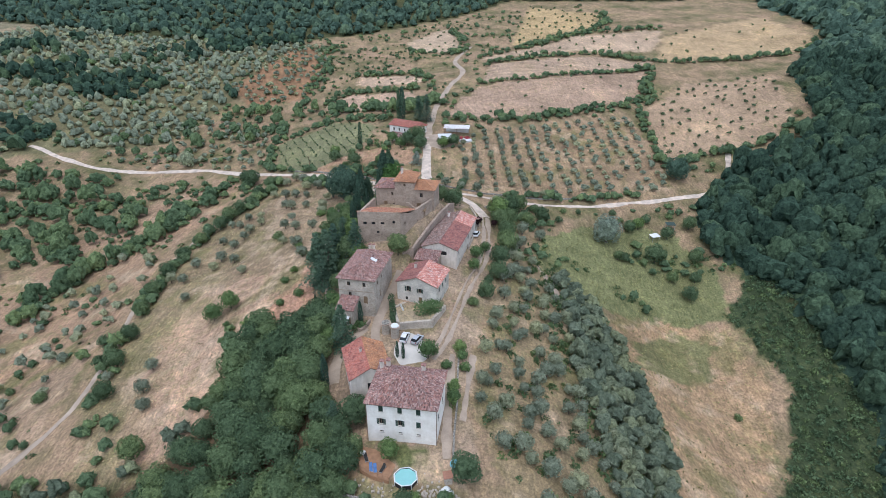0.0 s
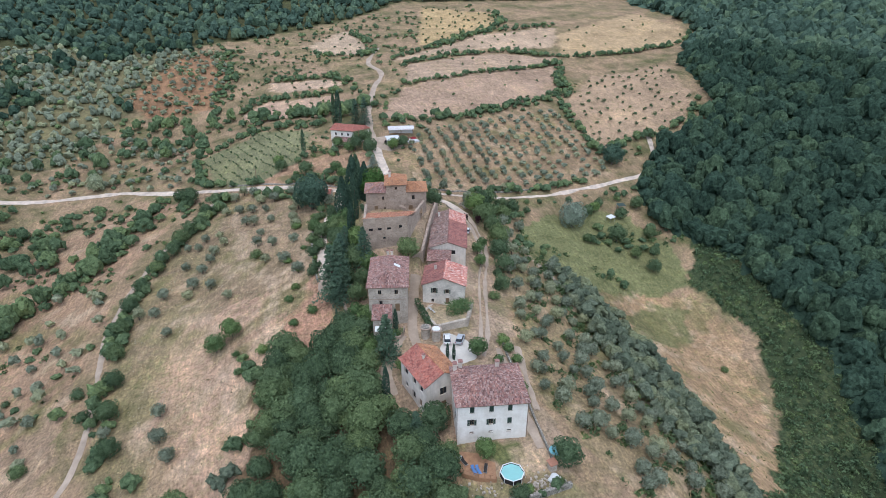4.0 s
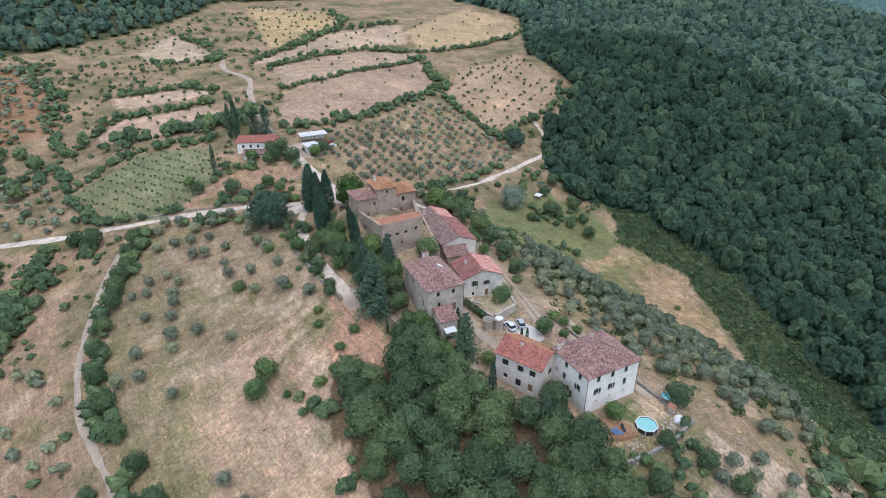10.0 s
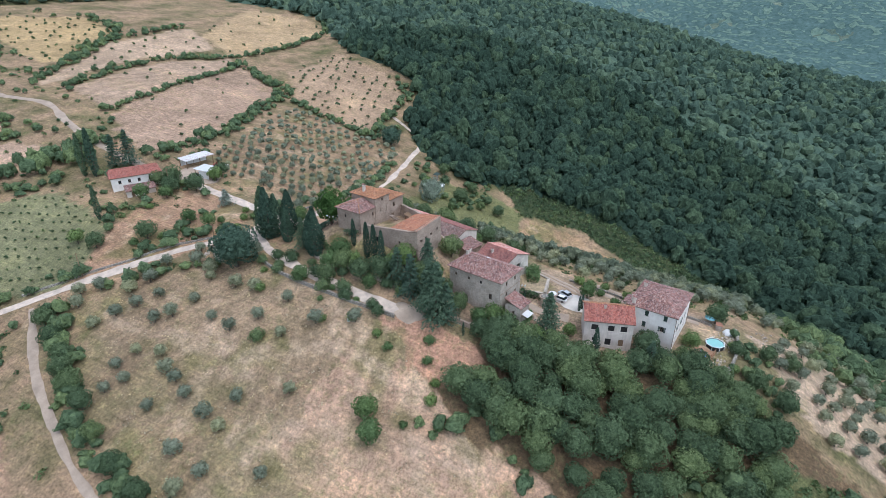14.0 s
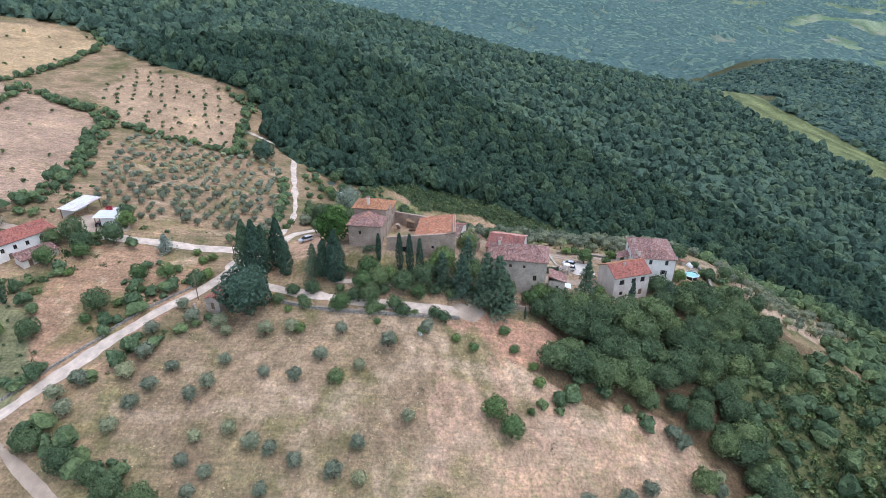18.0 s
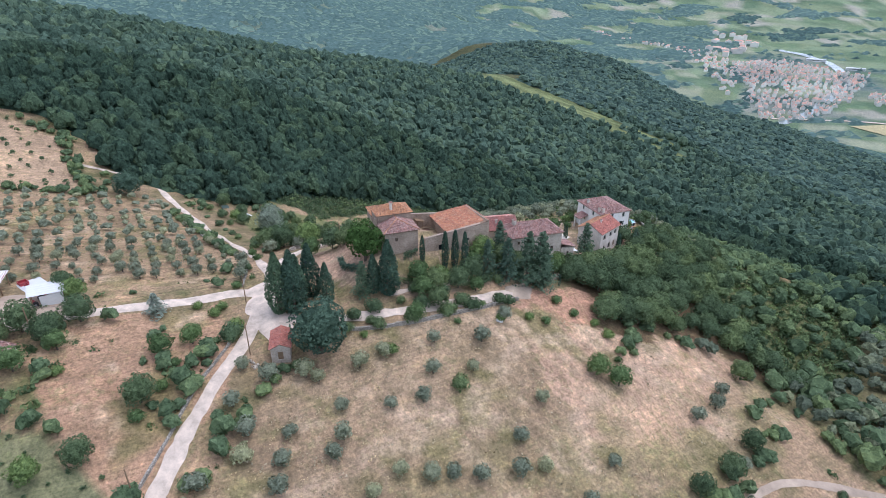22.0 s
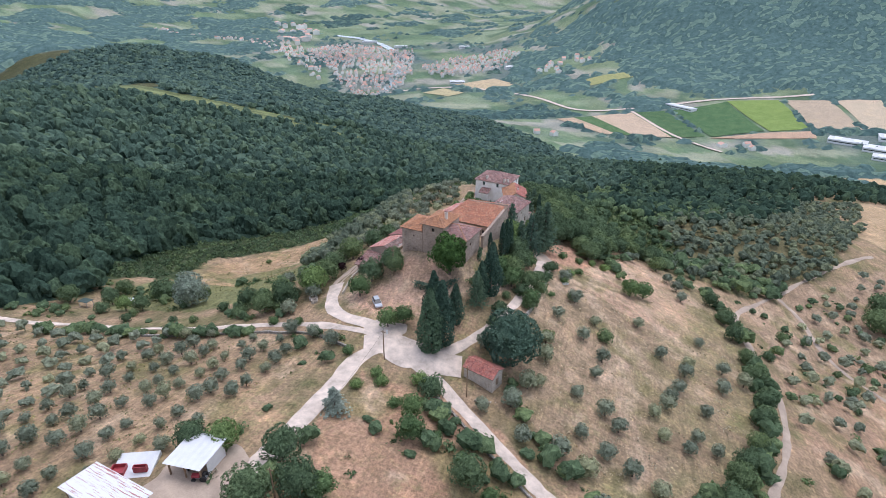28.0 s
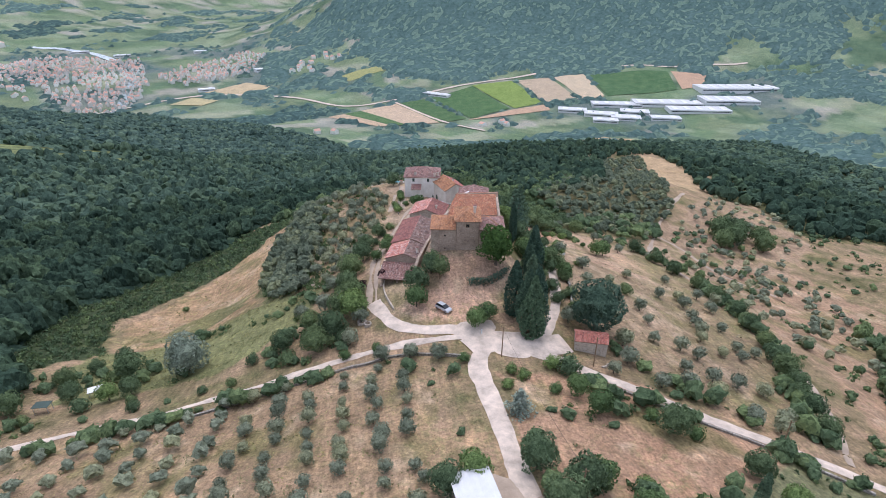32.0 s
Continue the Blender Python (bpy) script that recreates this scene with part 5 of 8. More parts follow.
part("court_floor", slab([(-23.4, 147.3, 13.6), (-12.4, 146.8, 13.6), (-4.2, 162.6, 13.6), (-21.0, 164.2, 13.6)], 0.4), M_PINK, court, "worn stone court paving")
# lean-to roof: high at the outer front, low at the court
a, b = Vector((-22.1, 157.6, 17.2)), Vector((-7.2, 155.8, 17.2))
put_roof(court, [((tuple(b), tuple(a), (-24.3, 147.0, 20.05), (-11.6, 146.4, 19.9)), M_ROOF_RUST)], [((-24.3, 146.9, 20.1), (-11.6, 146.3, 20.0))], 13)
flat_wall(court, Vector((-7.6, 155.4)), Vector((-21.9, 157.2)), 13, 16.9, 16.9, M_STONE, [(3.0, 13.7, 1.1, 2.1), (9.0, 13.7, 1.1, 2.1), (12.0, 14.6, 0.8, 1.1)])
# stair and canopy in the court
st = thing("court_stair", pose(-7.6, 161.2, 13.6, 0, 0, -9), "outside stone stair against the tower wall", "stair")
for k in range(9):
    part("step", boxed(-0.6, 0.6, 0.0, 0.9, k * 0.35, (k + 1) * 0.35, bevel=0.02), M_STONE, st).matrix_basis = pose(-k * 0.42, 0, 0)
can = thing("canopy", pose(-6.6, 158.6, 13.6, 0, 0, -9), "small dark wooden canopy in the court", "canopy")
for x, y in ((-1.2, -0.8), (1.2, -0.8), (-1.2, 0.8), (1.2, 0.8)):
    part("post", boxed(x - 0.07, x + 0.07, y - 0.07, y + 0.07, 0, 2.3), M_WOOD, can)
part("roof", slab([(-1.5, -1.2, 2.3), (1.5, -1.2, 2.3), (1.5, 1.2, 2.9), (-1.5, 1.2, 2.9)], 0.1), M_WOOD, can)

# the mound is held by a stone retaining wall on the street side
ring = [(-11.5, 142.4, 9.2), (-8.4, 142.6, 10.6), (-4.0, 154.6, 12.2), (-0.6, 163.8, 12.9), (2.4, 172.0, 12.6), (3.8, 175.8, 11.2)]
rw = thing("retaining_wall", pose(0, 0, 0), "long grey stone retaining wall beside the row houses", "wall")
for p, q in zip(ring, ring[1:]):
    flat_wall(rw, Vector(p[:2]), Vector(q[:2]), -1, p[2] + 0.06, q[2] + 0.06, M_STONE)

# ---- the small hut by the junction ----
hut = thing("stone_hut", pose(-33.0, 205.4, 0, 0, 0, -17.5 + 90), "small stone hut with a pinkish red tiled roof", "hut")
put_walls(hut, 3.9, 6.9, 2.5, 8.0, [("W", 3.0, 5.0, 0.5, 0.6, "hole", None), ("N", 1.9, 5.0, 1.1, 2.0, "door", None)], M_STONE_PALE, 0.95)
gable_roof(hut, 3.9, 6.9, 8.05, 0.95, 0.3, M_ROOF_RED, M_ROOF_RED, 14)

# ---- the farmstead up the track ----
fa = thing("farmhouse", pose(-16.5, 263.6, 0, 0, 0, -31), "pale farmhouse with a faded red tiled roof", "house")
put_walls(fa, 15.5, 8.0, 9, 16.4, [("S", 2.5, 14.2, 0.9, 1.2, "win", None), ("S", 5.5, 14.2, 0.9, 1.2, "win", None), ("S", 8.5, 14.2, 0.9, 1.2, "win", None), ("S", 12, 14.2, 0.9, 1.2, "win", None), ("S", 4.0, 11.6, 1.0, 2.0, "door", None),
                                   ("E", 4.0, 13.8, 0.9, 1.2, "win", None), ("W", 4.0, 13.8, 0.9, 1.2, "win", None)], M_WHITE)
hip_roof(fa, 15.5, 8.0, 16.5, 2.0, 0.4, [M_ROOF_RED] * 4, 15, "x", 15.0)
fb = thing("outbuilding", pose(-20.6, 256.4, 0, 0, 0, -31), "low lean-to with a brown tiled roof", "outbuilding")
put_walls(fb, 9, 3.6, 8, 13.2, [("S", 2.0, 10.8, 1.0, 1.9, "door", None), ("S", 6.0, 11.2, 1.2, 1.0, "hole", None)], M_CREAM)
put_roof(fb, [(((-4.8, -2.1, 13.1), (4.8, -2.1, 13.1), (4.8, 2.0, 14.2), (-4.8, 2.0, 14.2)), M_ROOF_OLD)], [], 16)


def open_shed(at, w, l, h, rise, roof_mat, label, walls=()):
    """A pole shed with a single sheet roof on beams."""
    s = thing("shed", at, label, "shed")
    for x in (-w / 2 + 0.2, 0, w / 2 - 0.2):
        for y in (-l / 2 + 0.2, l / 2 - 0.2):
            part("post", boxed(x - 0.1, x + 0.1, y - 0.1, y + 0.1, -1.5, h + rise * (y + l / 2) / l - 0.1), M_WOOD, s)
    bm = bmesh.new()
    n = max(4, int(w / 0.5))
    for k in range(n + 1):
        x = -w / 2 - 0.3 + (w + 0.6) * k / n
        z = 0.05 * (k % 2)
        bm.verts.new((x, -l / 2 - 0.4, h + z)), bm.verts.new((x, l / 2 + 0.4, h + rise + z))
    bm.verts.ensure_lookup_table()
    for k in range(n):
        bm.faces.new((bm.verts[2 * k], bm.verts[2 * k + 2], bm.verts[2 * k + 3], bm.verts[2 * k + 1]))
    part("sheet_roof", bm, roof_mat, s, "corrugated sheet roof")
    for x0, x1, y0, y1 in walls:
        part("side_panel", boxed(x0, x1, y0, y1, -1.5, h - 0.2), M_PLASTIC_WHITE, s)
    return s


open_shed(pose(1.0, 248.0, ground(1.0, 248.0) - 0.2, 0, 0, 6), 5.6, 6.4, 3.0, 0.5, M_ROOF_WHITE, "open pole shed with a clean white sheet roof", [(-2.7, -2.6, -3, 1.5)])
open_shed(pose(6.4, 259.0, ground(6.4, 259) - 0.2, 0, 0, -8), 11.4, 4.8, 3.4, 0.5, M_RUST_SHEET, "open barn with a rusting white sheet roof", [(-5.4, 5.4, 2.1, 2.2)])
pad = thing("concrete_pad", pose(9.8, 251.6, ground(9.8, 251.6), 0, 0, 25), "low white concrete pad in the farmyard", "pad")
part("slab", boxed(-3.0, 3.0, -2.6, 2.6, -0.9, 0.45, bevel=0.06), M_ROOF_WHITE, pad)
for x, y, w, l, h in ((-1.4, 1.4, 1.9, 0.6, 1.1), (1.9, 1.2, 2.0, 1.8, 0.7)):
    cr = thing("crate", pose(0, 0, 0), "open red painted crate on the concrete pad", "crate")
    cr.matrix_basis = pose(9.8, 251.6, ground(9.8, 251.6) + 0.45, 0, 0, 25) @ pose(x, y, 0)
    part("base", boxed(-w / 2, w / 2, -l / 2, l / 2, 0, 0.08), M_RED_PAINT, cr)
    for u in (-1, 1):
        part("side", boxed(u * w / 2 - 0.05, u * w / 2 + 0.05, -l / 2, l / 2, 0.08, h, bevel=0.01), M_RED_PAINT, cr)
        part("end", boxed(-w / 2 + 0.05, w / 2 - 0.05, u * l / 2 - 0.05, u * l / 2 + 0.05, 0.08, h, bevel=0.01), M_RED_PAINT, cr)

# ---- trees ----
def cards(rng, centre, normal, size, bend=0.7, slim=1.0):
    """Small leaf sprays: an uneven triangle each, facing roughly along normal."""
    n = len(centre)
    nr = normal + rng.normal(0, bend, (n, 3))
    nr /= np.linalg.norm(nr, axis=1)[:, None] + 1e-9
    t = np.cross(nr, rng.normal(0, 1, (n, 3)))
    t /= np.linalg.norm(t, axis=1)[:, None] + 1e-9
    b = np.cross(nr, t) * slim
    s = (size * rng.uniform(0.65, 1.4, n))[:, None]
    k = rng.uniform(0.65, 1.15, (3, n, 1))
    v = np.stack([centre + t * s * k[0], centre + (b * 0.87 - t * 0.5) * s * k[1], centre - (b * 0.87 + t * 0.5) * s * k[2]], 1)
    return v.reshape(-1, 3)


def lump_crown(rng, n, height, width, lumps, size, base=0.25, flat=0.8, spread=0.62, bend=0.55):
    """A broad crown: sprays on the skins of several lumps, open in between."""
    cs = []
    for _ in range(lumps):
        a, r, h = rng.uniform(0, math.tau), math.sqrt(rng.uniform(0, 1)) * width * 0.5 * spread, rng.uniform(0.0, 1.0)
        r *= 1 - 0.45 * h
        cs.append((r * math.cos(a), r * math.sin(a), height * (base + (1 - base) * (0.25 + 0.5 * h)), width * rng.uniform(0.2, 0.34)))
    cs = np.array(cs)
    pick = rng.randint(0, lumps, n)
    d = rng.normal(0, 1, (n, 3))
    d[:, 2] = d[:, 2] * 0.8 + 0.35
    d /= np.linalg.norm(d, axis=1)[:, None]
    p = cs[pick, :3] + d * cs[pick, 3:4] * np.array([1, 1, flat]) * rng.uniform(0.72, 1.08, (n, 1))
    return cards(rng, p, d, size, bend)


def sphere_faces(level):
    """Corner directions of the facets of an even sphere."""
    bm = bmesh.new()
    bmesh.ops.create_icosphere(bm, subdivisions=level, radius=1.0)
    v, f = np.array([tuple(p.co) for p in bm.verts]), np.array([[p.index for p in q.verts] for q in bm.faces])
    bm.free()
    return v, f


SPHERES = {k: sphere_faces(k) for k in (1, 2, 3, 4)}


def puff_crown(rng, level, height, width, puffs, low=-0.5, base=0.2, sprays=0, size=0.25, swell=(0.3, 0.5), rough=0.035, reach=(0.45, 0.74), core=False):
    """A leafy crown: the skin of many rounded puffs that grow into one another, with deep creases, and loose sprays over it."""
    v, f = SPHERES[level]
    a = rng.uniform(0, math.tau)
    v = v @ np.array([[math.cos(a), -math.sin(a), 0], [math.sin(a), math.cos(a), 0], [0, 0, 1]])
    u = (np.arange(puffs) + rng.uniform(0.2, 0.8, puffs)) / puffs
    up = 1 - (1 - low) * u
    b = np.arange(puffs) * 2.39996 + rng.uniform(-0.5, 0.5, puffs)
    c = np.stack([np.sqrt(1 - up ** 2) * np.cos(b), np.sqrt(1 - up ** 2) * np.sin(b), up], 1) * rng.uniform(*reach, (puffs, 1))
    q = rng.uniform(*swell, puffs)
    bd = v @ c.T
    disc = bd ** 2 - (c ** 2).sum(1)[None] + (q ** 2)[None]
    r = np.where(disc > 0, bd + np.sqrt(np.maximum(disc, 0)), 0.42).max(1)
    r = np.maximum(r, 0.42) * (1 + rng.normal(0, rough, len(v)))
    half = height * (1 - base) / 2
    box_ = np.array([width / 2, width / 2, half])
    p = v * r[:, None] * box_ + np.array([0, 0, height * base + half])
    f = f[v[f].mean(1)[:, 2] > low]
    out = p[f].reshape(-1, 3)
    if core:
        # leaves on a dark inner body
        w, g = SPHERES[2]
        near = (w @ v.T).argmax(1)
        out = (w * (r[near] * 0.82)[:, None] * box_ + np.array([0, 0, height * base + half]))[g].reshape(-1, 3)
    if sprays:
        t = p[f]
        k = rng.randint(0, len(f), sprays)
        w = rng.dirichlet((1, 1, 1), sprays)
        at = (t[k] * w[..., None]).sum(1)
        nr = np.cross(t[k, 1] - t[k, 0], t[k, 2] - t[k, 0])
        nr /= np.linalg.norm(nr, axis=1)[:, None] + 1e-9
        out = np.vstack([out, cards(rng, at + nr * rng.uniform(0.0, 1.2, (sprays, 1)) * size, nr, size, 0.26)])
    return out


def column_crown(rng, n, height, width, size, fat=0.55, taper=0.35):
    """A cypress: a spindle of upright sprays."""
    h = rng.uniform(0, 1, n) ** 0.85
    prof = np.clip(np.sin(np.pi * np.clip(h * 0.92 + 0.06, 0, 1)) ** fat, 0.05, 1) * (1 - taper * h)
    a = rng.uniform(0, math.tau, n)
    rr = width / 2 * prof * rng.uniform(0.75, 1.12, n) * (1 + 0.12 * np.sin(3 * a + 9 * h))
    p = np.stack([rr * np.cos(a), rr * np.sin(a), 0.4 + h * (height - 0.4)], 1)
    d = np.stack([np.cos(a), np.sin(a), np.full(n, 0.6)], 1)
    return cards(rng, p, d, size, 0.5)


def tier_crown(rng, n, height, width, size):
    """A cedar or spruce: drooping tiers of branches that narrow upwards."""
    tiers = 11
    k = rng.randint(0, tiers, n)
    h = 0.12 + 0.88 * k / tiers
    arms = rng.randint(0, 9, n) * math.tau / 9 + k * 1.7 + rng.normal(0, 0.16, n)
    out = rng.uniform(0.15, 1, n) ** 0.7
    rr = width / 2 * (1 - h) ** 0.8 * out * (0.85 + 0.3 * np.sin(k * 5.1 + 3 * arms))
    p = np.stack([rr * np.cos(arms), rr * np.sin(arms), h * height - 0.14 * rr + rng.normal(0, 0.18, n)], 1)
    d = np.stack([np.cos(arms) * 0.4, np.sin(arms) * 0.4, np.ones(n)], 1)
    return cards(rng, p, d, size, 0.45)


def quads_for(v):
    return np.arange(len(v)).reshape(-1, 3)


def crown_mesh(name, v, material, tint=0.0):
    me = mesh_np(name, v, quads_for(v), material)
    at = me.attributes.new("tint", "FLOAT", "POINT")
    at.data.foreach_set("value", np.full(len(v), tint, np.float32))
    return me


def tube(points, radii, sides=7):
    """A tapering limb through the points."""
    pts = [Vector(p) for p in points]
    vs, fs = [], []
    for i, (p, r) in enumerate(zip(pts, radii)):
        d = (pts[min(i + 1, len(pts) - 1)] - pts[max(i - 1, 0)]).normalized()
        a = d.orthogonal().normalized()
        b = d.cross(a)
        for k in range(sides):
            t = k * math.tau / sides
            vs.append(p + (a * math.cos(t) + b * math.sin(t)) * r)
    for i in range(len(pts) - 1):
        for k in range(sides):
            fs.append((i * sides + k, i * sides + (k + 1) % sides, (i + 1) * sides + (k + 1) % sides, (i + 1) * sides + k))
    return np.array([tuple(v) for v in vs]), np.array(fs)


def trunk_mesh(rng, height, radius, limbs, reach):
    """A tapered trunk with limbs."""
    lean = rng.normal(0, 0.06 * height, 2)
    vs, fs, n = [], [], 0
    def take(v, f):
        nonlocal n
        vs.append(v), fs.append(f + n)
        n += len(v)
    top = (lean[0], lean[1], height)
    take(*tube([(0, 0, -0.4), (0, 0, 0.1), (lean[0] * 0.4, lean[1] * 0.4, height * 0.5), top], [radius * 1.5, radius * 1.1, radius * 0.8, radius * 0.45]))
    for k in range(limbs):
        a = k * math.tau / max(1, limbs) + rng.uniform(-0.4, 0.4)
        h = height * rng.uniform(0.45, 0.8)
        s = (lean[0] * h / height, lean[1] * h / height, h)
        e = (s[0] + reach * math.cos(a), s[1] + reach * math.sin(a), h + reach * rng.uniform(0.7, 1.2))
        mid = ((s[0] + e[0]) / 2 + 0.1, (s[1] + e[1]) / 2, (s[2] + e[2]) / 2 + 0.15 * reach)
        take(*tube([s, mid, e], [radius * 0.5, radius * 0.35, radius * 0.12], 5))
    return np.vstack(vs), np.vstack(fs)


def tree_kind(name, seed, crown, material, height, radius, limbs, reach, label, category, group=""):
    """One tree as a thing: trunk and crown under an empty at its foot."""
    rng = np.random.RandomState(seed)
    root = tagged(new(name), label, category, group)
    v, f = trunk_mesh(rng, height, radius, limbs, reach)
    t = new("trunk", mesh_np("trunk", v, f, M_BARK, True))
    c = new("crown", crown_mesh("crown", crown(rng), material, rng.uniform(0, 1)))
    t.parent = c.parent = root
    return root


class Planter:
    """Keeps a few models of a kind and sets copies of them out."""

    def __init__(self, models):
        self.models, self.fresh, self.k = models, [True] * len(models), 0

    def plant(self, x, y, scale=1.0, turn=None, sink=0.1, tall=1.0, label=""):
        if min(near_line(np.array([x]), np.array([y]), line)[0] for line in (ROAD_WEST, ROAD_NORTH[:7])) < 2.8:
            return None
        i = self.k % len(self.models)
        self.k += 1
        m = self.models[i]
        turn = self.k * 137.5 if turn is None else turn
        at = pose(x, y, ground(x, y) - sink, 0, 0, turn)
        if self.fresh[i]:
            self.fresh[i] = False
            ob = m
            ob.matrix_basis = at
        else:
            ob = copy_thing(m, at)
        ob.scale = (scale, scale, scale * tall)
        return tagged(ob, label)


def models(count, make):
    return Planter([make(i) for i in range(count)])


OLIVES = models(6, lambda i: tree_kind("olive_tree", 100 + i, lambda r: puff_crown(r, 3, 4.0, 4.1, 16, -0.8, 0.14, 600, 0.2, (0.22, 0.4), 0.05, core=True), L_OLIVE, 1.7, 0.17, 4, 0.9,
                                       "grey-green olive tree with a twisted trunk on dry soil", "olive tree", "olive trees of the slopes"))
OAKS = models(6, lambda i: tree_kind("oak_tree", 120 + i, lambda r: puff_crown(r, 4, 9.0, 9.0, 48, -0.75, 0.05, 1650, 0.3, (0.16, 0.34), 0.03, (0.5, 0.8), True), L_OAK, 4.5, 0.3, 5, 2.2,
                                     "leafy dark green oak tree among other trees", "tree", "trees of the copse"))
LIMES = models(4, lambda i: tree_kind("broadleaf_tree", 140 + i, lambda r: puff_crown(r, 4, 6.0, 6.0, 34, -0.75, 0.12, 1150, 0.235, (0.18, 0.36), 0.03, (0.5, 0.8), True), L_BRIGHT, 2.8, 0.2, 5, 1.5,
                                      "fresh green broadleaf tree with a full crown", "tree"))
CYPRESSES = models(4, lambda i: tree_kind("cypress", 160 + i, lambda r: column_crown(r, 1900, 13.0, 2.6, 0.22), L_CYPRESS, 9, 0.22, 0, 0,
                                          "tall slender dark green cypress", "cypress", "cypresses by the hamlet"))
BROAD_CYPRESSES = models(3, lambda i: tree_kind("cypress", 170 + i, lambda r: column_crown(r, 3400, 13.0, 6.0, 0.27, 0.5, 0.72), L_CYPRESS, 9, 0.3, 0, 0,
                                                "broad dark cypress standing in a close row", "cypress", "cypresses by the hamlet"))
CEDARS = models(3, lambda i: tree_kind("cedar", 180 + i, lambda r: tier_crown(r, 3400, 14.0, 9.5, 0.27), L_CEDAR, 11, 0.32, 0, 0,
                                       "tall dark cedar with drooping branches", "cedar"))
BUSHES = models(4, lambda i: tree_kind("bush", 200 + i, lambda r: puff_crown(r, 3, 2.4, 3.0, 13, -0.35, -0.15, 430, 0.17, core=True), L_BRIGHT, 0.7, 0.07, 4, 0.5,
                                       "rounded fresh green bush", "bush"))
SCRUB = models(4, lambda i: tree_kind("shrub", 210 + i, lambda r: puff_crown(r, 3, 2.9, 3.6, 14, -0.35, -0.15, 520, 0.19, core=True), L_OAK, 0.8, 0.08, 4, 0.6,
                                      "dense dark green shrub", "shrub"))

WEST_OLIVES = [(-44, 174), (-43, 186), (-51, 178), (-53, 169), (-52, 199), (-55, 190), (-56, 183), (-54, 210), (-58, 201), (-59, 213), (-56, 219), (-51, 217), (-64, 158),
               (-70, 168), (-68, 194), (-64, 215), (-69, 217), (-70, 200), (-71, 189), (-72, 185), (-74, 180), (-76, 172), (-77, 167), (-66, 227), (-63, 230), (-59, 227), (-44, 218),
               (-75, 201), (-77, 196), (-44, 192), (-47, 163), (-43, 154), (-78, 122), (-77, 114), (-74, 108), (-80, 185), (-91, 165), (-85, 172), (-86, 163),
               (-81, 152), (-91, 122), (-35, 214), (-44, 201), (-61, 204), (-81, 198)]
rnd = random.Random(7)
for ox, oy in WEST_OLIVES:
    OLIVES.plant(ox, oy, rnd.uniform(0.8, 1.15), tall=rnd.uniform(0.85, 1.05))


def rows_in(poly, dx, dy, turn, jitter, keep=1.0, seed=1):
    """Places on a planting grid inside the polygon."""
    r = random.Random(seed)
    px, py = [p[0] for p in poly], [p[1] for p in poly]
    cx, cy, half = (min(px) + max(px)) / 2, (min(py) + max(py)) / 2, max(max(px) - min(px), max(py) - min(py)) * 0.75
    c, s = math.cos(radians(turn)), math.sin(radians(turn))
    out, n, m = [], int(half / dx), int(half / dy)
    for i in range(-n, n + 1):
        for j in range(-m, m + 1):
            u, v = i * dx + r.gauss(0, jitter), j * dy + r.gauss(0, jitter)
            p = (cx + u * c - v * s, cy + u * s + v * c)
            if r.random() < keep and inside(np.array([p[0]]), np.array([p[1]]), poly)[0]:
                out.append(p)
    return out


field_olives = rows_in(OLIVE_FIELD, 6.0, 4.4, 2, 0.5, 0.95)
for ox, oy in [q for q in field_olives if q[0] < 42]:
    OLIVES.plant(ox, oy, rnd.uniform(0.55, 0.88), tall=rnd.uniform(0.85, 1.1))

# ---- planting, place by place ----
for x, y, s in ((-20.3, 202.2, 1.2), (-21.9, 199.2, 1.25), (-17.6, 203.2, 1.0), (-20, 197.6, 1.05), (-18.2, 194, 1.1), (-22.5, 191.4, 0.82), (-27.3, 177.4, 1.12), (-25.6, 180.6, 0.8)):
    BROAD_CYPRESSES.plant(x, y, s)
for x, y, s in ((-24, 166.5, 0.62), (-26, 161, 0.82), (-26.5, 158.4, 0.86), (-27, 155.8, 0.84), (-38, 254.5, 0.9), (-26, 99, 0.75), (-10.6, 106.6, 0.36), (-9.2, 106.2, 0.36), (-20.5, 118.5, 0.55), (-34, 129, 0.3),
                (-20, 280, 1.35), (-22, 283, 1.2), (-8, 250, 0.6), (-28, 118, 0.35)):
    CYPRESSES.plant(x, y, s)
for x, y, s in ((-25.3, 183.4, 0.72), (-34, 136.2, 1.25), (-24.7, 143.4, 0.9), (-32, 139, 1.15), (-31, 145, 0.95), (-33, 134, 0.85), (-24, 111, 0.95), (-22, 87, 0.6), (-8, 277, 1.0), (-12, 280, 0.9), (-29, 150, 0.8)):
    CEDARS.plant(x, y, s)
BLUE = models(1, lambda i: tree_kind("blue_cedar", 190, lambda r: tier_crown(r, 1440, 7.5, 6.8, 0.27), L_BLUECEDAR, 5, 0.18, 0, 0, "silvery blue cedar beside the farm track", "cedar"))
BLUE.plant(-11, 227.5, 1.0, tall=0.78)
HOLM = models(2, lambda i: tree_kind("holm_oak", 195 + i, lambda r: puff_crown(r, 4, 10.5, 10.5, 60, -0.8, 0.0, 3800, 0.26, (0.15, 0.32), 0.03, (0.55, 0.82), True), L_CEDAR, 6, 0.45, 6, 2.8, "broad dark holm oak with a dense round crown", "tree"))
HOLM.plant(-37, 198.0, 1.28)
HOLM.plant(99.5, 229.5, 0.95)
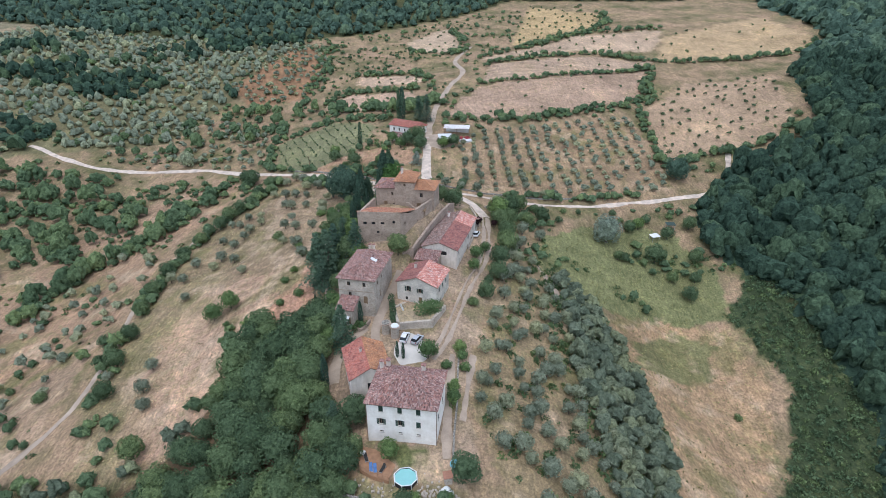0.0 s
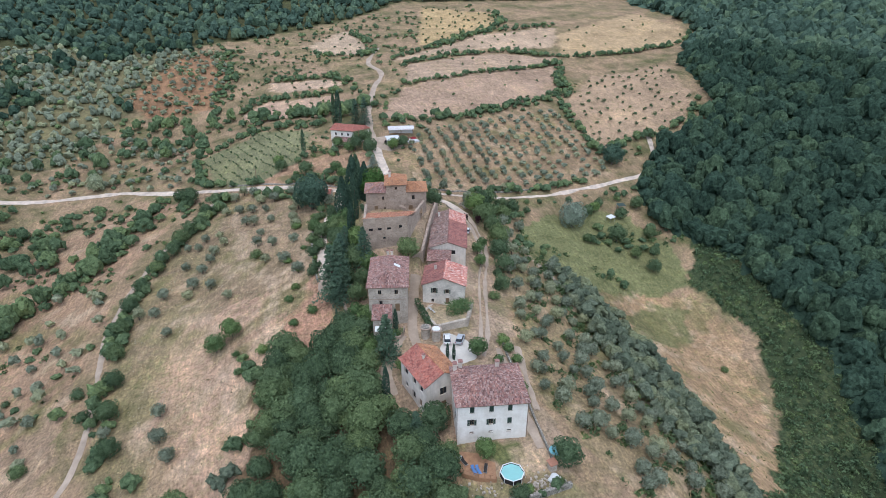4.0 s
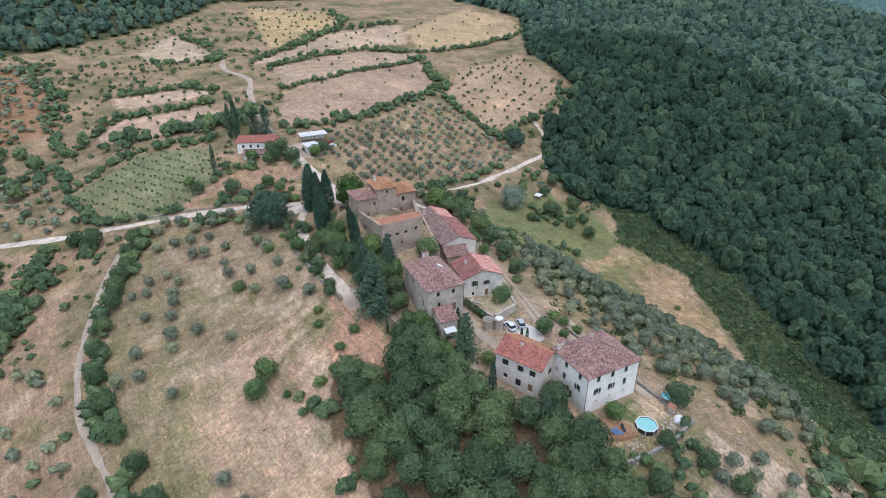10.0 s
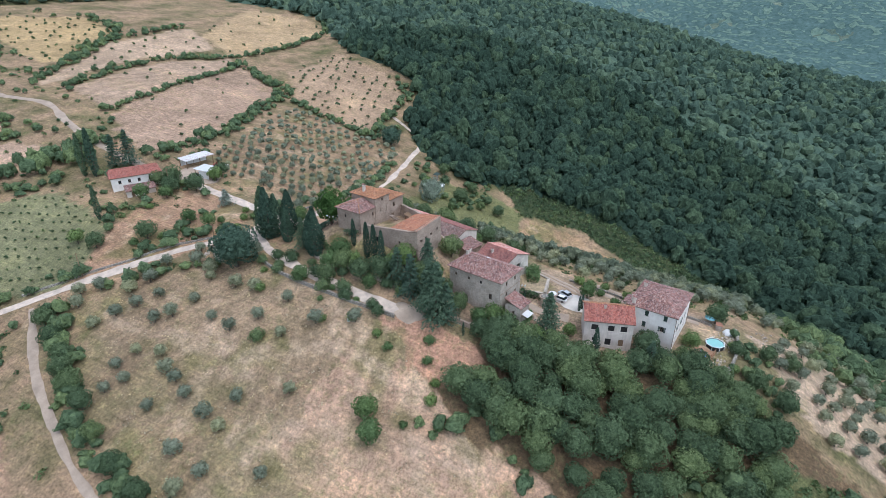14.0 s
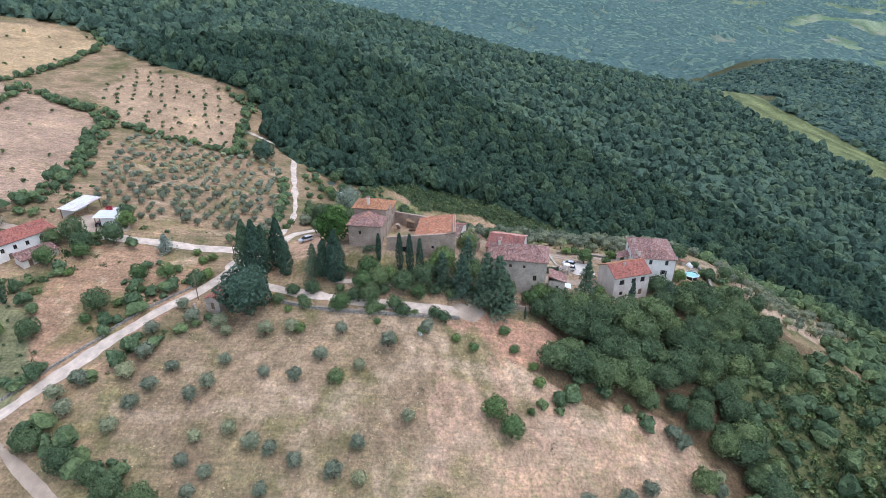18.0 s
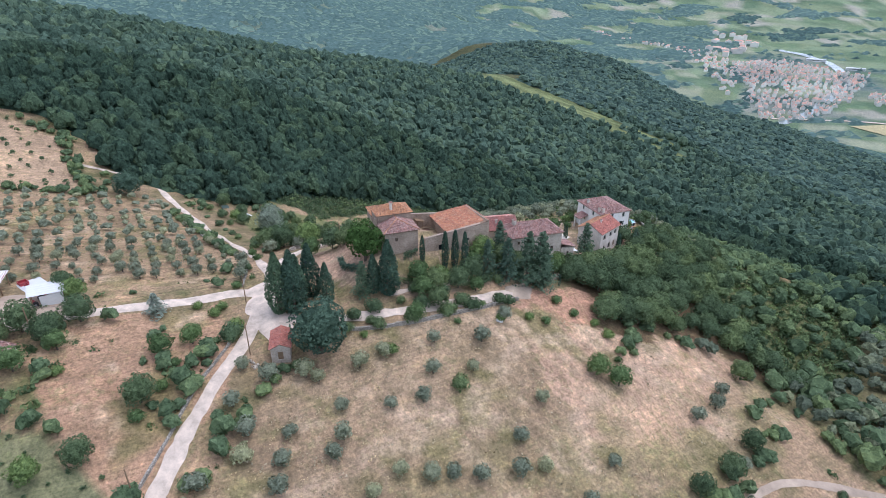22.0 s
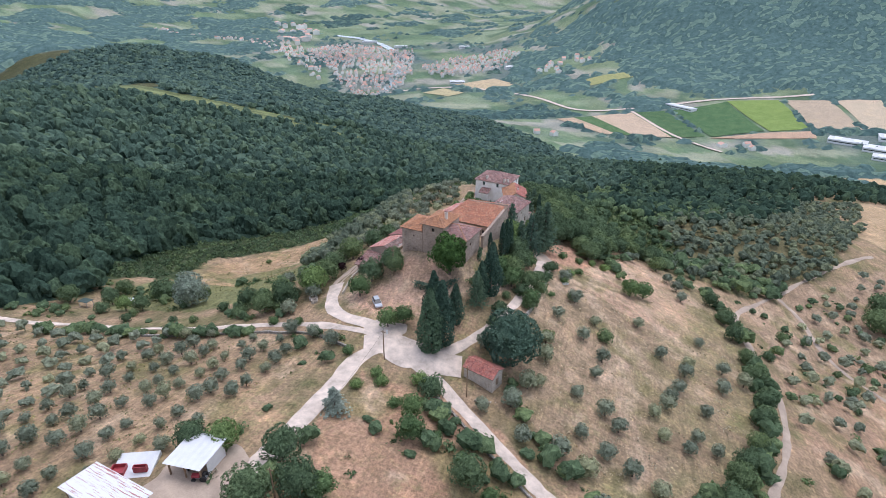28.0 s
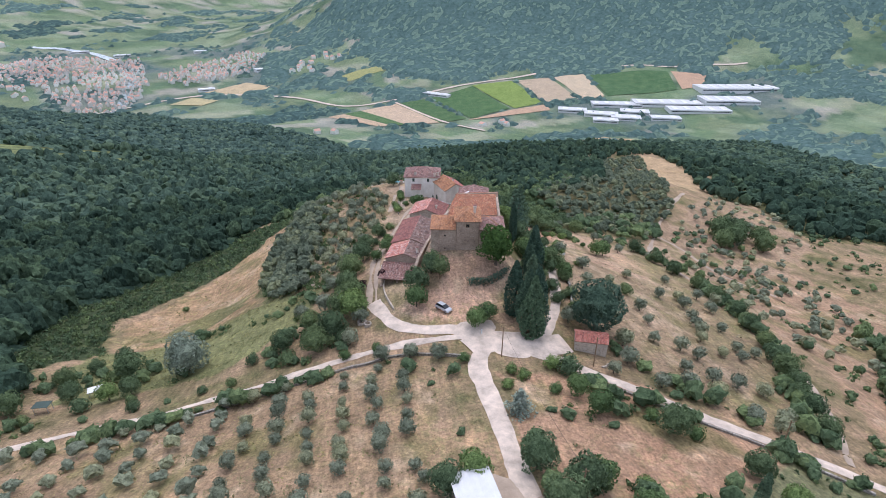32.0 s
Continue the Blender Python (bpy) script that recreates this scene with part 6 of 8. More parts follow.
CHESTNUT = models(1, lambda i: tree_kind("chestnut_tree", 198, lambda r: puff_crown(r, 4, 8.5, 7.5, 40, -0.8, 0.1, 1900, 0.27, (0.17, 0.34), 0.03, (0.5, 0.8), True), leaf("chestnut_leaf", (0.03, 0.065, 0.025), (0.075, 0.14, 0.05)), 4, 0.3, 5, 2.0, "round deep green chestnut tree before a stone wall", "tree"))
CHESTNUT.plant(-17, 179, 1.28)
OAKS.plant(3.5, 181, 0.75), OAKS.plant(-0.5, 178.5, 0.6)
OAKS.plant(-12.6, 142.4, 0.72), OAKS.plant(4.2, 74.2, 0.68)
WILLOW = models(1, lambda i: tree_kind("willow", 199, lambda r: puff_crown(r, 4, 10.5, 9.5, 36, -0.8, 0.0, 2200, 0.27, (0.18, 0.38), 0.05, (0.5, 0.8), True), L_WILLOW, 5, 0.35, 6, 2.5, "pale silvery willow in a meadow", "tree"))
WILLOW.plant(59.5, 186, 1.05)
WILLOW.plant(-133, 283, 0.85)
for x, y, s in ((4, 187, 0.95), (-8.5, 198, 0.85), (-11.5, 196, 0.8), (19, 183.5, 1.25), (-3.4, 106.2, 0.8), (2.2, 93, 0.55), (2.2, 96, 0.5), (-37, 175, 0.8), (74, 196, 0.8),
                (-23, 253, 0.9), (-19, 246, 0.8), (0, 243, 0.9), (-26, 228, 0.85), (-24, 222, 0.8), (-5, 230.5, 0.75), (-49, 250, 0.8), (-61.5, 139.5, 0.95), (-65.5, 136, 0.95), (-10.3, 79.2, 0.7), (10, 150, 0.7), (9, 144, 0.6), (13, 155, 0.6)):
    LIMES.plant(x, y, s)
# trees along the outer side of the drive and the meadow
for x, y, s in ((84, 192, 0.6), (91, 181, 0.6), (80, 172, 0.5), (70, 194, 0.55), (94, 197, 0.65), (62, 178, 0.4), (88, 172, 0.5), (19.5, 176, 0.75), (21, 169, 0.7), (20, 160, 0.8), (17, 151, 0.7), (24, 190, 0.8), (16, 143, 0.65), (28, 194, 0.75), (23, 180, 0.7), (30, 183, 0.6), (36, 190, 0.65), (12, 133, 0.55)):
    OAKS.plant(x, y, s)
for x, y, s in ((17.5, 187, 1.1), (20, 195, 1.1), (27, 175, 1.2), (25, 165, 1.2), (23, 155, 1.1), (21, 147, 1.2), (33, 175, 1.1), (1, 207, 1.0), (7, 205, 0.9), (13, 204.5, 1.0)):
    OLIVES.plant(x, y, s)
# shrubs on the bank under the pool and along the west track
for x, y, s in ((-18.9, 77.4, 0.8), (-7, 68.9, 0.42), (-14.9, 64.2, 0.55), (-16.5, 57.9, 0.62), (-3.6, 61.8, 0.5), (-1.2, 55.9, 0.5), (-18, 88.6, 0.75), (-25, 70, 0.7), (-30, 68, 0.75),
                (-74, 229.5, 0.6), (-77, 222, 0.65), (-82, 211.5, 0.62), (-84, 205, 0.7), (-79, 216, 0.55), (-86, 199, 0.6), (-90, 190, 0.55), (-93, 180, 0.6), (-95, 171, 0.6), (-94.5, 160, 0.62), (-94, 150, 0.55), (-92, 138, 0.6), (-91, 127, 0.65), (-88, 115, 0.6)):
    OAKS.plant(x, y, s)
# the garden west of the castle and round the stone house
for x, y, s in ((-27, 169, 1.0), (-28.5, 163.5, 0.8), (-25.5, 150, 1.15), (-24, 142, 0.95), (-27, 153, 0.85), (-31, 170, 0.95), (-26.5, 124, 0.9), (-29, 127, 0.8), (-24.5, 121, 0.7), (-33, 156, 0.7), (-21, 106.5, 0.6), (-28, 113, 0.9)):
    LIMES.plant(x, y, s)
for x, y, s in ((-27, 95, 0.7), (-24.5, 89.5, 0.75), (-21, 84.5, 0.7), (-17.5, 80, 0.6), (-29.5, 101, 0.85), (-29, 108, 0.8), (-31, 115, 0.85), (-32, 121, 0.8), (-24, 83, 0.8), (-20, 79, 0.7), (-34, 111, 0.9), (-34.5, 102, 0.95), (-31, 93, 0.95)):
    OAKS.plant(x, y, s)
for x, y, s in ((76, 180, 0.85), (84, 165, 0.6), (-1, 177, 0.55), (-2.5, 179.5, 0.6), (-27, 144, 0.8), (-29, 155, 0.75), (-31, 160, 0.7), (-30, 166, 0.7), (-35, 168, 0.6), (-10, 242, 0.75), (4.8, 245.0, 0.6), (-11, 252, 0.8), (-16, 247, 0.75),
                (-38, 233, 0.7), (-56, 234, 0.7), (-48, 243, 0.6), (-14, 256, 0.6), (-85, 240, 0.8), (-78, 243, 0.7), (-90, 245, 0.7), (-71, 95, 0.7), (-166, 70, 1.2), (-158, 78, 1.25), (-150, 82, 1.1), (-170, 85, 1.1), (-162, 64, 1.1), (-173, 76, 1.15), (-155, 70, 1.2),
                (-28, 133, 0.6), (-26, 138, 0.6)):
    OAKS.plant(x, y, s)
for x, y, s in ((-38, 152, 0.8), (-38.5, 160, 0.9), (-38, 167, 0.95), (-37, 176, 0.9), (-36, 184, 0.8), (-34, 191, 0.7), (-31, 183, 0.9), (-31, 188, 0.8), (-32, 165, 0.75), (-31, 152, 0.85)):
    SCRUB.plant(x, y, s * 1.25)
for k, (x, y) in enumerate(((-25, 214.2), (-30, 216.8), (-35, 219), (-39.5, 221.6), (-44, 223.8), (-48.5, 226.8), (-53, 230), (-57.5, 233.2), (-62, 236.4), (-66, 239.5), (-71, 243.5), (-22, 212.6))):
    (SCRUB, OLIVES, BUSHES)[k % 3].plant(x, y, (1.25, 1.0, 1.2)[k % 3] * rnd.uniform(0.85, 1.15))
PLUM = models(2, lambda i: tree_kind("purple_plum_tree", 230 + i, lambda r: lump_crown(r, 576, 4.0, 3.4, 9, 0.22, 0.15), L_PURPLE, 1.8, 0.12, 4, 0.8, "small purple-leaved plum tree by the drive", "tree"))
PLUM.plant(11.6, 170.5), PLUM.plant(17.0, 172.5, 0.9)
for x, y in ((-45, 122), (-47, 118), (-49, 129), (-53, 128), (-46, 143), (-45, 133), (-43, 155), (-41, 166), (-44, 147), (-37, 165), (-38, 157), (-43, 184), (-37, 188), (-46, 162), (-40, 135), (-20, 221), (-30, 226), (-26, 246), (-36, 229), (-42, 234),
             (-60, 131), (-57, 124), (-5, 70), (1, 70), (-2.2, 99), (-13, 69), (5, 103), (4.5, 107), (4, 110), (0.8, 103.5), (-7, 213), (-4, 209), (-13, 214), (-15, 216), (-11, 219), (21, 200), (14, 200)):
    BUSHES.plant(x, y, rnd.uniform(0.6, 1.1))
for x, y in ((-56, 174), (-39, 150), (-36, 162), (-34, 172), (-34, 185), (43, 192), (34, 196), (30, 190), (46, 200), (52, 201), (66, 203), (82, 120), (-125, 128), (-124, 149), (-148, 128), (-98, 130), (-110, 120), (-104, 104), (-102, 140),
             (24, 186), (27, 192), (22, 193), (64, 178), (68, 199), (78, 200), (88, 203), (-31, 148), (-30, 141), (-29, 171), (-31, 176), (8, 128), (11, 133), (13, 140)):
    SCRUB.plant(x, y, rnd.uniform(0.6, 1.15))


def scatter(poly, step, seed, jitter=0.42, keep=1.0, avoid=()):
    """Uneven places all over a polygon."""
    r = np.random.RandomState(seed)
    p = np.array(poly, float)
    gx, gy = np.meshgrid(np.arange(p[:, 0].min(), p[:, 0].max(), step), np.arange(p[:, 1].min(), p[:, 1].max(), step))
    x, y = gx.ravel() + r.uniform(-jitter, jitter, gx.size) * step, gy.ravel() + r.uniform(-jitter, jitter, gx.size) * step
    ok = inside(x, y, poly) & (r.uniform(0, 1, len(x)) < keep)
    for a in avoid:
        ok &= ~inside(x, y, a)
    return np.stack([x[ok], y[ok]], 1)


HOUSE_CLEAR = [(-30, 118), (-30, 84), (0, 62), (8, 80), (6, 120), (-10, 126)]
p = scatter(COPSE, 4.7, 5, avoid=(WEST_FIELD, SCARP, HOUSE_CLEAR))
p = p[near_line(p[:, 0], p[:, 1], [(-47, 135), (-57, 114), (-58, 98), (-72, 86)]) > 3.5]
for x, y in p[(p[:, 1] > 76) | ((p[:, 0] > -42) & (p[:, 1] > 58))]:
    OAKS.plant(x, y, rnd.uniform(0.62, 1.02), tall=rnd.uniform(0.75, 1.05))
for x, y in scatter([(-31, 86), (-25, 84), (-20, 78), (-22, 70), (-36, 74), (-36, 96), (-30, 104)], 5.0, 6):
    OAKS.plant(x, y, rnd.uniform(0.45, 0.7))
for x, y in ((-31, 196), (-42, 203), (-40, 210)):
    OLIVES.plant(x, y, 1.15)


# ---- woods, groves and thickets, each as one body ----
def bodies(count, make):
    return [make(np.random.RandomState(500 + i)) for i in range(count)]


def grove(name, xy, scale, shapes, material, label, category, seed=1, sink=0.3, tall=(0.72, 1.3)):
    """Many crowns joined into one mesh."""
    r = np.random.RandomState(seed)
    xy = xy[near_line(xy[:, 0], xy[:, 1], ROAD_WEST) > 2.8] if len(xy) else xy
    xy = xy[near_line(xy[:, 0], xy[:, 1], ROAD_NORTH[:7]) > 3.2] if len(xy) else xy
    n = len(xy)
    if not n:
        return
    z = heights(xy[:, 0], xy[:, 1]) - sink
    pick, ang = r.randint(0, len(shapes), n), r.uniform(0, math.tau, n)
    s, st, tint, wide = r.uniform(*scale, n), r.uniform(*tall, n), r.uniform(0, 1, n), r.uniform(0.82, 1.24, n)
    vs, ts = [], []
    for k, shape in enumerate(shapes):
        m = np.nonzero(pick == k)[0]
        if not len(m):
            continue
        c, sn = np.cos(ang[m])[:, None], np.sin(ang[m])[:, None]
        X, Y, Z = shape[:, 0][None], shape[:, 1][None], shape[:, 2][None]
        sc = s[m][:, None]
        X, Y = X * wide[m][:, None], Y / wide[m][:, None]
        v = np.stack([(X * c - Y * sn) * sc + xy[m, 0][:, None], (X * sn + Y * c) * sc + xy[m, 1][:, None], Z * sc * st[m][:, None] + z[m][:, None]], -1)
        vs.append(v.reshape(-1, 3)), ts.append(np.repeat(tint[m], shape.shape[0]))
    v = np.vstack(vs)
    me = mesh_np(name, v, quads_for(v), material)
    at = me.attributes.new("tint", "FLOAT", "POINT")
    at.data.foreach_set("value", np.concatenate(ts).astype(np.float32))
    return tagged(new(name, me), label, category, kind="stuff")


def canopy(name, area, step, where, rise, material, label, seed):
    """Tree tops of a close wood as one uneven skin that comes down to the ground at its edges."""
    r = np.random.RandomState(seed)
    gx, gy = np.meshgrid(np.arange(area[0], area[2], step), np.arange(area[1], area[3], step))
    ny, nx = gx.shape
    x, y = gx.ravel() + r.uniform(-0.32, 0.32, gx.size) * step, gy.ravel() + r.uniform(-0.32, 0.32, gx.size) * step
    ok = where(x, y, r)
    z = heights(x, y) + np.where(ok, r.uniform(*rise, len(x)), -1.5)
    i = (np.arange(ny - 1)[:, None] * nx + np.arange(nx - 1)[None]).ravel()
    cells = np.stack([i, i + 1, i + nx + 1, i + nx], 1)
    cells = cells[ok[cells].any(1)]
    used, faces = np.unique(cells, return_inverse=True)
    me = mesh_np(name, np.column_stack([x, y, z])[used], faces.reshape(-1, 4), material, True)
    at = me.attributes.new("tint", "FLOAT", "POINT")
    at.data.foreach_set("value", r.uniform(0.15, 0.85, len(used)).astype(np.float32))
    return tagged(new(name, me), label, "woodland", kind="stuff")


NEAR_CROWN = bodies(14, lambda r: puff_crown(r, 3, 8.6, 8.8, 28, -0.3, -0.3, 60, 0.42, (0.2, 0.38), 0.05, (0.5, 0.82)))
MID_CROWN = bodies(14, lambda r: puff_crown(r, 2, 8.0, 9.2, 12, -0.2, -0.4, 0, 0, (0.24, 0.44), 0.07, (0.5, 0.8)))
BELT_CROWN = bodies(8, lambda r: puff_crown(r, 3, 8.0, 8.0, 24, -0.4, -0.15, 40, 0.4, (0.18, 0.38), 0.05, (0.5, 0.82)))
WOOD_CROWN = bodies(12, lambda r: puff_crown(r, 2, 6.8, 12.0, 10, -0.1, -0.5, 0, 0, (0.26, 0.46), 0.07, (0.5, 0.8)))
OLIVE_CROWN = bodies(8, lambda r: puff_crown(r, 2, 4.2, 4.2, 9, -0.6, 0.12, 120, 0.27, (0.28, 0.46), 0.06))
SHRUB_CROWN = bodies(8, lambda r: puff_crown(r, 2, 2.8, 3.4, 8, -0.25, -0.15, 34, 0.3, (0.3, 0.5), 0.08))
LOW_CROWN = bodies(6, lambda r: lump_crown(r, 39, 1.1, 2.6, 5, 0.32, -0.2))
SMALL_TREE = bodies(6, lambda r: lump_crown(r, 108, 2.9, 2.6, 6, 0.29, 0.2))

radius = lambda p: np.hypot(p[:, 0], p[:, 1] - 160)
CLEARINGS = (VINE_STRIPE, VINE_SIDE, [(480, -150), (560, -180), (540, -280), (470, -250)], [(760, -560), (820, -640), (760, -700), (690, -640)])
def east_wood(lo, hi):
    """Inside the eastern wood, between two distances from the hamlet."""
    def where(x, y, r):
        d = np.hypot(x, y - 160)
        ok = inside(x, y, WOODS_EAST) & (d >= lo) & (d < hi)
        for a in CLEARINGS:
            ok &= ~inside(x, y, a)
        return ok
    return where


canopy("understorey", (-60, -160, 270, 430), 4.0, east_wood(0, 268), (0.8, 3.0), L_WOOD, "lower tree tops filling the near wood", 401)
canopy("understorey", (-60, -500, 600, 640), 5.5, east_wood(262, 562), (1.0, 3.4), L_HAZE_MID, "lower tree tops filling the ridge wood", 402)
canopy("understorey", (-60, -900, 1060, 640), 8.0, east_wood(556, 1100), (1.2, 3.6), L_HAZE_FAR, "lower tree tops filling the far wood", 403)
near = scatter(WOODS_EAST, 5.2, 11, 0.5, avoid=CLEARINGS)
grove("woodland", near[radius(near) < 265], (0.5, 1.15), NEAR_CROWN, L_WOOD, "dense dark green broadleaf wood on the valley side", "woodland", 1)
mid = scatter(WOODS_EAST, 6.4, 12, 0.5, avoid=CLEARINGS)
grove("woodland", mid[(radius(mid) >= 265) & (radius(mid) < 560)], (0.5, 1.2), MID_CROWN, L_HAZE_MID, "dense dark green broadleaf wood on a farther ridge", "woodland", 2)
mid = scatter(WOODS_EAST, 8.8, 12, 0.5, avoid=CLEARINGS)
grove("woodland", mid[(radius(mid) >= 560) & (radius(mid) < 1100)], (0.6, 1.2), WOOD_CROWN, L_HAZE_FAR, "dense green broadleaf wood running down to the valley", "woodland", 18)
south = np.vstack([scatter(WOODS_SOUTH, 6.2, 13), scatter([(-140, -40), (-175, -200), (-150, -300), (-40, -420), (-60, -560), (-420, -560), (-420, -200), (-260, -170), (-180, -130)], 8.0, 14, avoid=(SOUTH_TAN, SPUR_TAN))])
grove("woodland", south, (0.6, 1.0), MID_CROWN, L_WOOD, "dark wood on the slope below the hamlet", "woodland", 3)
north = scatter(WOODS_NORTH, 9.0, 15, avoid=(TOP_FIELD, TERRACE_1, RED_GROVE))
spur = scatter(WOODS_SPUR, 7.6, 17, avoid=(SOUTH_TAN, SW_FIELD))
grove("woodland", spur[radius(spur) < 480], (0.5, 1.1), MID_CROWN, L_WOOD, "dark oak wood on the far side of the spur", "woodland", 19)
grove("woodland", spur[radius(spur) >= 480][::2], (0.7, 1.2), WOOD_CROWN, L_HAZE_MID, "dark oak wood below the tan hilltop", "woodland", 20)
grove("woodland", north[radius(north) < 560], (0.6, 1.1), MID_CROWN, L_HAZE_MID, "mixed woodland on the hillside behind the fields", "woodland", 4)
grove("woodland", north[radius(north) >= 560], (0.6, 1.1), WOOD_CROWN, L_HAZE_MID, "mixed woodland high on the far hillside", "woodland", 21)
p = scatter(NW_GROVE, 6.4, 301, avoid=(WOODS_NORTH, RED_GROVE, TERRACE_1, TERRACE_2, TERRACE_3, VINEYARD, TOP_FIELD))
p = p[near_line(p[:, 0], p[:, 1], ROAD_WEST) > 5]
belt = waves(p[:, 0], p[:, 1], 90, 302) + 0.4 * waves(p[:, 0], p[:, 1], 30, 303)
grove("woodland", p[belt > 0.25], (0.55, 1.0), MID_CROWN, L_WOOD, "dark belts of trees among terraced olive groves", "woodland", 304)
grove("olive_grove", p[belt <= 0.25], (0.4, 0.62), MID_CROWN, L_OLIVE, "close-set grey-green olive trees on a far slope", "olive grove", 305)

p = scatter([(36, 158), (47, 147), (52, 130), (54, 108), (49, 82), (42, 60), (36, 70), (34, 100), (33, 125)], 2.8, 21)
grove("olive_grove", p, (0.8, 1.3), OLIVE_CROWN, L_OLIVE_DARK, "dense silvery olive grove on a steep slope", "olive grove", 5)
p = scatter([(21, 163), (35, 158), (36, 120), (37, 98), (44, 62), (22, 52), (12, 72), (7, 96), (9, 114), (14, 134)], 5.2, 22)
for ox, oy in p:
    OLIVES.plant(ox, oy, rnd.uniform(0.7, 1.1))
p = np.vstack([scatter(EAST_SLOPE, 2.6, 23, keep=0.38), scatter([(26, 162), (36, 158), (47, 147), (52, 130), (54, 108), (49, 82), (42, 60), (33, 66), (31, 100), (28, 130)], 2.3, 27, keep=0.8)])
grove("undergrowth", p, (0.6, 1.7), LOW_CROWN, L_SCRUB, "low green brambles and weeds between olives", "undergrowth", 6)
grove("undergrowth", scatter(BRAMBLE, 2.1, 24, avoid=(STRAW_FIELD,)), (0.7, 1.5), LOW_CROWN, L_OAK, "rank green brambles along the wood edge", "undergrowth", 7)
grove("olive_grove", np.array([q for q in field_olives if q[0] >= 42]), (0.55, 0.88), OLIVE_CROWN, L_OLIVE, "rows of small olive trees on reddish soil", "olive grove", 306)
grove("undergrowth", scatter(COPSE_FOOT, 2.0, 29, keep=0.85), (0.8, 1.8), LOW_CROWN, L_SCRUB, "rank green brambles on the steep bank", "undergrowth", 307)
grove("thicket", scatter(COPSE_FOOT, 5.2, 30, keep=0.75), (0.8, 2.0), SHRUB_CROWN, L_OAK, "green shrubs among brambles on the steep bank", "thicket", 308)
p = np.array(rows_in(LOWER_GROVE, 5.6, 5.6, 25, 0.5, 0.95, 3))
for ox, oy in p:
    OLIVES.plant(ox, oy, rnd.uniform(0.75, 1.05))
p = scatter([(14, 50), (40, 58), (66, 40), (30, 0), (0, -40), (-60, -140), (-110, 0), (-75, 35), (-40, 14), (-24, 40), (-18, 36), (-2, 10), (20, 20)], 4.0, 25, keep=0.9)
p = np.vstack([p, scatter([(-106, 94), (-84, 92), (-70, 86), (-80, 70), (-112, 60), (-122, 76)], 4.2, 28, keep=0.75)])
grove("thicket", p, (0.9, 2.1), SHRUB_CROWN, L_OAK, "thick green scrub on the slope below the pool", "thicket", 8)
p = scatter([(-36, 74), (-28, 80), (-20, 74), (-6, 70), (2, 70), (-5, 61), (-15, 55), (-24, 58)], 2.4, 26, keep=0.55)
grove("thicket", p, (0.5, 1.1), SHRUB_CROWN, L_OAK, "scrub under the pool terrace", "thicket", 9)


# rough ground between the plots: brambles and bushes in drifts
OPEN = ((-260, 200, 120, 520, 5.4), (-250, 50, -96, 262, 6.0), (18, 148, 104, 214, 3.4), (-60, 205, 0, 262, 5.0))
for k, (ax, ay, bx, by, step) in enumerate(OPEN):
    p = scatter([(ax, ay), (bx, ay), (bx, by), (ax, by)], step, 200 + k, avoid=(BARE_FIELD, UPPER_FIELD, YELLOW_FIELD, PALE_FIELD, ORCHARD, TOP_FIELD, TERRACE_1, TERRACE_2, TERRACE_3, VINEYARD, OLIVE_FIELD, STRAW_FIELD, WEST_FIELD, WOODS_NORTH, WOODS_EAST, VILLAGE))
    road = np.min([near_line(p[:, 0], p[:, 1], line) for line in (ROAD_WEST, ROAD_NORTH, ROAD_EAST, DRIVE, LANE, TRACK_WEST, TRACK_FORK)], axis=0)
    drift = waves(p[:, 0], p[:, 1], 38, 71) + 0.5 * waves(p[:, 0], p[:, 1], 13, 72)
    p = p[(drift > (0.0, 0.1, 0.4, 0.15)[k]) & (road > 3.4)]
    grove("thicket", p[::2], (0.5, 1.25), SHRUB_CROWN, L_OAK, "loose drifts of green bushes on rough ground", "thicket", 210 + k)
    grove("undergrowth", p[1::2], (0.6, 1.6), LOW_CROWN, L_SCRUB, "low brambles and weeds on rough ground", "undergrowth", 220 + k)


def along(line, half, step, seed, keep=1.0):
    """Places beside a line."""
    r = np.random.RandomState(seed)
    c = smooth_line(line, step)
    c = c + r.uniform(-half, half, c.shape)
    return c[r.uniform(0, 1, len(c)) < keep]


hedges = [
    ([(-152, 166), (-141, 188), (-124, 203), (-113, 215), (-105, 235), (-100, 250)], 5, 1.1),
    ([(-70, 234), (-76, 218), (-86, 205), (-92, 188), (-96, 166), (-95, 150)], 2.4, 1.2),
    ([(-62, 243), (-54, 234), (-40, 227), (-24, 217)], 1.6, 2.0),
    ([(-192, 232), (-168, 244), (-145, 252), (-128, 262)], 6, 1.4),
    ([(-96, 140), (-93, 122), (-88, 108), (-80, 98)], 3, 2.2),
    ([(-60, 128), (-52, 118), (-58, 104)], 2, 2.5),
    ([(-86, 232), (-88, 250), (-78, 250), (-58, 236)], 2.5, 1.4),
    ([(4, 277), (36, 279), (68, 290), (104, 302), (122, 346)], 3, 1.3)]
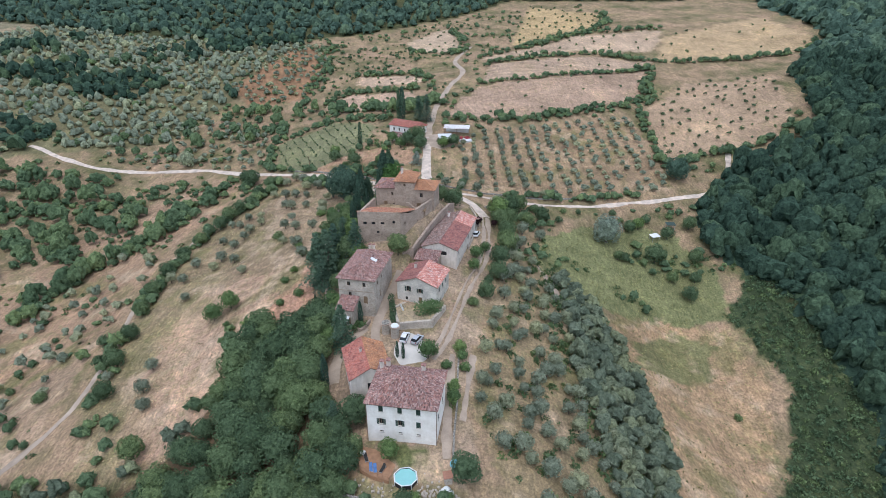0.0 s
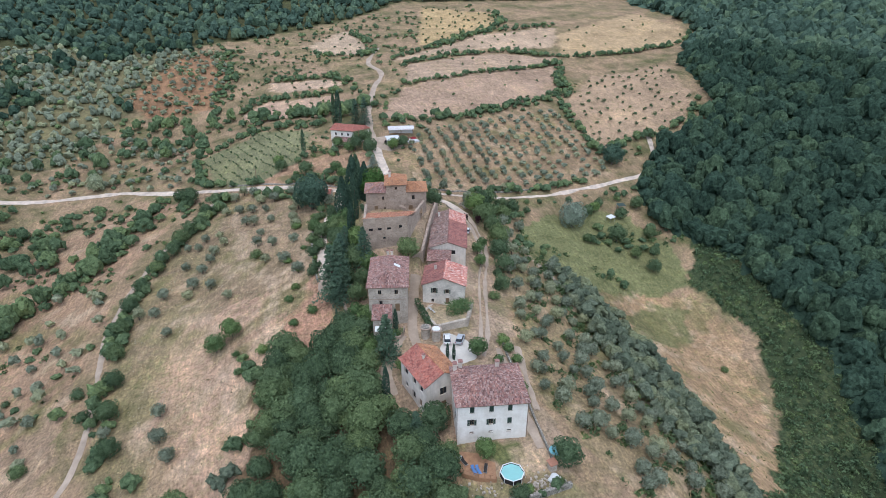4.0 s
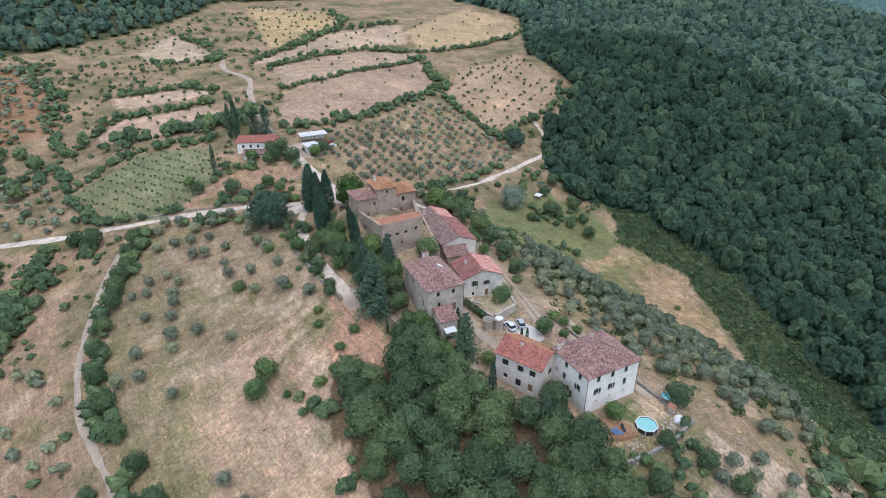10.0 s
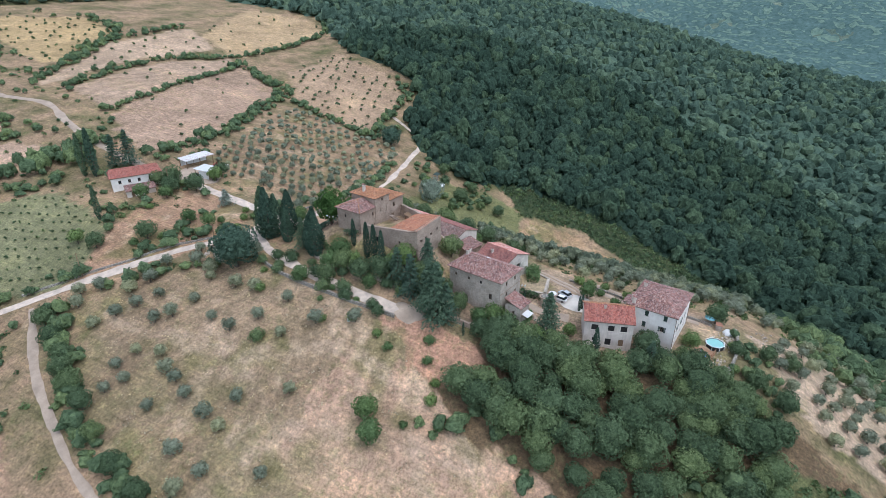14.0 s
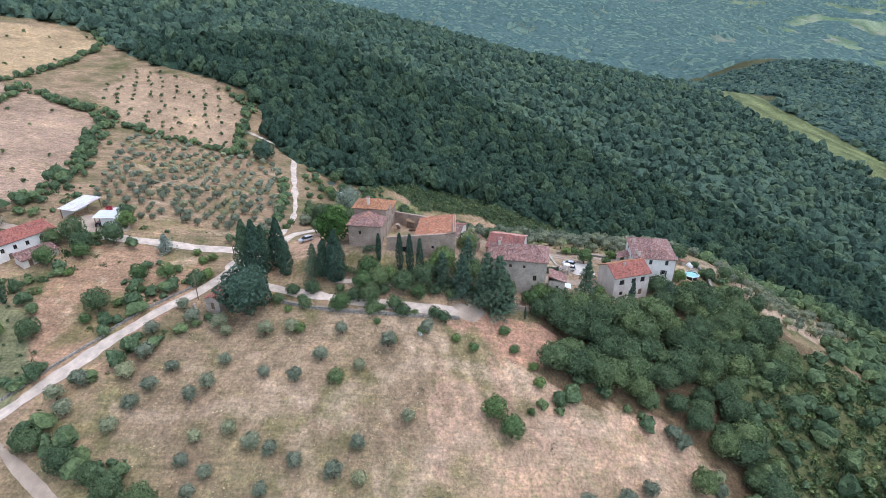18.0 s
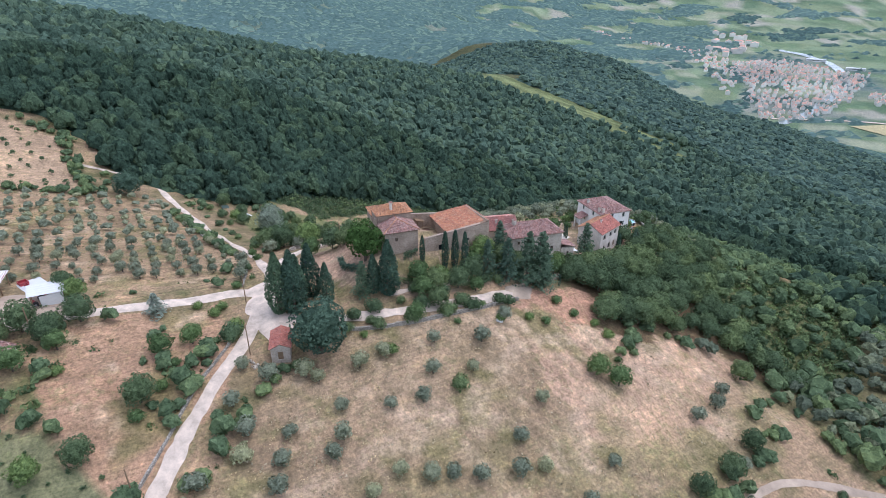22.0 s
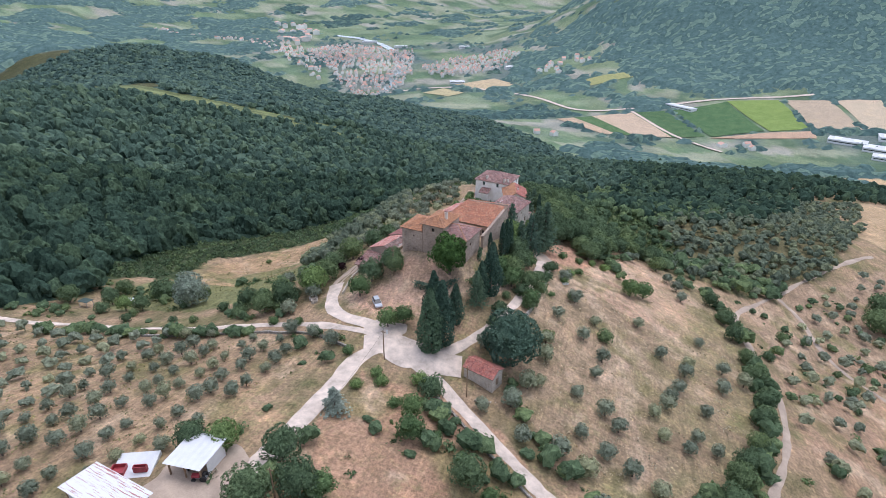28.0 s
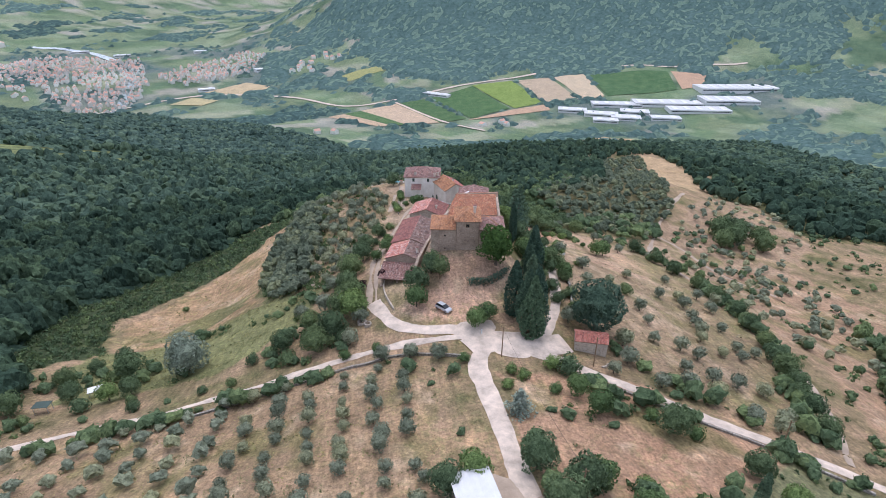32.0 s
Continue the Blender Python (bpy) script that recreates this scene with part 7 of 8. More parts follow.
hedges += [
    ([(22, 328), (69, 336), (121, 346)], 1.3, 2.4),
    ([(30, 367), (90, 375), (130, 361), (207, 352), (228, 364)], 1.8, 1.8),
    ([(24, 383), (87, 424), (152, 424)], 2.5, 1.8),
    ([(97, 240), (101, 288), (110, 300)], 2, 1.6),
    ([(99, 240), (121, 246), (151, 250), (164, 262)], 2.5, 1.5),
    ([(-70, 340), (-55, 350), (-14, 333)], 2, 1.5),
    ([(-56, 381), (-20, 368), (-8, 348)], 2, 1.5),
    ([(-66, 316), (-18, 309), (0, 300)], 2.5, 1.5)]
hedges += [
    ([(-90, 290), (-57, 304), (-30, 288)], 2.5, 1.6),
    ([(-88, 285), (-78, 247), (-58, 233)], 2, 1.6),
    ([(56, 401), (114, 442), (126, 486)], 4, 1.8),
    ([(-26, 424), (10, 405), (14, 440), (4, 480)], 3, 1.8),
    ([(-84, 350), (-80, 404), (-84, 452)], 6, 1.4),
    ([(24, 206), (50, 210), (80, 217)], 1.2, 2.4),
    ([(-38, 204), (-45, 215), (-57, 225)], 1.0, 3.2)]
p = np.vstack([along(l, h, st, 40 + i) for i, (l, h, st) in enumerate(hedges)])
grove("hedgerow", p, (0.6, 1.5), SHRUB_CROWN, L_OAK, "uneven green hedges between fields and tracks", "hedge", 10)
p = np.vstack([along([(-152, 168), (-141, 188), (-124, 203), (-113, 215), (-105, 235)], 5, 2.4, 61), along([(-160, 205), (-150, 225), (-140, 246)], 12, 2.0, 62), scatter([(-230, 190), (-170, 185), (-150, 235), (-165, 270), (-240, 270)], 7, 63, keep=0.8), scatter([(-420, 330), (-230, 310), (-190, 420), (-420, 480)], 17, 68, keep=0.7),
               scatter([(-130, 290), (-90, 292), (-66, 312), (-75, 350), (-130, 350), (-180, 320), (-180, 292)], 8.5, 64, keep=0.6), scatter([(-20, 290), (0, 296), (0, 312), (-30, 306)], 6, 66), along([(-62, 320), (-40, 314), (-26, 300)], 3, 4, 67)])
grove("thicket", p, (0.5, 1.0), BELT_CROWN, L_OAK, "belts of dark green trees between dry plots", "thicket", 11)
p = np.vstack([scatter([(-180, 290), (-95, 262), (-88, 288), (-92, 300), (-140, 350), (-200, 330)], 6.5, 71, keep=0.7), scatter(RED_GROVE, 6.5, 72), scatter([(-170, 110), (-112, 110), (-104, 150), (-104, 195), (-118, 200), (-150, 165)], 7.0, 73, keep=0.75),
               scatter([(-190, 300), (-170, 300), (-150, 360), (-140, 440), (-160, 440)], 8.5, 74, keep=0.75), scatter([(-118, 100), (-145, 52), (-193, 3), (-225, 4), (-205, 75), (-175, 100), (-140, 130)], 7.5, 75, keep=0.7)])
grove("olive_grove", p, (0.6, 1.0), OLIVE_CROWN, L_OLIVE, "scattered olive trees on terraced dry slopes", "olive grove", 12)
p = scatter(SPUR_SLOPE, 4.3, 76, keep=0.92, avoid=(COPSE,))
grove("olive_grove", p, (0.8, 1.2), OLIVE_CROWN, L_OLIVE_DARK, "close-set olive trees with slope shade put into their leaf colour", "olive grove", 13)
p = np.vstack([np.array(rows_in(ORCHARD, 6.5, 6.5, 20, 0.9, 0.8, 5)), np.array(rows_in(BARE_FIELD, 16, 17, 10, 3, 0.7, 6)), np.array(rows_in(UPPER_FIELD, 15, 15, 10, 3, 0.7, 7)), np.array(rows_in(PALE_FIELD, 12, 12, 10, 3, 0.8, 8)),
               np.array(rows_in(YELLOW_FIELD, 16, 16, 10, 3, 0.6, 9)), np.array(rows_in(TERRACE_1, 9, 9, 10, 2, 0.7, 9)), np.array(rows_in(TERRACE_2, 7, 7, 10, 1, 0.8, 9)), np.array(rows_in(TERRACE_3, 8, 8, 10, 1, 0.7, 9)), np.array(rows_in(TOP_FIELD, 9, 9, 10, 2, 0.8, 9)),
               scatter([(-60, 380), (-20, 400), (-30, 425), (-75, 420), (-80, 395)], 7, 78), scatter([(10, 290), (4, 330), (-10, 340), (-15, 312)], 8, 79)])
grove("orchard_trees", p, (0.7, 1.15), SMALL_TREE, L_OAK, "rows of small young fruit and olive trees on bare soil", "orchard", 14, tall=(0.8, 1.1))
p = np.array(rows_in(VINEYARD, 4.2, 3.2, 24, 0.3, 0.9, 10))
grove("vines", p, (0.35, 0.55), SMALL_TREE, L_OAK, "young vines in rows on green grass", "vineyard", 15)

# tufts of dry and green grass on the slopes
p = scatter(WEST_FIELD, 2.0, 81, keep=0.5)
TUFT = bodies(6, lambda r: cards(r, np.column_stack([r.normal(0, 0.35, (7, 2)), r.uniform(0.0, 0.2, 7)]), np.tile([0.0, 0.0, 1.0], (7, 1)), 0.17, 0.8))
grove("grass_tufts", p, (0.7, 1.7), TUFT, L_STRAW, "pale dry grass tufts on the mown slope", "grass", 16, 0.02)
p = np.vstack([scatter(MEADOW, 1.6, 82, keep=0.8), scatter(STRAW_FIELD, 1.9, 83, keep=0.6), scatter(OLIVE_FIELD, 2.4, 84, keep=0.6)])
grove("grass_tufts", p, (0.7, 1.8), TUFT, L_GRASS, "green and yellow grass tufts in the meadows", "grass", 17, 0.02)

# ---- yards, walls and small things of the hamlet ----
strip("path", [(-11.5, 138), (-13.8, 130), (-15.8, 122), (-16.6, 115), (-15.4, 108)], 2.8, M_TRACK, "dusty lane between the village houses", 0.2, 51)
strip("path", [(-19, 117), (-23, 112), (-25, 106), (-24.5, 100)], 2.2, M_TRACK, "worn earth path round the barn", 0.15, 52)
strip("path", [(7.2, 108.5), (5.9, 101), (4.7, 92.8), (4.0, 88)], 1.5, M_TRACK, "grey trodden path beside the hedge", 0.15, 53)
strip("path", [(-27.5, 178), (-28.6, 168), (-29.4, 158), (-29.5, 150)], 1.5, M_GRAVEL, "narrow gravel path by the cypresses", 0.15, 54)
strip("path", [(2.2, 108), (1.6, 98), (0.9, 88), (0.7, 78)], 1.7, M_TRACK, "dry grass path beside the white house", 0.13, 55)
patch("parking", -7.6, 109.0, 4.0, 5.0, 8, M_PAVING, "white gravel parking place", 0.22, 3, "parking")


def low_wall(name, line, height, thick, mat, label, seed=1, sink=0.8):
    """A field wall that follows the ground, with an uneven top, in sections."""
    r = random.Random(seed)
    c = smooth_line(line, 2.4)
    root = thing(name, pose(0, 0, 0), label, "wall")
    for p, q in zip(c, c[1:]):
        d = Vector((q[0] - p[0], q[1] - p[1], 0)).normalized() * 0.03
        n = Vector((d.y, -d.x, 0)).normalized() * thick / 2
        z0, z1, ha, hb = ground(*p), ground(*q), height * r.uniform(0.82, 1.1), height * r.uniform(0.82, 1.1)
        a, b = Vector((p[0], p[1], 0)), Vector((q[0], q[1], 0)) + d
        bm = bmesh.new()
        vs = [bm.verts.new(v) for v in (a - n + Vector((0, 0, z0 - sink)), b - n + Vector((0, 0, z1 - sink)), b + n + Vector((0, 0, z1 - sink)), a + n + Vector((0, 0, z0 - sink)),
                                        a - n * 0.8 + Vector((0, 0, z0 + ha)), b - n * 0.8 + Vector((0, 0, z1 + hb)), b + n * 0.8 + Vector((0, 0, z1 + hb)), a + n * 0.8 + Vector((0, 0, z0 + ha)))]
        for f in ((3, 2, 1, 0), (4, 5, 6, 7), (0, 1, 5, 4), (1, 2, 6, 5), (2, 3, 7, 6), (3, 0, 4, 7)):
            bm.faces.new([vs[i] for i in f])
        part("wall_section", bm, mat, root)
    return root


low_wall("stone_wall", [(-33, 193.5), (-37, 180), (-38.3, 168), (-38.6, 156), (-37.8, 146)], 0.9, 0.6, M_DRYWALL, "low dry stone wall along the lane", 1, 1.6)
low_wall("stone_wall", [(-25, 214), (-31, 218.4), (-37, 223.2), (-42, 226.4), (-56, 235.4), (-70, 245)], 0.55, 0.5, M_DRYWALL, "low dry stone wall beside the gravel road", 2)
low_wall("stone_wall", [(-32.5, 141), (-31.5, 131), (-30, 121), (-26, 115)], 1.4, 0.7, M_STONE, "stone retaining wall under the garden", 3, 3.0)
low_wall("stone_wall", [(4.2, 113), (3.4, 103), (3.0, 93), (2.2, 84), (1.8, 75)], 0.7, 0.45, M_DRYWALL, "low stone wall edging the path", 4, 1.5)
low_wall("stone_wall", [(-4, 207.5), (10, 204), (30, 206), (52, 211)], 0.6, 0.5, M_DRYWALL, "low stone bank under the olive field", 5)
low_wall("stone_wall", [(-18, 71.5), (-12, 69.6), (-4, 68.6), (3, 69.5)], 1.2, 0.8, M_DRYWALL, "rough stone wall under the pool terrace", 6, 2.5)
low_wall("stone_wall", [(9.5, 186), (11.5, 176), (10.5, 166), (7.6, 154)], 0.8, 0.4, M_STONE_PALE, "pale stone wall along the drive", 7, 1.2)
low_wall("garden_wall", [(-24.5, 118.5), (-20.2, 115.8), (-18.3, 119)], 1.2, 0.4, M_STONE, "stone garden wall below the stone house", 8, 2)

# garden terrace before the red-roofed house
gt = [(-11.2, 115.6), (-2.6, 117.0), (0.8, 124.2), (-9.8, 126.6), (-13.0, 123.5)]
bm = bmesh.new()
bm.faces.new([bm.verts.new((x, y, 2.95)) for x, y in gt])
bmesh.ops.triangulate(bm, faces=bm.faces)
gm = mesh_bm("garden_terrace", bm, M_LAND)
at_ = gm.attributes.new("cover", "FLOAT_COLOR", "POINT")
at_.data.foreach_set("color", np.tile(np.array([0.36, 0.28, 0.19, 1], np.float32), len(gm.vertices)))
tagged(new("garden_terrace", gm), "dry garden terrace before the red-roofed house", "terrace", kind="structure")
gw = thing("terrace_wall", pose(0, 0, 0), "stone terrace wall over the parking place", "wall")
for p, q in zip(gt[:3] + gt[4:], gt[1:3] + gt[2:3] + gt[:1]):
    if p != q:
        flat_wall(gw, Vector(p), Vector(q), -2, 3.3, 3.3, M_STONE_PALE)
flat_wall(gw, Vector(gt[3]), Vector(gt[4]), -2, 3.2, 3.2, M_STONE_PALE)


def hedge(name, line, width, height, material, label, seed, lift=None):
    """A clipped mass of leaves along a line."""
    r = np.random.RandomState(seed)
    c = smooth_line(line, 0.35)
    n = int(len(c) * width * height * 14)
    k = r.randint(0, len(c), n)
    off = r.uniform(-1, 1, (n, 2)) * width / 2
    up = r.uniform(0, 1, n)
    side = r.uniform(0, 1, n) < 0.55
    up = np.where(side, up, r.uniform(0.9, 1.05, n)) * height
    a = r.uniform(0, math.tau, n)
    off = np.where(side[:, None], np.stack([np.cos(a), np.sin(a)], 1) * width / 2 * r.uniform(0.85, 1.05, (n, 1)), off)
    x, y = c[k, 0] + off[:, 0], c[k, 1] + off[:, 1]
    z = (heights(c[k, 0], c[k, 1]) if lift is None else lift) + up
    d = np.column_stack([np.where(side, np.cos(a), 0), np.where(side, np.sin(a), 0), np.where(side, 0.4, 1.0)])
    v = cards(r, np.column_stack([x, y, z]), d, 0.24, 0.5)
    root = thing(name, pose(0, 0, 0), label, "hedge")
    h = new("leaves", crown_mesh("leaves", v, material, 0.4))
    h.parent = root
    return root


hedge("ivy_arbour", [(-5.6, 120.8), (-3.0, 121.8), (-1.6, 122.4)], 3.6, 2.4, L_BRIGHT, "dense green ivy-covered arbour on the terrace", 1, 2.9)
hedge("hedge", [(-13.6, 126.5), (-12.6, 121), (-12.4, 117.2)], 1.5, 1.6, L_OAK, "clipped green hedge by the lane", 2)
hedge("hedge", [(2.6, 97.5), (2.0, 91.5)], 1.6, 2.2, L_BRIGHT, "tall fresh green hedge beside the white house", 3)
hedge("hedge", [(-29.8, 150), (-29.2, 144), (-27.5, 138)], 1.6, 2.0, L_OAK, "clipped dark green garden hedge", 4)
hedge("vine_trellis", [(-27, 118), (-23.6, 116.6), (-20, 117.5)], 2.4, 1.8, L_BRIGHT, "green vine trellis below the stone house", 5)
hedge("hedge", [(-22, 180), (-25, 176), (-27.3, 170)], 1.2, 1.4, L_OAK, "low green hedge along the castle lawn", 6)
hedge("hedge", [(-9.5, 183.2), (-14.5, 183.6), (-19.6, 181.2)], 1.4, 1.5, L_CEDAR, "dark clipped hedge below the castle yard", 8)
hedge("ivy", [(-21.6, 167.0), (-22.2, 170.5)], 0.9, 4.2, L_CEDAR, "dark ivy climbing a stone wall", 7, 11.0)

for x, y, h in ((-13.9, 115.0, 3.0), (-11.6, 113.6, 3.2)):
    z = ground(x, y)
    g = thing("gate_turret", pose(x, y, z - 0.4), "round stone gate turret with a flat pale top", "turret", "gate turrets")
    part("drum", cylinder(1.05, 1.0, 0, h, 22), M_STONE_PALE, g)
    part("rim", cylinder(1.35, 1.35, h, h + 0.22, 26), M_STONE, g, "overhanging stone rim")
    part("planter", cylinder(1.0, 0.9, h + 0.22, h + 0.42, 22), M_PLASTIC_WHITE if x > -13 else M_DRYWALL, g, "shallow round planter")


def car(at, paint, label, length=4.1, height=1.5, hatch=True):
    """A small car: shaped body, glass house, wheels with rims, lamps."""
    c = thing("car", at, label, "car")
    w, L = 1.72, length
    # side outline of the lower body, then of the cabin, swept across the width
    body = [(-L / 2, 0.35), (-L / 2 + 0.05, 0.75), (-L / 2 + 0.15, 0.92), (L * 0.16, 0.95), (L / 2 - 0.25, 0.82), (L / 2 - 0.03, 0.62), (L / 2, 0.32)]
    cabin = [(-L / 2 + 0.12, 0.92), (-L / 2 + 0.45, height - 0.06), (-L * 0.1, height), (L * 0.06, height - 0.05), (L * 0.28, 0.93)]

    def sweep(outline, half, top_in, material, name, label=""):
        bm = bmesh.new()
        rows = []
        for s in (-1, 1):
            rows.append([bm.verts.new((x, s * (half - top_in * max(0, (z - 0.92)) ), z)) for x, z in outline])
        for i in range(len(outline) - 1):
            bm.faces.new((rows[0][i], rows[0][i + 1], rows[1][i + 1], rows[1][i]))
        bm.faces.new(rows[0][::-1]), bm.faces.new(rows[1])
        bm.faces.new((rows[0][0], rows[1][0], rows[1][-1], rows[0][-1]))
        bmesh.ops.recalc_face_normals(bm, faces=bm.faces)
        bmesh.ops.bevel(bm, geom=list(bm.edges), offset=0.05, segments=2, affect="EDGES")
        return part(name, bm, material, c, label)

    sweep(body, w / 2, 0, paint, "body")
    sweep(cabin, w / 2 - 0.06, 0.35, M_GLASS_DARK, "windows", "dark car windows")
    rb = bmesh.new()
    box(rb, -L / 2 + 0.55, L * 0.05, -w / 2 + 0.26, w / 2 - 0.26, height - 0.03, height + 0.03, bevel=0.025)
    part("roof", rb, paint, c)
    for s in (-1, 1):
        for x in (-L * 0.31, L * 0.31):
            t = part("wheel", cylinder(0.31, 0.31, -0.1, 0.1, 18, pose(x, s * (w / 2 - 0.08), 0.31, 90)), M_TYRE, c)
            part("rim", cylinder(0.19, 0.17, -0.012, 0.012, 14, pose(x, s * (w / 2 + 0.025), 0.31, 90)), M_RIM, t)
        part("headlight", boxed(L / 2 - 0.2, L / 2 - 0.05, s * 0.62 - 0.14, s * 0.62 + 0.14, 0.62, 0.76, bevel=0.03), M_METAL, c)
        part("tail_light", boxed(-L / 2 + 0.0, -L / 2 + 0.1, s * 0.68 - 0.1, s * 0.68 + 0.1, 0.6, 0.85, bevel=0.02), M_RED_PAINT, c)
        part("mirror", boxed(L * 0.17, L * 0.22, s * (w / 2 + 0.02) - 0.07, s * (w / 2 + 0.02) + 0.07, 0.93, 1.06, bevel=0.02), paint, c)
    return c


car(pose(-9.2, 112.3, ground(-9.2, 112.3) + 0.24, 0, 0, 78), M_CAR_WHITE, "white hatchback parked on pale gravel")
car(pose(-6.2, 111.6, ground(-6.2, 111.6) + 0.24, 0, 0, 62), M_CAR_SILVER, "silver hatchback parked on pale gravel", 3.9)
car(pose(-2.2, 190.2, ground(-2.2, 190.2) + 0.24, 0, 0, 128), M_CAR_SILVER, "silver estate car parked under trees", 4.3)
car(pose(10.6, 163.2, ground(10.6, 163.2) + 0.24, 0, 0, 72), M_CAR_WHITE, "white car parked beside the row houses", 3.7)

# pool, deck and what stands on it
PZ = ground(-6.8, 73.8) - 0.1
pool = thing("swimming_pool", pose(-6.8, 73.8, PZ, 0, 0, 8), "octagonal above-ground pool with turquoise water", "pool")
pool.scale = (0.84, 0.84, 0.9)
part("water", cylinder(2.45, 2.45, 1.05, 1.1, 8, pose(0, 0, 0, 0, 0, 22.5)), M_POOL, pool, "still turquoise water")
part("pool_wall", cylinder(2.6, 2.6, 0, 1.25, 8, pose(0, 0, 0, 0, 0, 22.5), caps=False), M_DARK, pool, "dark sheet pool wall")
for k in range(8):
    a = radians(45 * k + 22.5)
    part("pool_post", boxed(-0.07, 0.07, -0.07, 0.07, 0, 1.32, bevel=0.02), M_PLASTIC_WHITE, pool).matrix_basis = pose(2.66 * math.cos(a), 2.66 * math.sin(a), 0, 0, 0, 45 * k + 22.5)
    b = radians(45 * k)
    part("rim", boxed(-0.12, 0.12, -0.98, 0.98, 1.25, 1.31, bevel=0.02), M_PLASTIC_WHITE, pool).matrix_basis = pose(2.42 * math.cos(b), 2.42 * math.sin(b), 0, 0, 0, 45 * k)
lad = thing("pool_ladder", pose(-4.9, 74.4, PZ, 0, 0, 35), "white plastic ladder on the pool deck", "ladder")
for s in (-0.25, 0.25):
    part("rail", boxed(-0.03, 0.03, s - 0.03, s + 0.03, 0, 1.8, bevel=0.01), M_PLASTIC_WHITE, lad)
for k in range(4):
    part("rung", boxed(-0.05, 0.05, -0.25, 0.25, 0.3 + 0.3 * k, 0.34 + 0.3 * k), M_PLASTIC_WHITE, lad)
deck_line = [(-15.6, 81.8), (-16.3, 79.0), (-15.4, 76.2), (-13.0, 74.6), (-9.9, 73.5), (-9.3, 75.6), (-8.8, 77.6), (-11.3, 80.2), (-13.6, 81.2)]
DZ = ground(-13, 77.5) + 0.55
dk = thing("wooden_deck", pose(0, 0, DZ), "curved orange-brown wooden deck with a railing", "deck")
for k in range(46):
    y = 73.5 + 0.18 * k
    xs = np.arange(-16.6, -8.3, 0.05)
    m = inside(xs, np.full(len(xs), y + 0.09), deck_line)
    if m.any():
        part("plank", boxed(xs[m].min(), xs[m].max(), y, y + 0.165, -0.05, 0.0), M_DECK, dk)
for p, q in zip(deck_line[:5], deck_line[1:5]):
    d = Vector((q[0] - p[0], q[1] - p[1], 0))
    turn = math.degrees(math.atan2(d.y, d.x))
    part("fascia", boxed(0, d.length, -0.06, 0.0, -0.9, 0.02), M_DECK, dk).matrix_basis = pose(p[0], p[1], 0, 0, 0, turn)
    part("rail", boxed(0, d.length, -0.06, 0.04, 0.85, 0.93, bevel=0.01), M_DECK, dk).matrix_basis = pose(p[0], p[1], 0, 0, 0, turn)
    for k in range(int(d.length / 1.0) + 1):
        part("post", boxed(-0.045, 0.045, -0.045, 0.045, -0.9, 0.9), M_DECK, dk).matrix_basis = pose(p[0] + d.x * k / max(1, int(d.length)), p[1] + d.y * k / max(1, int(d.length)), 0, 0, 0, turn)


def lounger(x, y, turn, mat, label):
    g = thing("sun_lounger", pose(x, y, DZ, 0, 0, turn), label, "sun lounger", "sun loungers on the deck")
    part("frame", boxed(-0.33, 0.33, -0.95, 0.95, 0.24, 0.3, bevel=0.01), M_METAL, g)
    part("seat", boxed(-0.3, 0.3, -0.9, 0.3, 0.305, 0.36, bevel=0.02), mat, g)
    part("backrest", boxed(-0.3, 0.3, 0.0, 0.75, 0, 0.05, bevel=0.02), mat, g).matrix_basis = pose(0, 0.3, 0.34, 38)
    for sx in (-0.28, 0.28):
        for sy in (-0.8, 0.8):
            part("leg", boxed(sx - 0.025, sx + 0.025, sy - 0.025, sy + 0.025, 0, 0.24), M_METAL, g)


lounger(-13.4, 76.2, 10, M_BLUE, "blue fabric sun lounger on the deck"), lounger(-12.6, 76.0, 10, M_BLUE, "blue fabric sun lounger on the deck")
lounger(-11.2, 76.0, -25, M_DARK, "dark sun lounger on the deck"), lounger(-14.6, 78.6, 20, M_DARK, "dark folded sun lounger on the deck")
tb = thing("garden_table", pose(-15.3, 79.6, DZ), "round white garden table", "table")
part("tabletop", cylinder(0.55, 0.55, 0.7, 0.74, 20), M_PLASTIC_WHITE, tb)
part("leg", cylinder(0.05, 0.25, 0, 0.7, 10), M_PLASTIC_WHITE, tb)
um = thing("parasol", pose(2.6, 75.6, ground(2.6, 75.6)), "turquoise garden parasol under a tree", "parasol")
part("pole", cylinder(0.03, 0.03, 0, 2.4, 8), M_METAL, um)
part("canopy", cylinder(1.4, 0.05, 2.0, 2.5, 10), plain("turquoise_cloth", (0.22, 0.5, 0.56), 0.8), um)
tk = thing("covered_pile", pose(0.6, 71.2, ground(0.6, 71.2) - 0.2), "pale tarpaulin-covered heap of stones", "heap")
bm = bmesh.new()
bmesh.ops.create_icosphere(bm, subdivisions=3, radius=1.2)
for v in bm.verts:
    v.co.x *= 1.1 + 0.12 * math.sin(5 * v.co.z + 3 * v.co.y)
    v.co.z = max(-0.2, v.co.z * 1.1 + 0.15 * math.sin(4 * v.co.x + 2 * v.co.y))
part("tarpaulin", bm, M_PLASTIC_WHITE, tk)
sd = thing("tool_shed", pose(0.9, 73.4, ground(0.9, 73.4) - 0.2, 0, 0, 12), "small shed with a rust-red roof", "shed")
part("body", boxed(-0.7, 0.7, -0.6, 0.6, 0, 1.8, bevel=0.02), M_STONE_PALE, sd)
part("roof", slab([(-0.9, -0.8, 1.85), (0.9, -0.8, 1.85), (0.9, 0.8, 2.1), (-0.9, 0.8, 2.1)], 0.08), M_TERRACOTTA, sd)
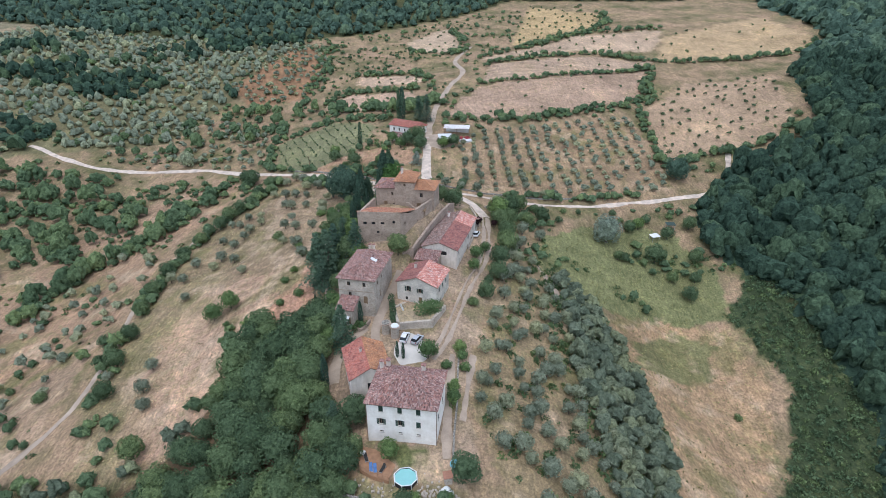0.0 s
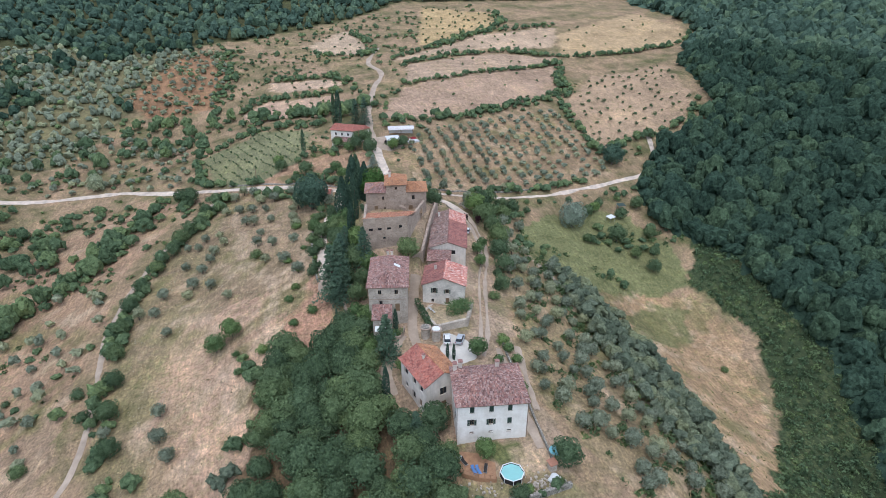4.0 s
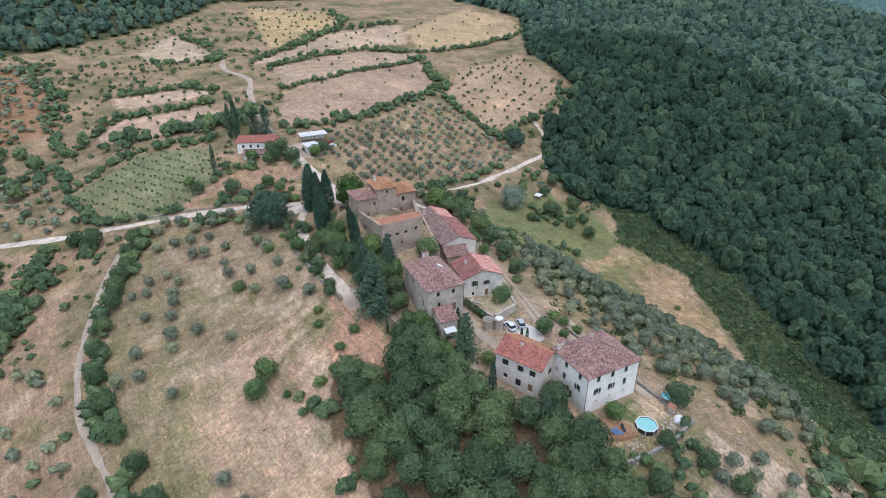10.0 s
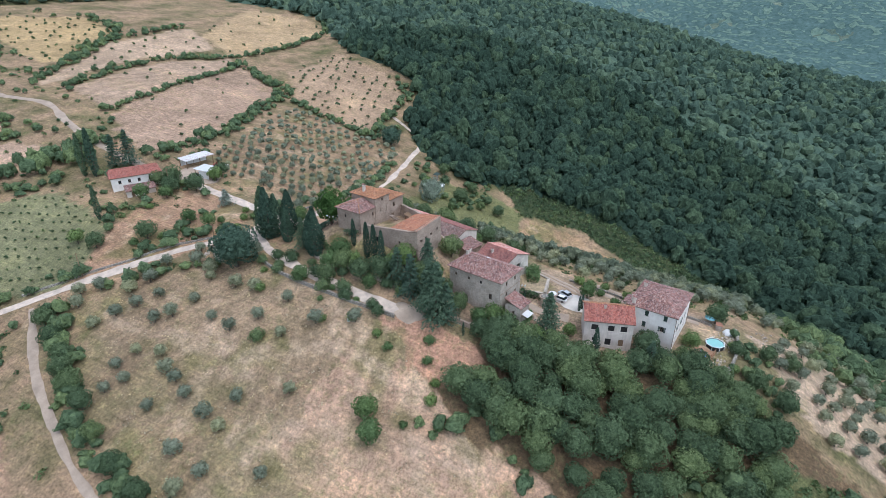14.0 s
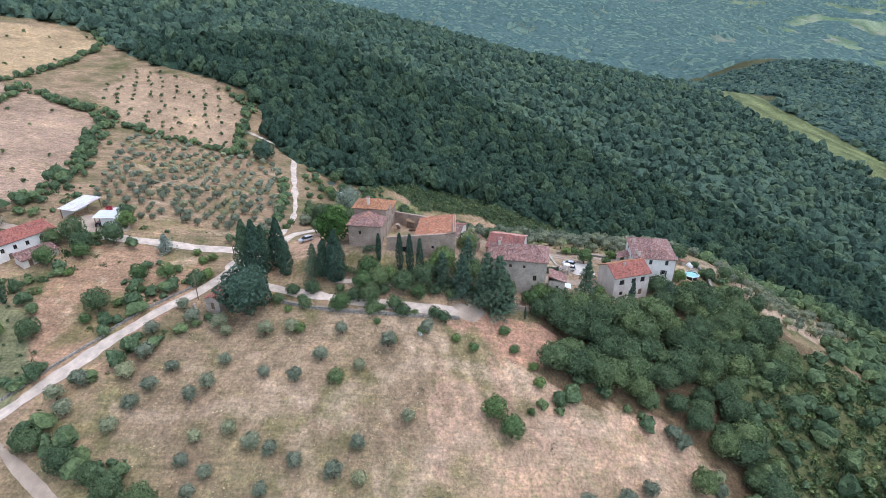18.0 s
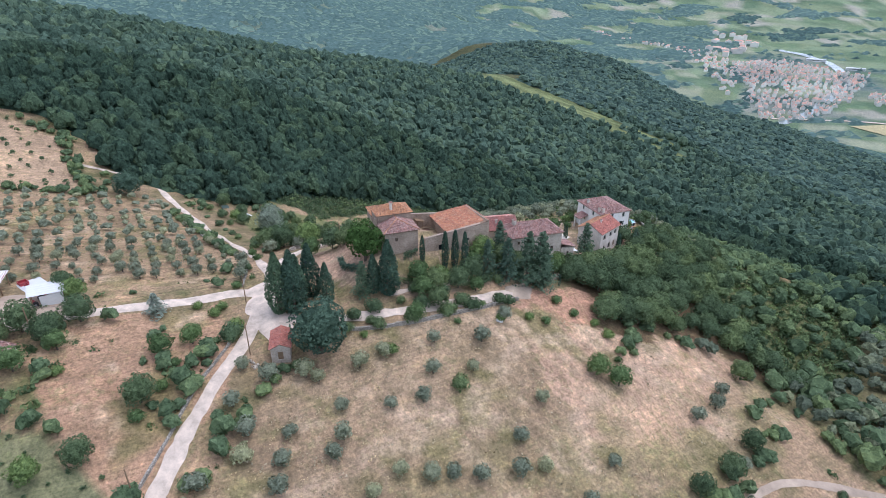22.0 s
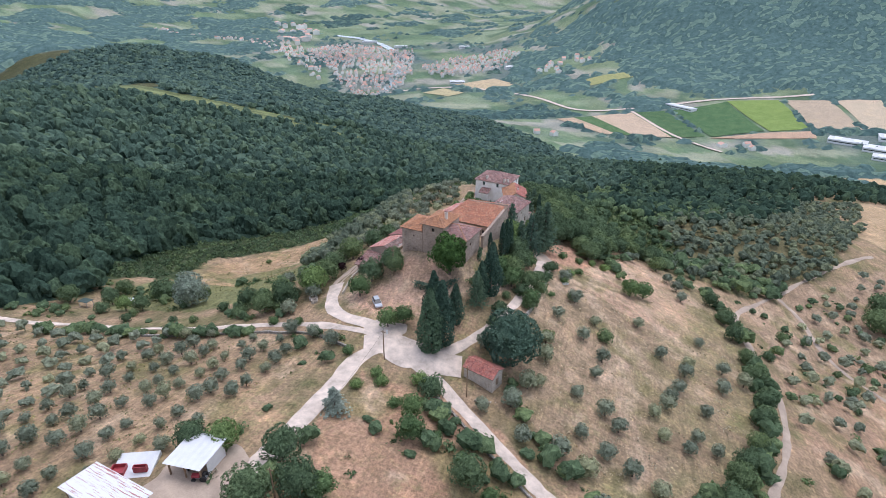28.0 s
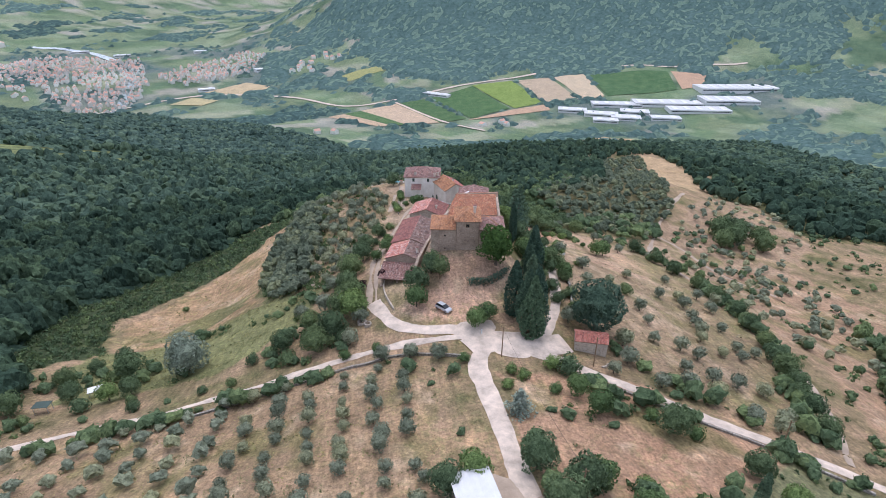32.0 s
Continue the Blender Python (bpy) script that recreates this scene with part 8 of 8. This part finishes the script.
ws = thing("wooden_shed", pose(-24.0, 114.6, ground(-24, 114.6) - 0.4, 0, 0, -10), "little reddish wooden garden shed", "shed")
part("body", boxed(-1.2, 1.2, -1.0, 1.0, 0, 2.1, bevel=0.02), M_TERRACOTTA, ws)
part("roof", slab([(-1.5, -1.3, 2.1), (1.5, -1.3, 2.1), (1.5, 1.3, 2.6), (-1.5, 1.3, 2.6)], 0.1), M_WOOD, ws)
# striped loungers on the garden terrace
for k in range(4):
    g = thing("garden_chair", pose(-10.6 + 0.25 * k, 124.4 - 0.75 * k, 2.97, 0, 0, 60), "pale yellow striped garden chair", "chair", "garden chairs on the terrace")
    part("seat", boxed(-0.55, 0.55, -0.28, 0.28, 0.3, 0.36, bevel=0.02), L_STRAW, g)
    part("backrest", boxed(-0.04, 0.04, -0.28, 0.28, 0.36, 0.85, bevel=0.02), M_PLASTIC_WHITE, g).matrix_basis = pose(-0.55, 0, 0)
    for sx in (-0.45, 0.45):
        for sy in (-0.22, 0.22):
            part("leg", boxed(sx - 0.02, sx + 0.02, sy - 0.02, sy + 0.02, 0, 0.3), M_PLASTIC_WHITE, g)
for x, y, r in ((17.2, 187.8, 1.15), (15.9, 189.4, 0.95)):
    w = thing("stone_well", pose(x, y, ground(x, y) - 0.3), "round pale stone well ring", "well")
    bm = bmesh.new()
    for k in range(14):
        a0, a1 = k * math.tau / 14 + 0.02, (k + 1) * math.tau / 14 - 0.02
        lo, hi = r * 0.72, r
        vs = [bm.verts.new((q * math.cos(a), q * math.sin(a), z)) for z in (0, 1.0) for q, a in ((lo, a0), (hi, a0), (hi, a1), (lo, a1))]
        for f in ((3, 2, 1, 0), (4, 5, 6, 7), (0, 1, 5, 4), (1, 2, 6, 5), (2, 3, 7, 6), (3, 0, 4, 7)):
            bm.faces.new([vs[i] for i in f])
    part("ring", bm, M_STONE_PALE, w)
POLES = ((-12.2, 208.4), (-31.4, 211.8), (-2.5, 180.5), (-14, 250), (-58, 236))
for x, y in POLES:
    p = thing("utility_pole", pose(x, y, ground(x, y) - 0.5), "weathered wooden utility pole", "pole")
    part("shaft", cylinder(0.14, 0.1, 0, 8.0, 10), M_WOOD, p)
    part("crossarm", boxed(-0.5, 0.5, -0.05, 0.05, 7.5, 7.6), M_WOOD, p)


def wire(a, b):
    pa, pb = Vector((*a, ground(*a) + 7.1)), Vector((*b, ground(*b) + 7.1))
    pts = [pa.lerp(pb, t / 10) - Vector((0, 0, 1.2 * (1 - (2 * t / 10 - 1) ** 2))) for t in range(11)]
    v, f = tube(pts, [0.02] * 11, 4)
    tagged(new("cable", mesh_np("cable", v, f, M_TYRE)), "thin black overhead cable between poles", "cable")


wire(POLES[0], POLES[3]), wire(POLES[0], POLES[2])
sp = thing("marker_post", pose(-9.4, 200.6, ground(-9.4, 200.6)), "short white marker post by the road", "post")
part("shaft", boxed(-0.12, 0.12, -0.12, 0.12, -0.2, 1.3, bevel=0.02), M_PLASTIC_WHITE, sp)
tub = thing("bathtub", pose(-43.4, 155.6, ground(-43.4, 155.6), 0, 0, 30), "old white bathtub standing among green bushes", "bathtub")
bm = bmesh.new()
box(bm, -0.85, 0.85, -0.4, 0.4, 0, 0.62, bevel=0.12)
part("shell", bm, M_PLASTIC_WHITE, tub)
for x, y, t in ((79, 191, 20), (87, 197.5, 0)):
    s = thing("garden_shelter", pose(x, y, ground(x, y) - 0.1, 0, 0, t), "small white and green canvas shelter in a meadow", "shelter")
    for sx in (-1.4, 1.4):
        for sy in (-1.0, 1.0):
            part("post", boxed(sx - 0.05, sx + 0.05, sy - 0.05, sy + 0.05, 0, 2.0), M_METAL, s)
    part("canvas", slab([(-1.7, -1.3, 2.0), (1.7, -1.3, 2.0), (1.7, 1.3, 2.3), (-1.7, 1.3, 2.3)], 0.06), M_PLASTIC_WHITE if t else M_SHUTTER, s)
# rubble by the pool and the hut
r = np.random.RandomState(3)
vs, fs, n = [], [], 0
unit = np.array([(-1, -1, -1), (1, -1, -1), (1, 1, -1), (-1, 1, -1), (-1, -1, 1), (1, -1, 1), (1, 1, 1), (-1, 1, 1)], float)
cube = np.array([(3, 2, 1, 0), (4, 5, 6, 7), (0, 1, 5, 4), (1, 2, 6, 5), (2, 3, 7, 6), (3, 0, 4, 7)])
for cx, cy, k, spread in ((-13, 72, 60, 2.6), (-2, 71.0, 60, 1.8), (-34.8, 211.5, 26, 0.9), (-4, 69.8, 50, 2.2), (6, 62, 20, 3)):
    for _ in range(k):
        x, y, s = cx + r.normal(0, spread), cy + r.normal(0, spread * 0.6), r.uniform(0.1, 0.32)
        vs.append(unit * s * r.uniform(0.6, 1.2, (8, 3)) * 0.8 + [x, y, ground(x, y) + s * 0.3]), fs.append(cube + n)
        n += 8
tagged(new("rubble", mesh_np("rubble", np.vstack(vs), np.vstack(fs), M_STONE_PALE)), "loose pale stones and rubble on the slope", "rubble", kind="stuff")
# tractor-like machines and crates at the farm
for x, y, t in ((-1.5, 250.4, 20), (1.8, 249.0, -30)):
    tr = thing("garden_tractor", pose(x, y, ground(x, y) + 0.2, 0, 0, t), "small red garden tractor in the yard", "tractor")
    part("bonnet", boxed(0.1, 1.3, -0.35, 0.35, 0.5, 1.0, bevel=0.06), M_RED_PAINT, tr)
    part("seat", boxed(-0.7, -0.3, -0.3, 0.3, 0.7, 1.2, bevel=0.05), M_TYRE, tr)
    part("chassis", boxed(-0.9, 1.2, -0.28, 0.28, 0.35, 0.5), M_METAL, tr)
    for x2, rr in ((-0.5, 0.5), (0.95, 0.32)):
        for sgn in (-1, 1):
            part("wheel", cylinder(rr, rr, -0.12, 0.12, 16, pose(x2, sgn * 0.5, rr, 90)), M_TYRE, tr)

# ---- the far valley: town, works, villas, woods ----
VALLEY_FIELDS = [
    ([(100, -915), (66, -935), (-30, -806), (-5, -795)], (0.45, 0.33, 0.24)),
    ([(66, -935), (30, -955), (-62, -812), (-30, -806)], (0.085, 0.15, 0.07)),
    ([(30, -955), (-50, -1000), (-130, -830), (-62, -812)], (0.48, 0.36, 0.27)),
    ([(-50, -1000), (-119, -1030), (-190, -860), (-130, -830)], (0.075, 0.135, 0.065)),
    ([(-130, -1035), (-249, -1123), (-300, -930), (-200, -862)], (0.075, 0.14, 0.065)),
    ([(-249, -1130), (-358, -1158), (-385, -965), (-310, -930)], (0.19, 0.26, 0.08)),
    ([(-370, -1160), (-458, -1172), (-480, -985), (-392, -965)], (0.42, 0.33, 0.25))]
VALLEY_FIELDS += [
    ([(-470, -1175), (-560, -1190), (-548, -1000), (-490, -985)], (0.5, 0.4, 0.3)),
    ([(-570, -1180), (-780, -1160), (-740, -1020), (-555, -1000)], (0.075, 0.14, 0.07)),
    ([(-790, -1160), (-860, -1100), (-800, -1014), (-750, -1016)], (0.45, 0.3, 0.22)),
    ([(-190, -848), (-300, -918), (-390, -952), (-385, -905), (-260, -845)], (0.44, 0.3, 0.22)),
    ([(420, -1210), (330, -1160), (250, -1230), (330, -1290)], (0.46, 0.36, 0.24)),
    ([(480, -1120), (400, -1090), (370, -1130), (440, -1170)], (0.42, 0.36, 0.22)),
    ([(60, -1240), (-40, -1290), (-20, -1330), (90, -1290)], (0.3, 0.3, 0.14))]


def flat_plot(name, poly, colour, label):
    """A crop field on the valley floor, a little over the ground, fitted to it."""
    p = np.array(poly, float)
    n = 12
    u, v = np.meshgrid(np.linspace(0, 1, n), np.linspace(0, 1, n))
    q = (p[0] * ((1 - u) * (1 - v))[..., None] + p[1] * (u * (1 - v))[..., None] + p[2] * (u * v)[..., None] + p[3] * ((1 - u) * v)[..., None]).reshape(-1, 2)
    z = heights(q[:, 0], q[:, 1]) + 1.2
    i = (np.arange(n - 1)[:, None] * n + np.arange(n - 1)[None]).ravel()
    me = mesh_np(name, np.column_stack([q, z]), np.stack([i, i + 1, i + n + 1, i + n], 1), M_LAND, True)
    at = me.attributes.new("cover", "FLOAT_COLOR", "POINT")
    at.data.foreach_set("color", np.tile(np.array([*colour, 1], np.float32), len(q)))
    return tagged(new(name, me), label, "field", kind="structure")


for poly, colour in VALLEY_FIELDS:
    flat_plot("crop_field", poly, colour, "flat crop field on the valley floor")


def far_house(bm_v, bm_f, x, y, z, w, l, h, rise, turn):
    """Walls and a gable roof, added to lists."""
    c, s = math.cos(turn), math.sin(turn)
    R = lambda u, v, k: (x + u * c - v * s, y + u * s + v * c, z + k)
    n = len(bm_v)
    a, b = w / 2, l / 2
    bm_v += [R(-a, -b, -3), R(a, -b, -3), R(a, b, -3), R(-a, b, -3), R(-a, -b, h), R(a, -b, h), R(a, b, h), R(-a, b, h), R(0, -b, h + rise), R(0, b, h + rise)]
    bm_f[0] += [(n, n + 1, n + 5, n + 4), (n + 1, n + 2, n + 6, n + 5), (n + 2, n + 3, n + 7, n + 6), (n + 3, n, n + 4, n + 7), (n + 4, n + 5, n + 8), (n + 6, n + 7, n + 9)]
    bm_f[1] += [(n + 5, n + 6, n + 9, n + 8), (n + 7, n + 4, n + 8, n + 9)]


M_TOWN_WALL = plain("town_render", (0.88, 0.82, 0.74), 0.9, scale=0.02, vary=0.35, bump=0)
M_TOWN_ROOF = plain("town_tiles", (0.66, 0.4, 0.31), 0.9, scale=0.03, vary=0.3, bump=0)


def town(name, spots, label, sizes=(8, 15), high=(5, 9)):
    r = random.Random(len(spots))
    v, f = [], [[], []]
    for x, y in spots:
        far_house(v, f, x, y, ground(x, y), r.uniform(*sizes), r.uniform(*sizes), r.uniform(*high), r.uniform(3, 4.5), r.choice((0.5, 0.5, 2.07, 0.8)) + r.gauss(0, 0.1))
    me = bpy.data.meshes.new(name)
    me.from_pydata(v, [], f[0] + f[1])
    me.materials.append(M_TOWN_WALL), me.materials.append(M_TOWN_ROOF)
    me.polygons.foreach_set("material_index", [0] * len(f[0]) + [1] * len(f[1]))
    return tagged(new(name, me), label, "town", kind="stuff")


town("town_houses", scatter([(640, -1060), (760, -1180), (1084, -1560), (1010, -1720), (720, -1660), (590, -1330), (560, -1150)], 12.5, 91, 0.45, 0.5), "far town of pale houses with red roofs", (5, 10), (4, 8))
town("town_houses", scatter([(500, -1280), (590, -1390), (540, -1560), (400, -1670), (310, -1560), (350, -1370)], 12.5, 92, 0.45, 0.48), "far town quarter with red roofs and pale walls", (5, 10), (4, 8))
town("hamlet_houses", scatter([(230, -1340), (130, -1330), (60, -1480), (180, -1520)], 26, 93, 0.45, 0.6), "small hamlet under a sunlit hill")
town("hamlet_houses", np.vstack([scatter([(60, -760), (-10, -740), (60, -640), (140, -680)], 30, 94, 0.45, 0.5), scatter([(-200, -800), (-330, -860), (-300, -800), (-210, -760)], 34, 95, 0.45, 0.5), scatter([(-40, -2350), (-260, -2400), (-200, -2250), (-60, -2230)], 50, 96, 0.45, 0.5)]),
     "scattered villas in the valley", (8, 14), (5, 8))
town("town_houses", scatter([(820, -1180), (1010, -1330), (1240, -1540), (1460, -1540), (1670, -1460), (1690, -1500), (1450, -1600), (1180, -1640), (960, -1450)], 19, 98, 0.45, 0.55), "pale houses strung along the valley road", (6, 14), (4, 8))
town("town_houses", scatter([(1150, -1560), (1350, -1700), (1500, -2000), (1250, -1980)], 42, 97, 0.45, 0.6), "far outskirts with long pale blocks", (14, 34), (8, 15))


def works_hall(x, y, w, l, h, turn, mat, label):
    """A factory hall: walls with a strip window, a parapet roof with rows of rooflights."""
    h, l = h * 0.65, l * 0.95
    o = thing("factory_hall", pose(x, y, ground(x, y), 0, 0, turn), label, "factory", "works in the valley")
    part("body", boxed(-w / 2, w / 2, -l / 2, l / 2, -4, h), M_PLASTIC_WHITE, o)
    part("roof", boxed(-w / 2 - 0.5, w / 2 + 0.5, -l / 2 - 0.5, l / 2 + 0.5, h, h + 1.0), mat, o, "pale flat roof")
    part("strip_window", boxed(-w / 2 + 2, w / 2 - 2, l / 2 + 0.03, l / 2 + 0.1, h * 0.5, h * 0.75), M_GLASS_DARK, o)
    n = max(2, int(w / 22))
    for k in range(n):
        part("rooflight", boxed(-w / 2 + (k + 0.3) * w / n, -w / 2 + (k + 0.7) * w / n, -l * 0.4, l * 0.4, h + 1.0, h + 1.9, bevel=0.3), M_PLASTIC_WHITE, o)


for x, y, w, l, h, t in ((-430, -890, 60, 30, 9, -20), (-480, -850, 70, 34, 9, -20), (-520, -815, 60, 34, 9, -20), (-560, -860, 60, 34, 8, -20), (-470, -800, 50, 26, 8, -20), (-545, -925, 110, 36, 9, -12), (-660, -915, 150, 50, 10, -10),
                      (-700, -850, 130, 46, 9, -10), (-800, -900, 120, 60, 10, -10), (-870, -985, 190, 60, 12, -5), (-600, -800, 60, 30, 8, -15), (-150, -1060, 70, 20, 7, -38), (420, -1230, 40, 20, 7, 20), (300, -1420, 60, 22, 8, 30), (800, -1740, 50, 18, 9, 30), (560, -1760, 40, 18, 9, 20), (950, -1790, 56, 16, 9, 30)):
    works_hall(x, y, w, l, h, t, M_ROOF_WHITE, "long pale factory hall with a flat roof")
# river bend by the town
strip("river", [(1150, -1900), (900, -1780), (700, -1500), (610, -1200), (600, -1080), (640, -960), (560, -900)], 26, plain("river_water", (0.2, 0.24, 0.22), 0.1, vary=0.1, bump=0.05), "narrow pale river below the town", 1.5, 33, "river")
strip("road", [(640, -1100), (420, -1180), (200, -1130), (60, -1010), (-60, -1040), (-260, -1150), (-600, -1230), (-1000, -1150)], 9, M_GRAVEL, "pale valley road", 1.6, 34)
strip("road", [(-50, -1010), (-130, -850), (-210, -760)], 7, M_GRAVEL, "pale farm road between crops", 1.8, 35)

# woods over the far land: a rolling canopy with gaps for the fields
def far_wooded(x, y, r):
    """Where the far land is wooded."""
    dist = np.hypot(x, y - 160)
    on_hill = np.clip((-1250 - y) / 200, 0, 1) * np.clip((60 - x) / 200, 0, 1)
    wood = on_hill * 1.2 + 0.6 * ((x > 550) & (y > -950)) - 0.5 * ((y < -1900) & (x > 250)) + 0.6 + 0.9 * waves(x, y, 420, 33) + 0.4 * waves(x, y, 120, 34) + 0.35 * waves(x, y, 45, 37)
    ok = (dist > 560) & (dist < 3300) & (wood > 1.0 - np.where(heights(x, y) < -180, 0.22, 0.55))
    for poly in (WOODS_EAST, WOODS_NORTH, WOODS_SPUR, *[q for q, _ in VALLEY_FIELDS]):
        ok &= ~inside(x, y, poly)
    for poly in ([(-400, -740), (-900, -760), (-1000, -1060), (-400, -940)], [(640, -1060), (1084, -1560), (1400, -2050), (340, -2000), (300, -1290), (560, -1150)], SOUTH_TAN):
        ok &= ~(inside(x, y, poly) & (r.uniform(0, 1, len(x)) < 0.9))
    return ok & ((y < 300) | (r.uniform(0, 1, len(x)) < 0.75))


canopy("far_woodland", (-2600, -3500, 2600, 1500), 11.0, far_wooded, (4.0, 9.5), L_HAZE_HILLS, "far wooded hills and tree belts", 77)
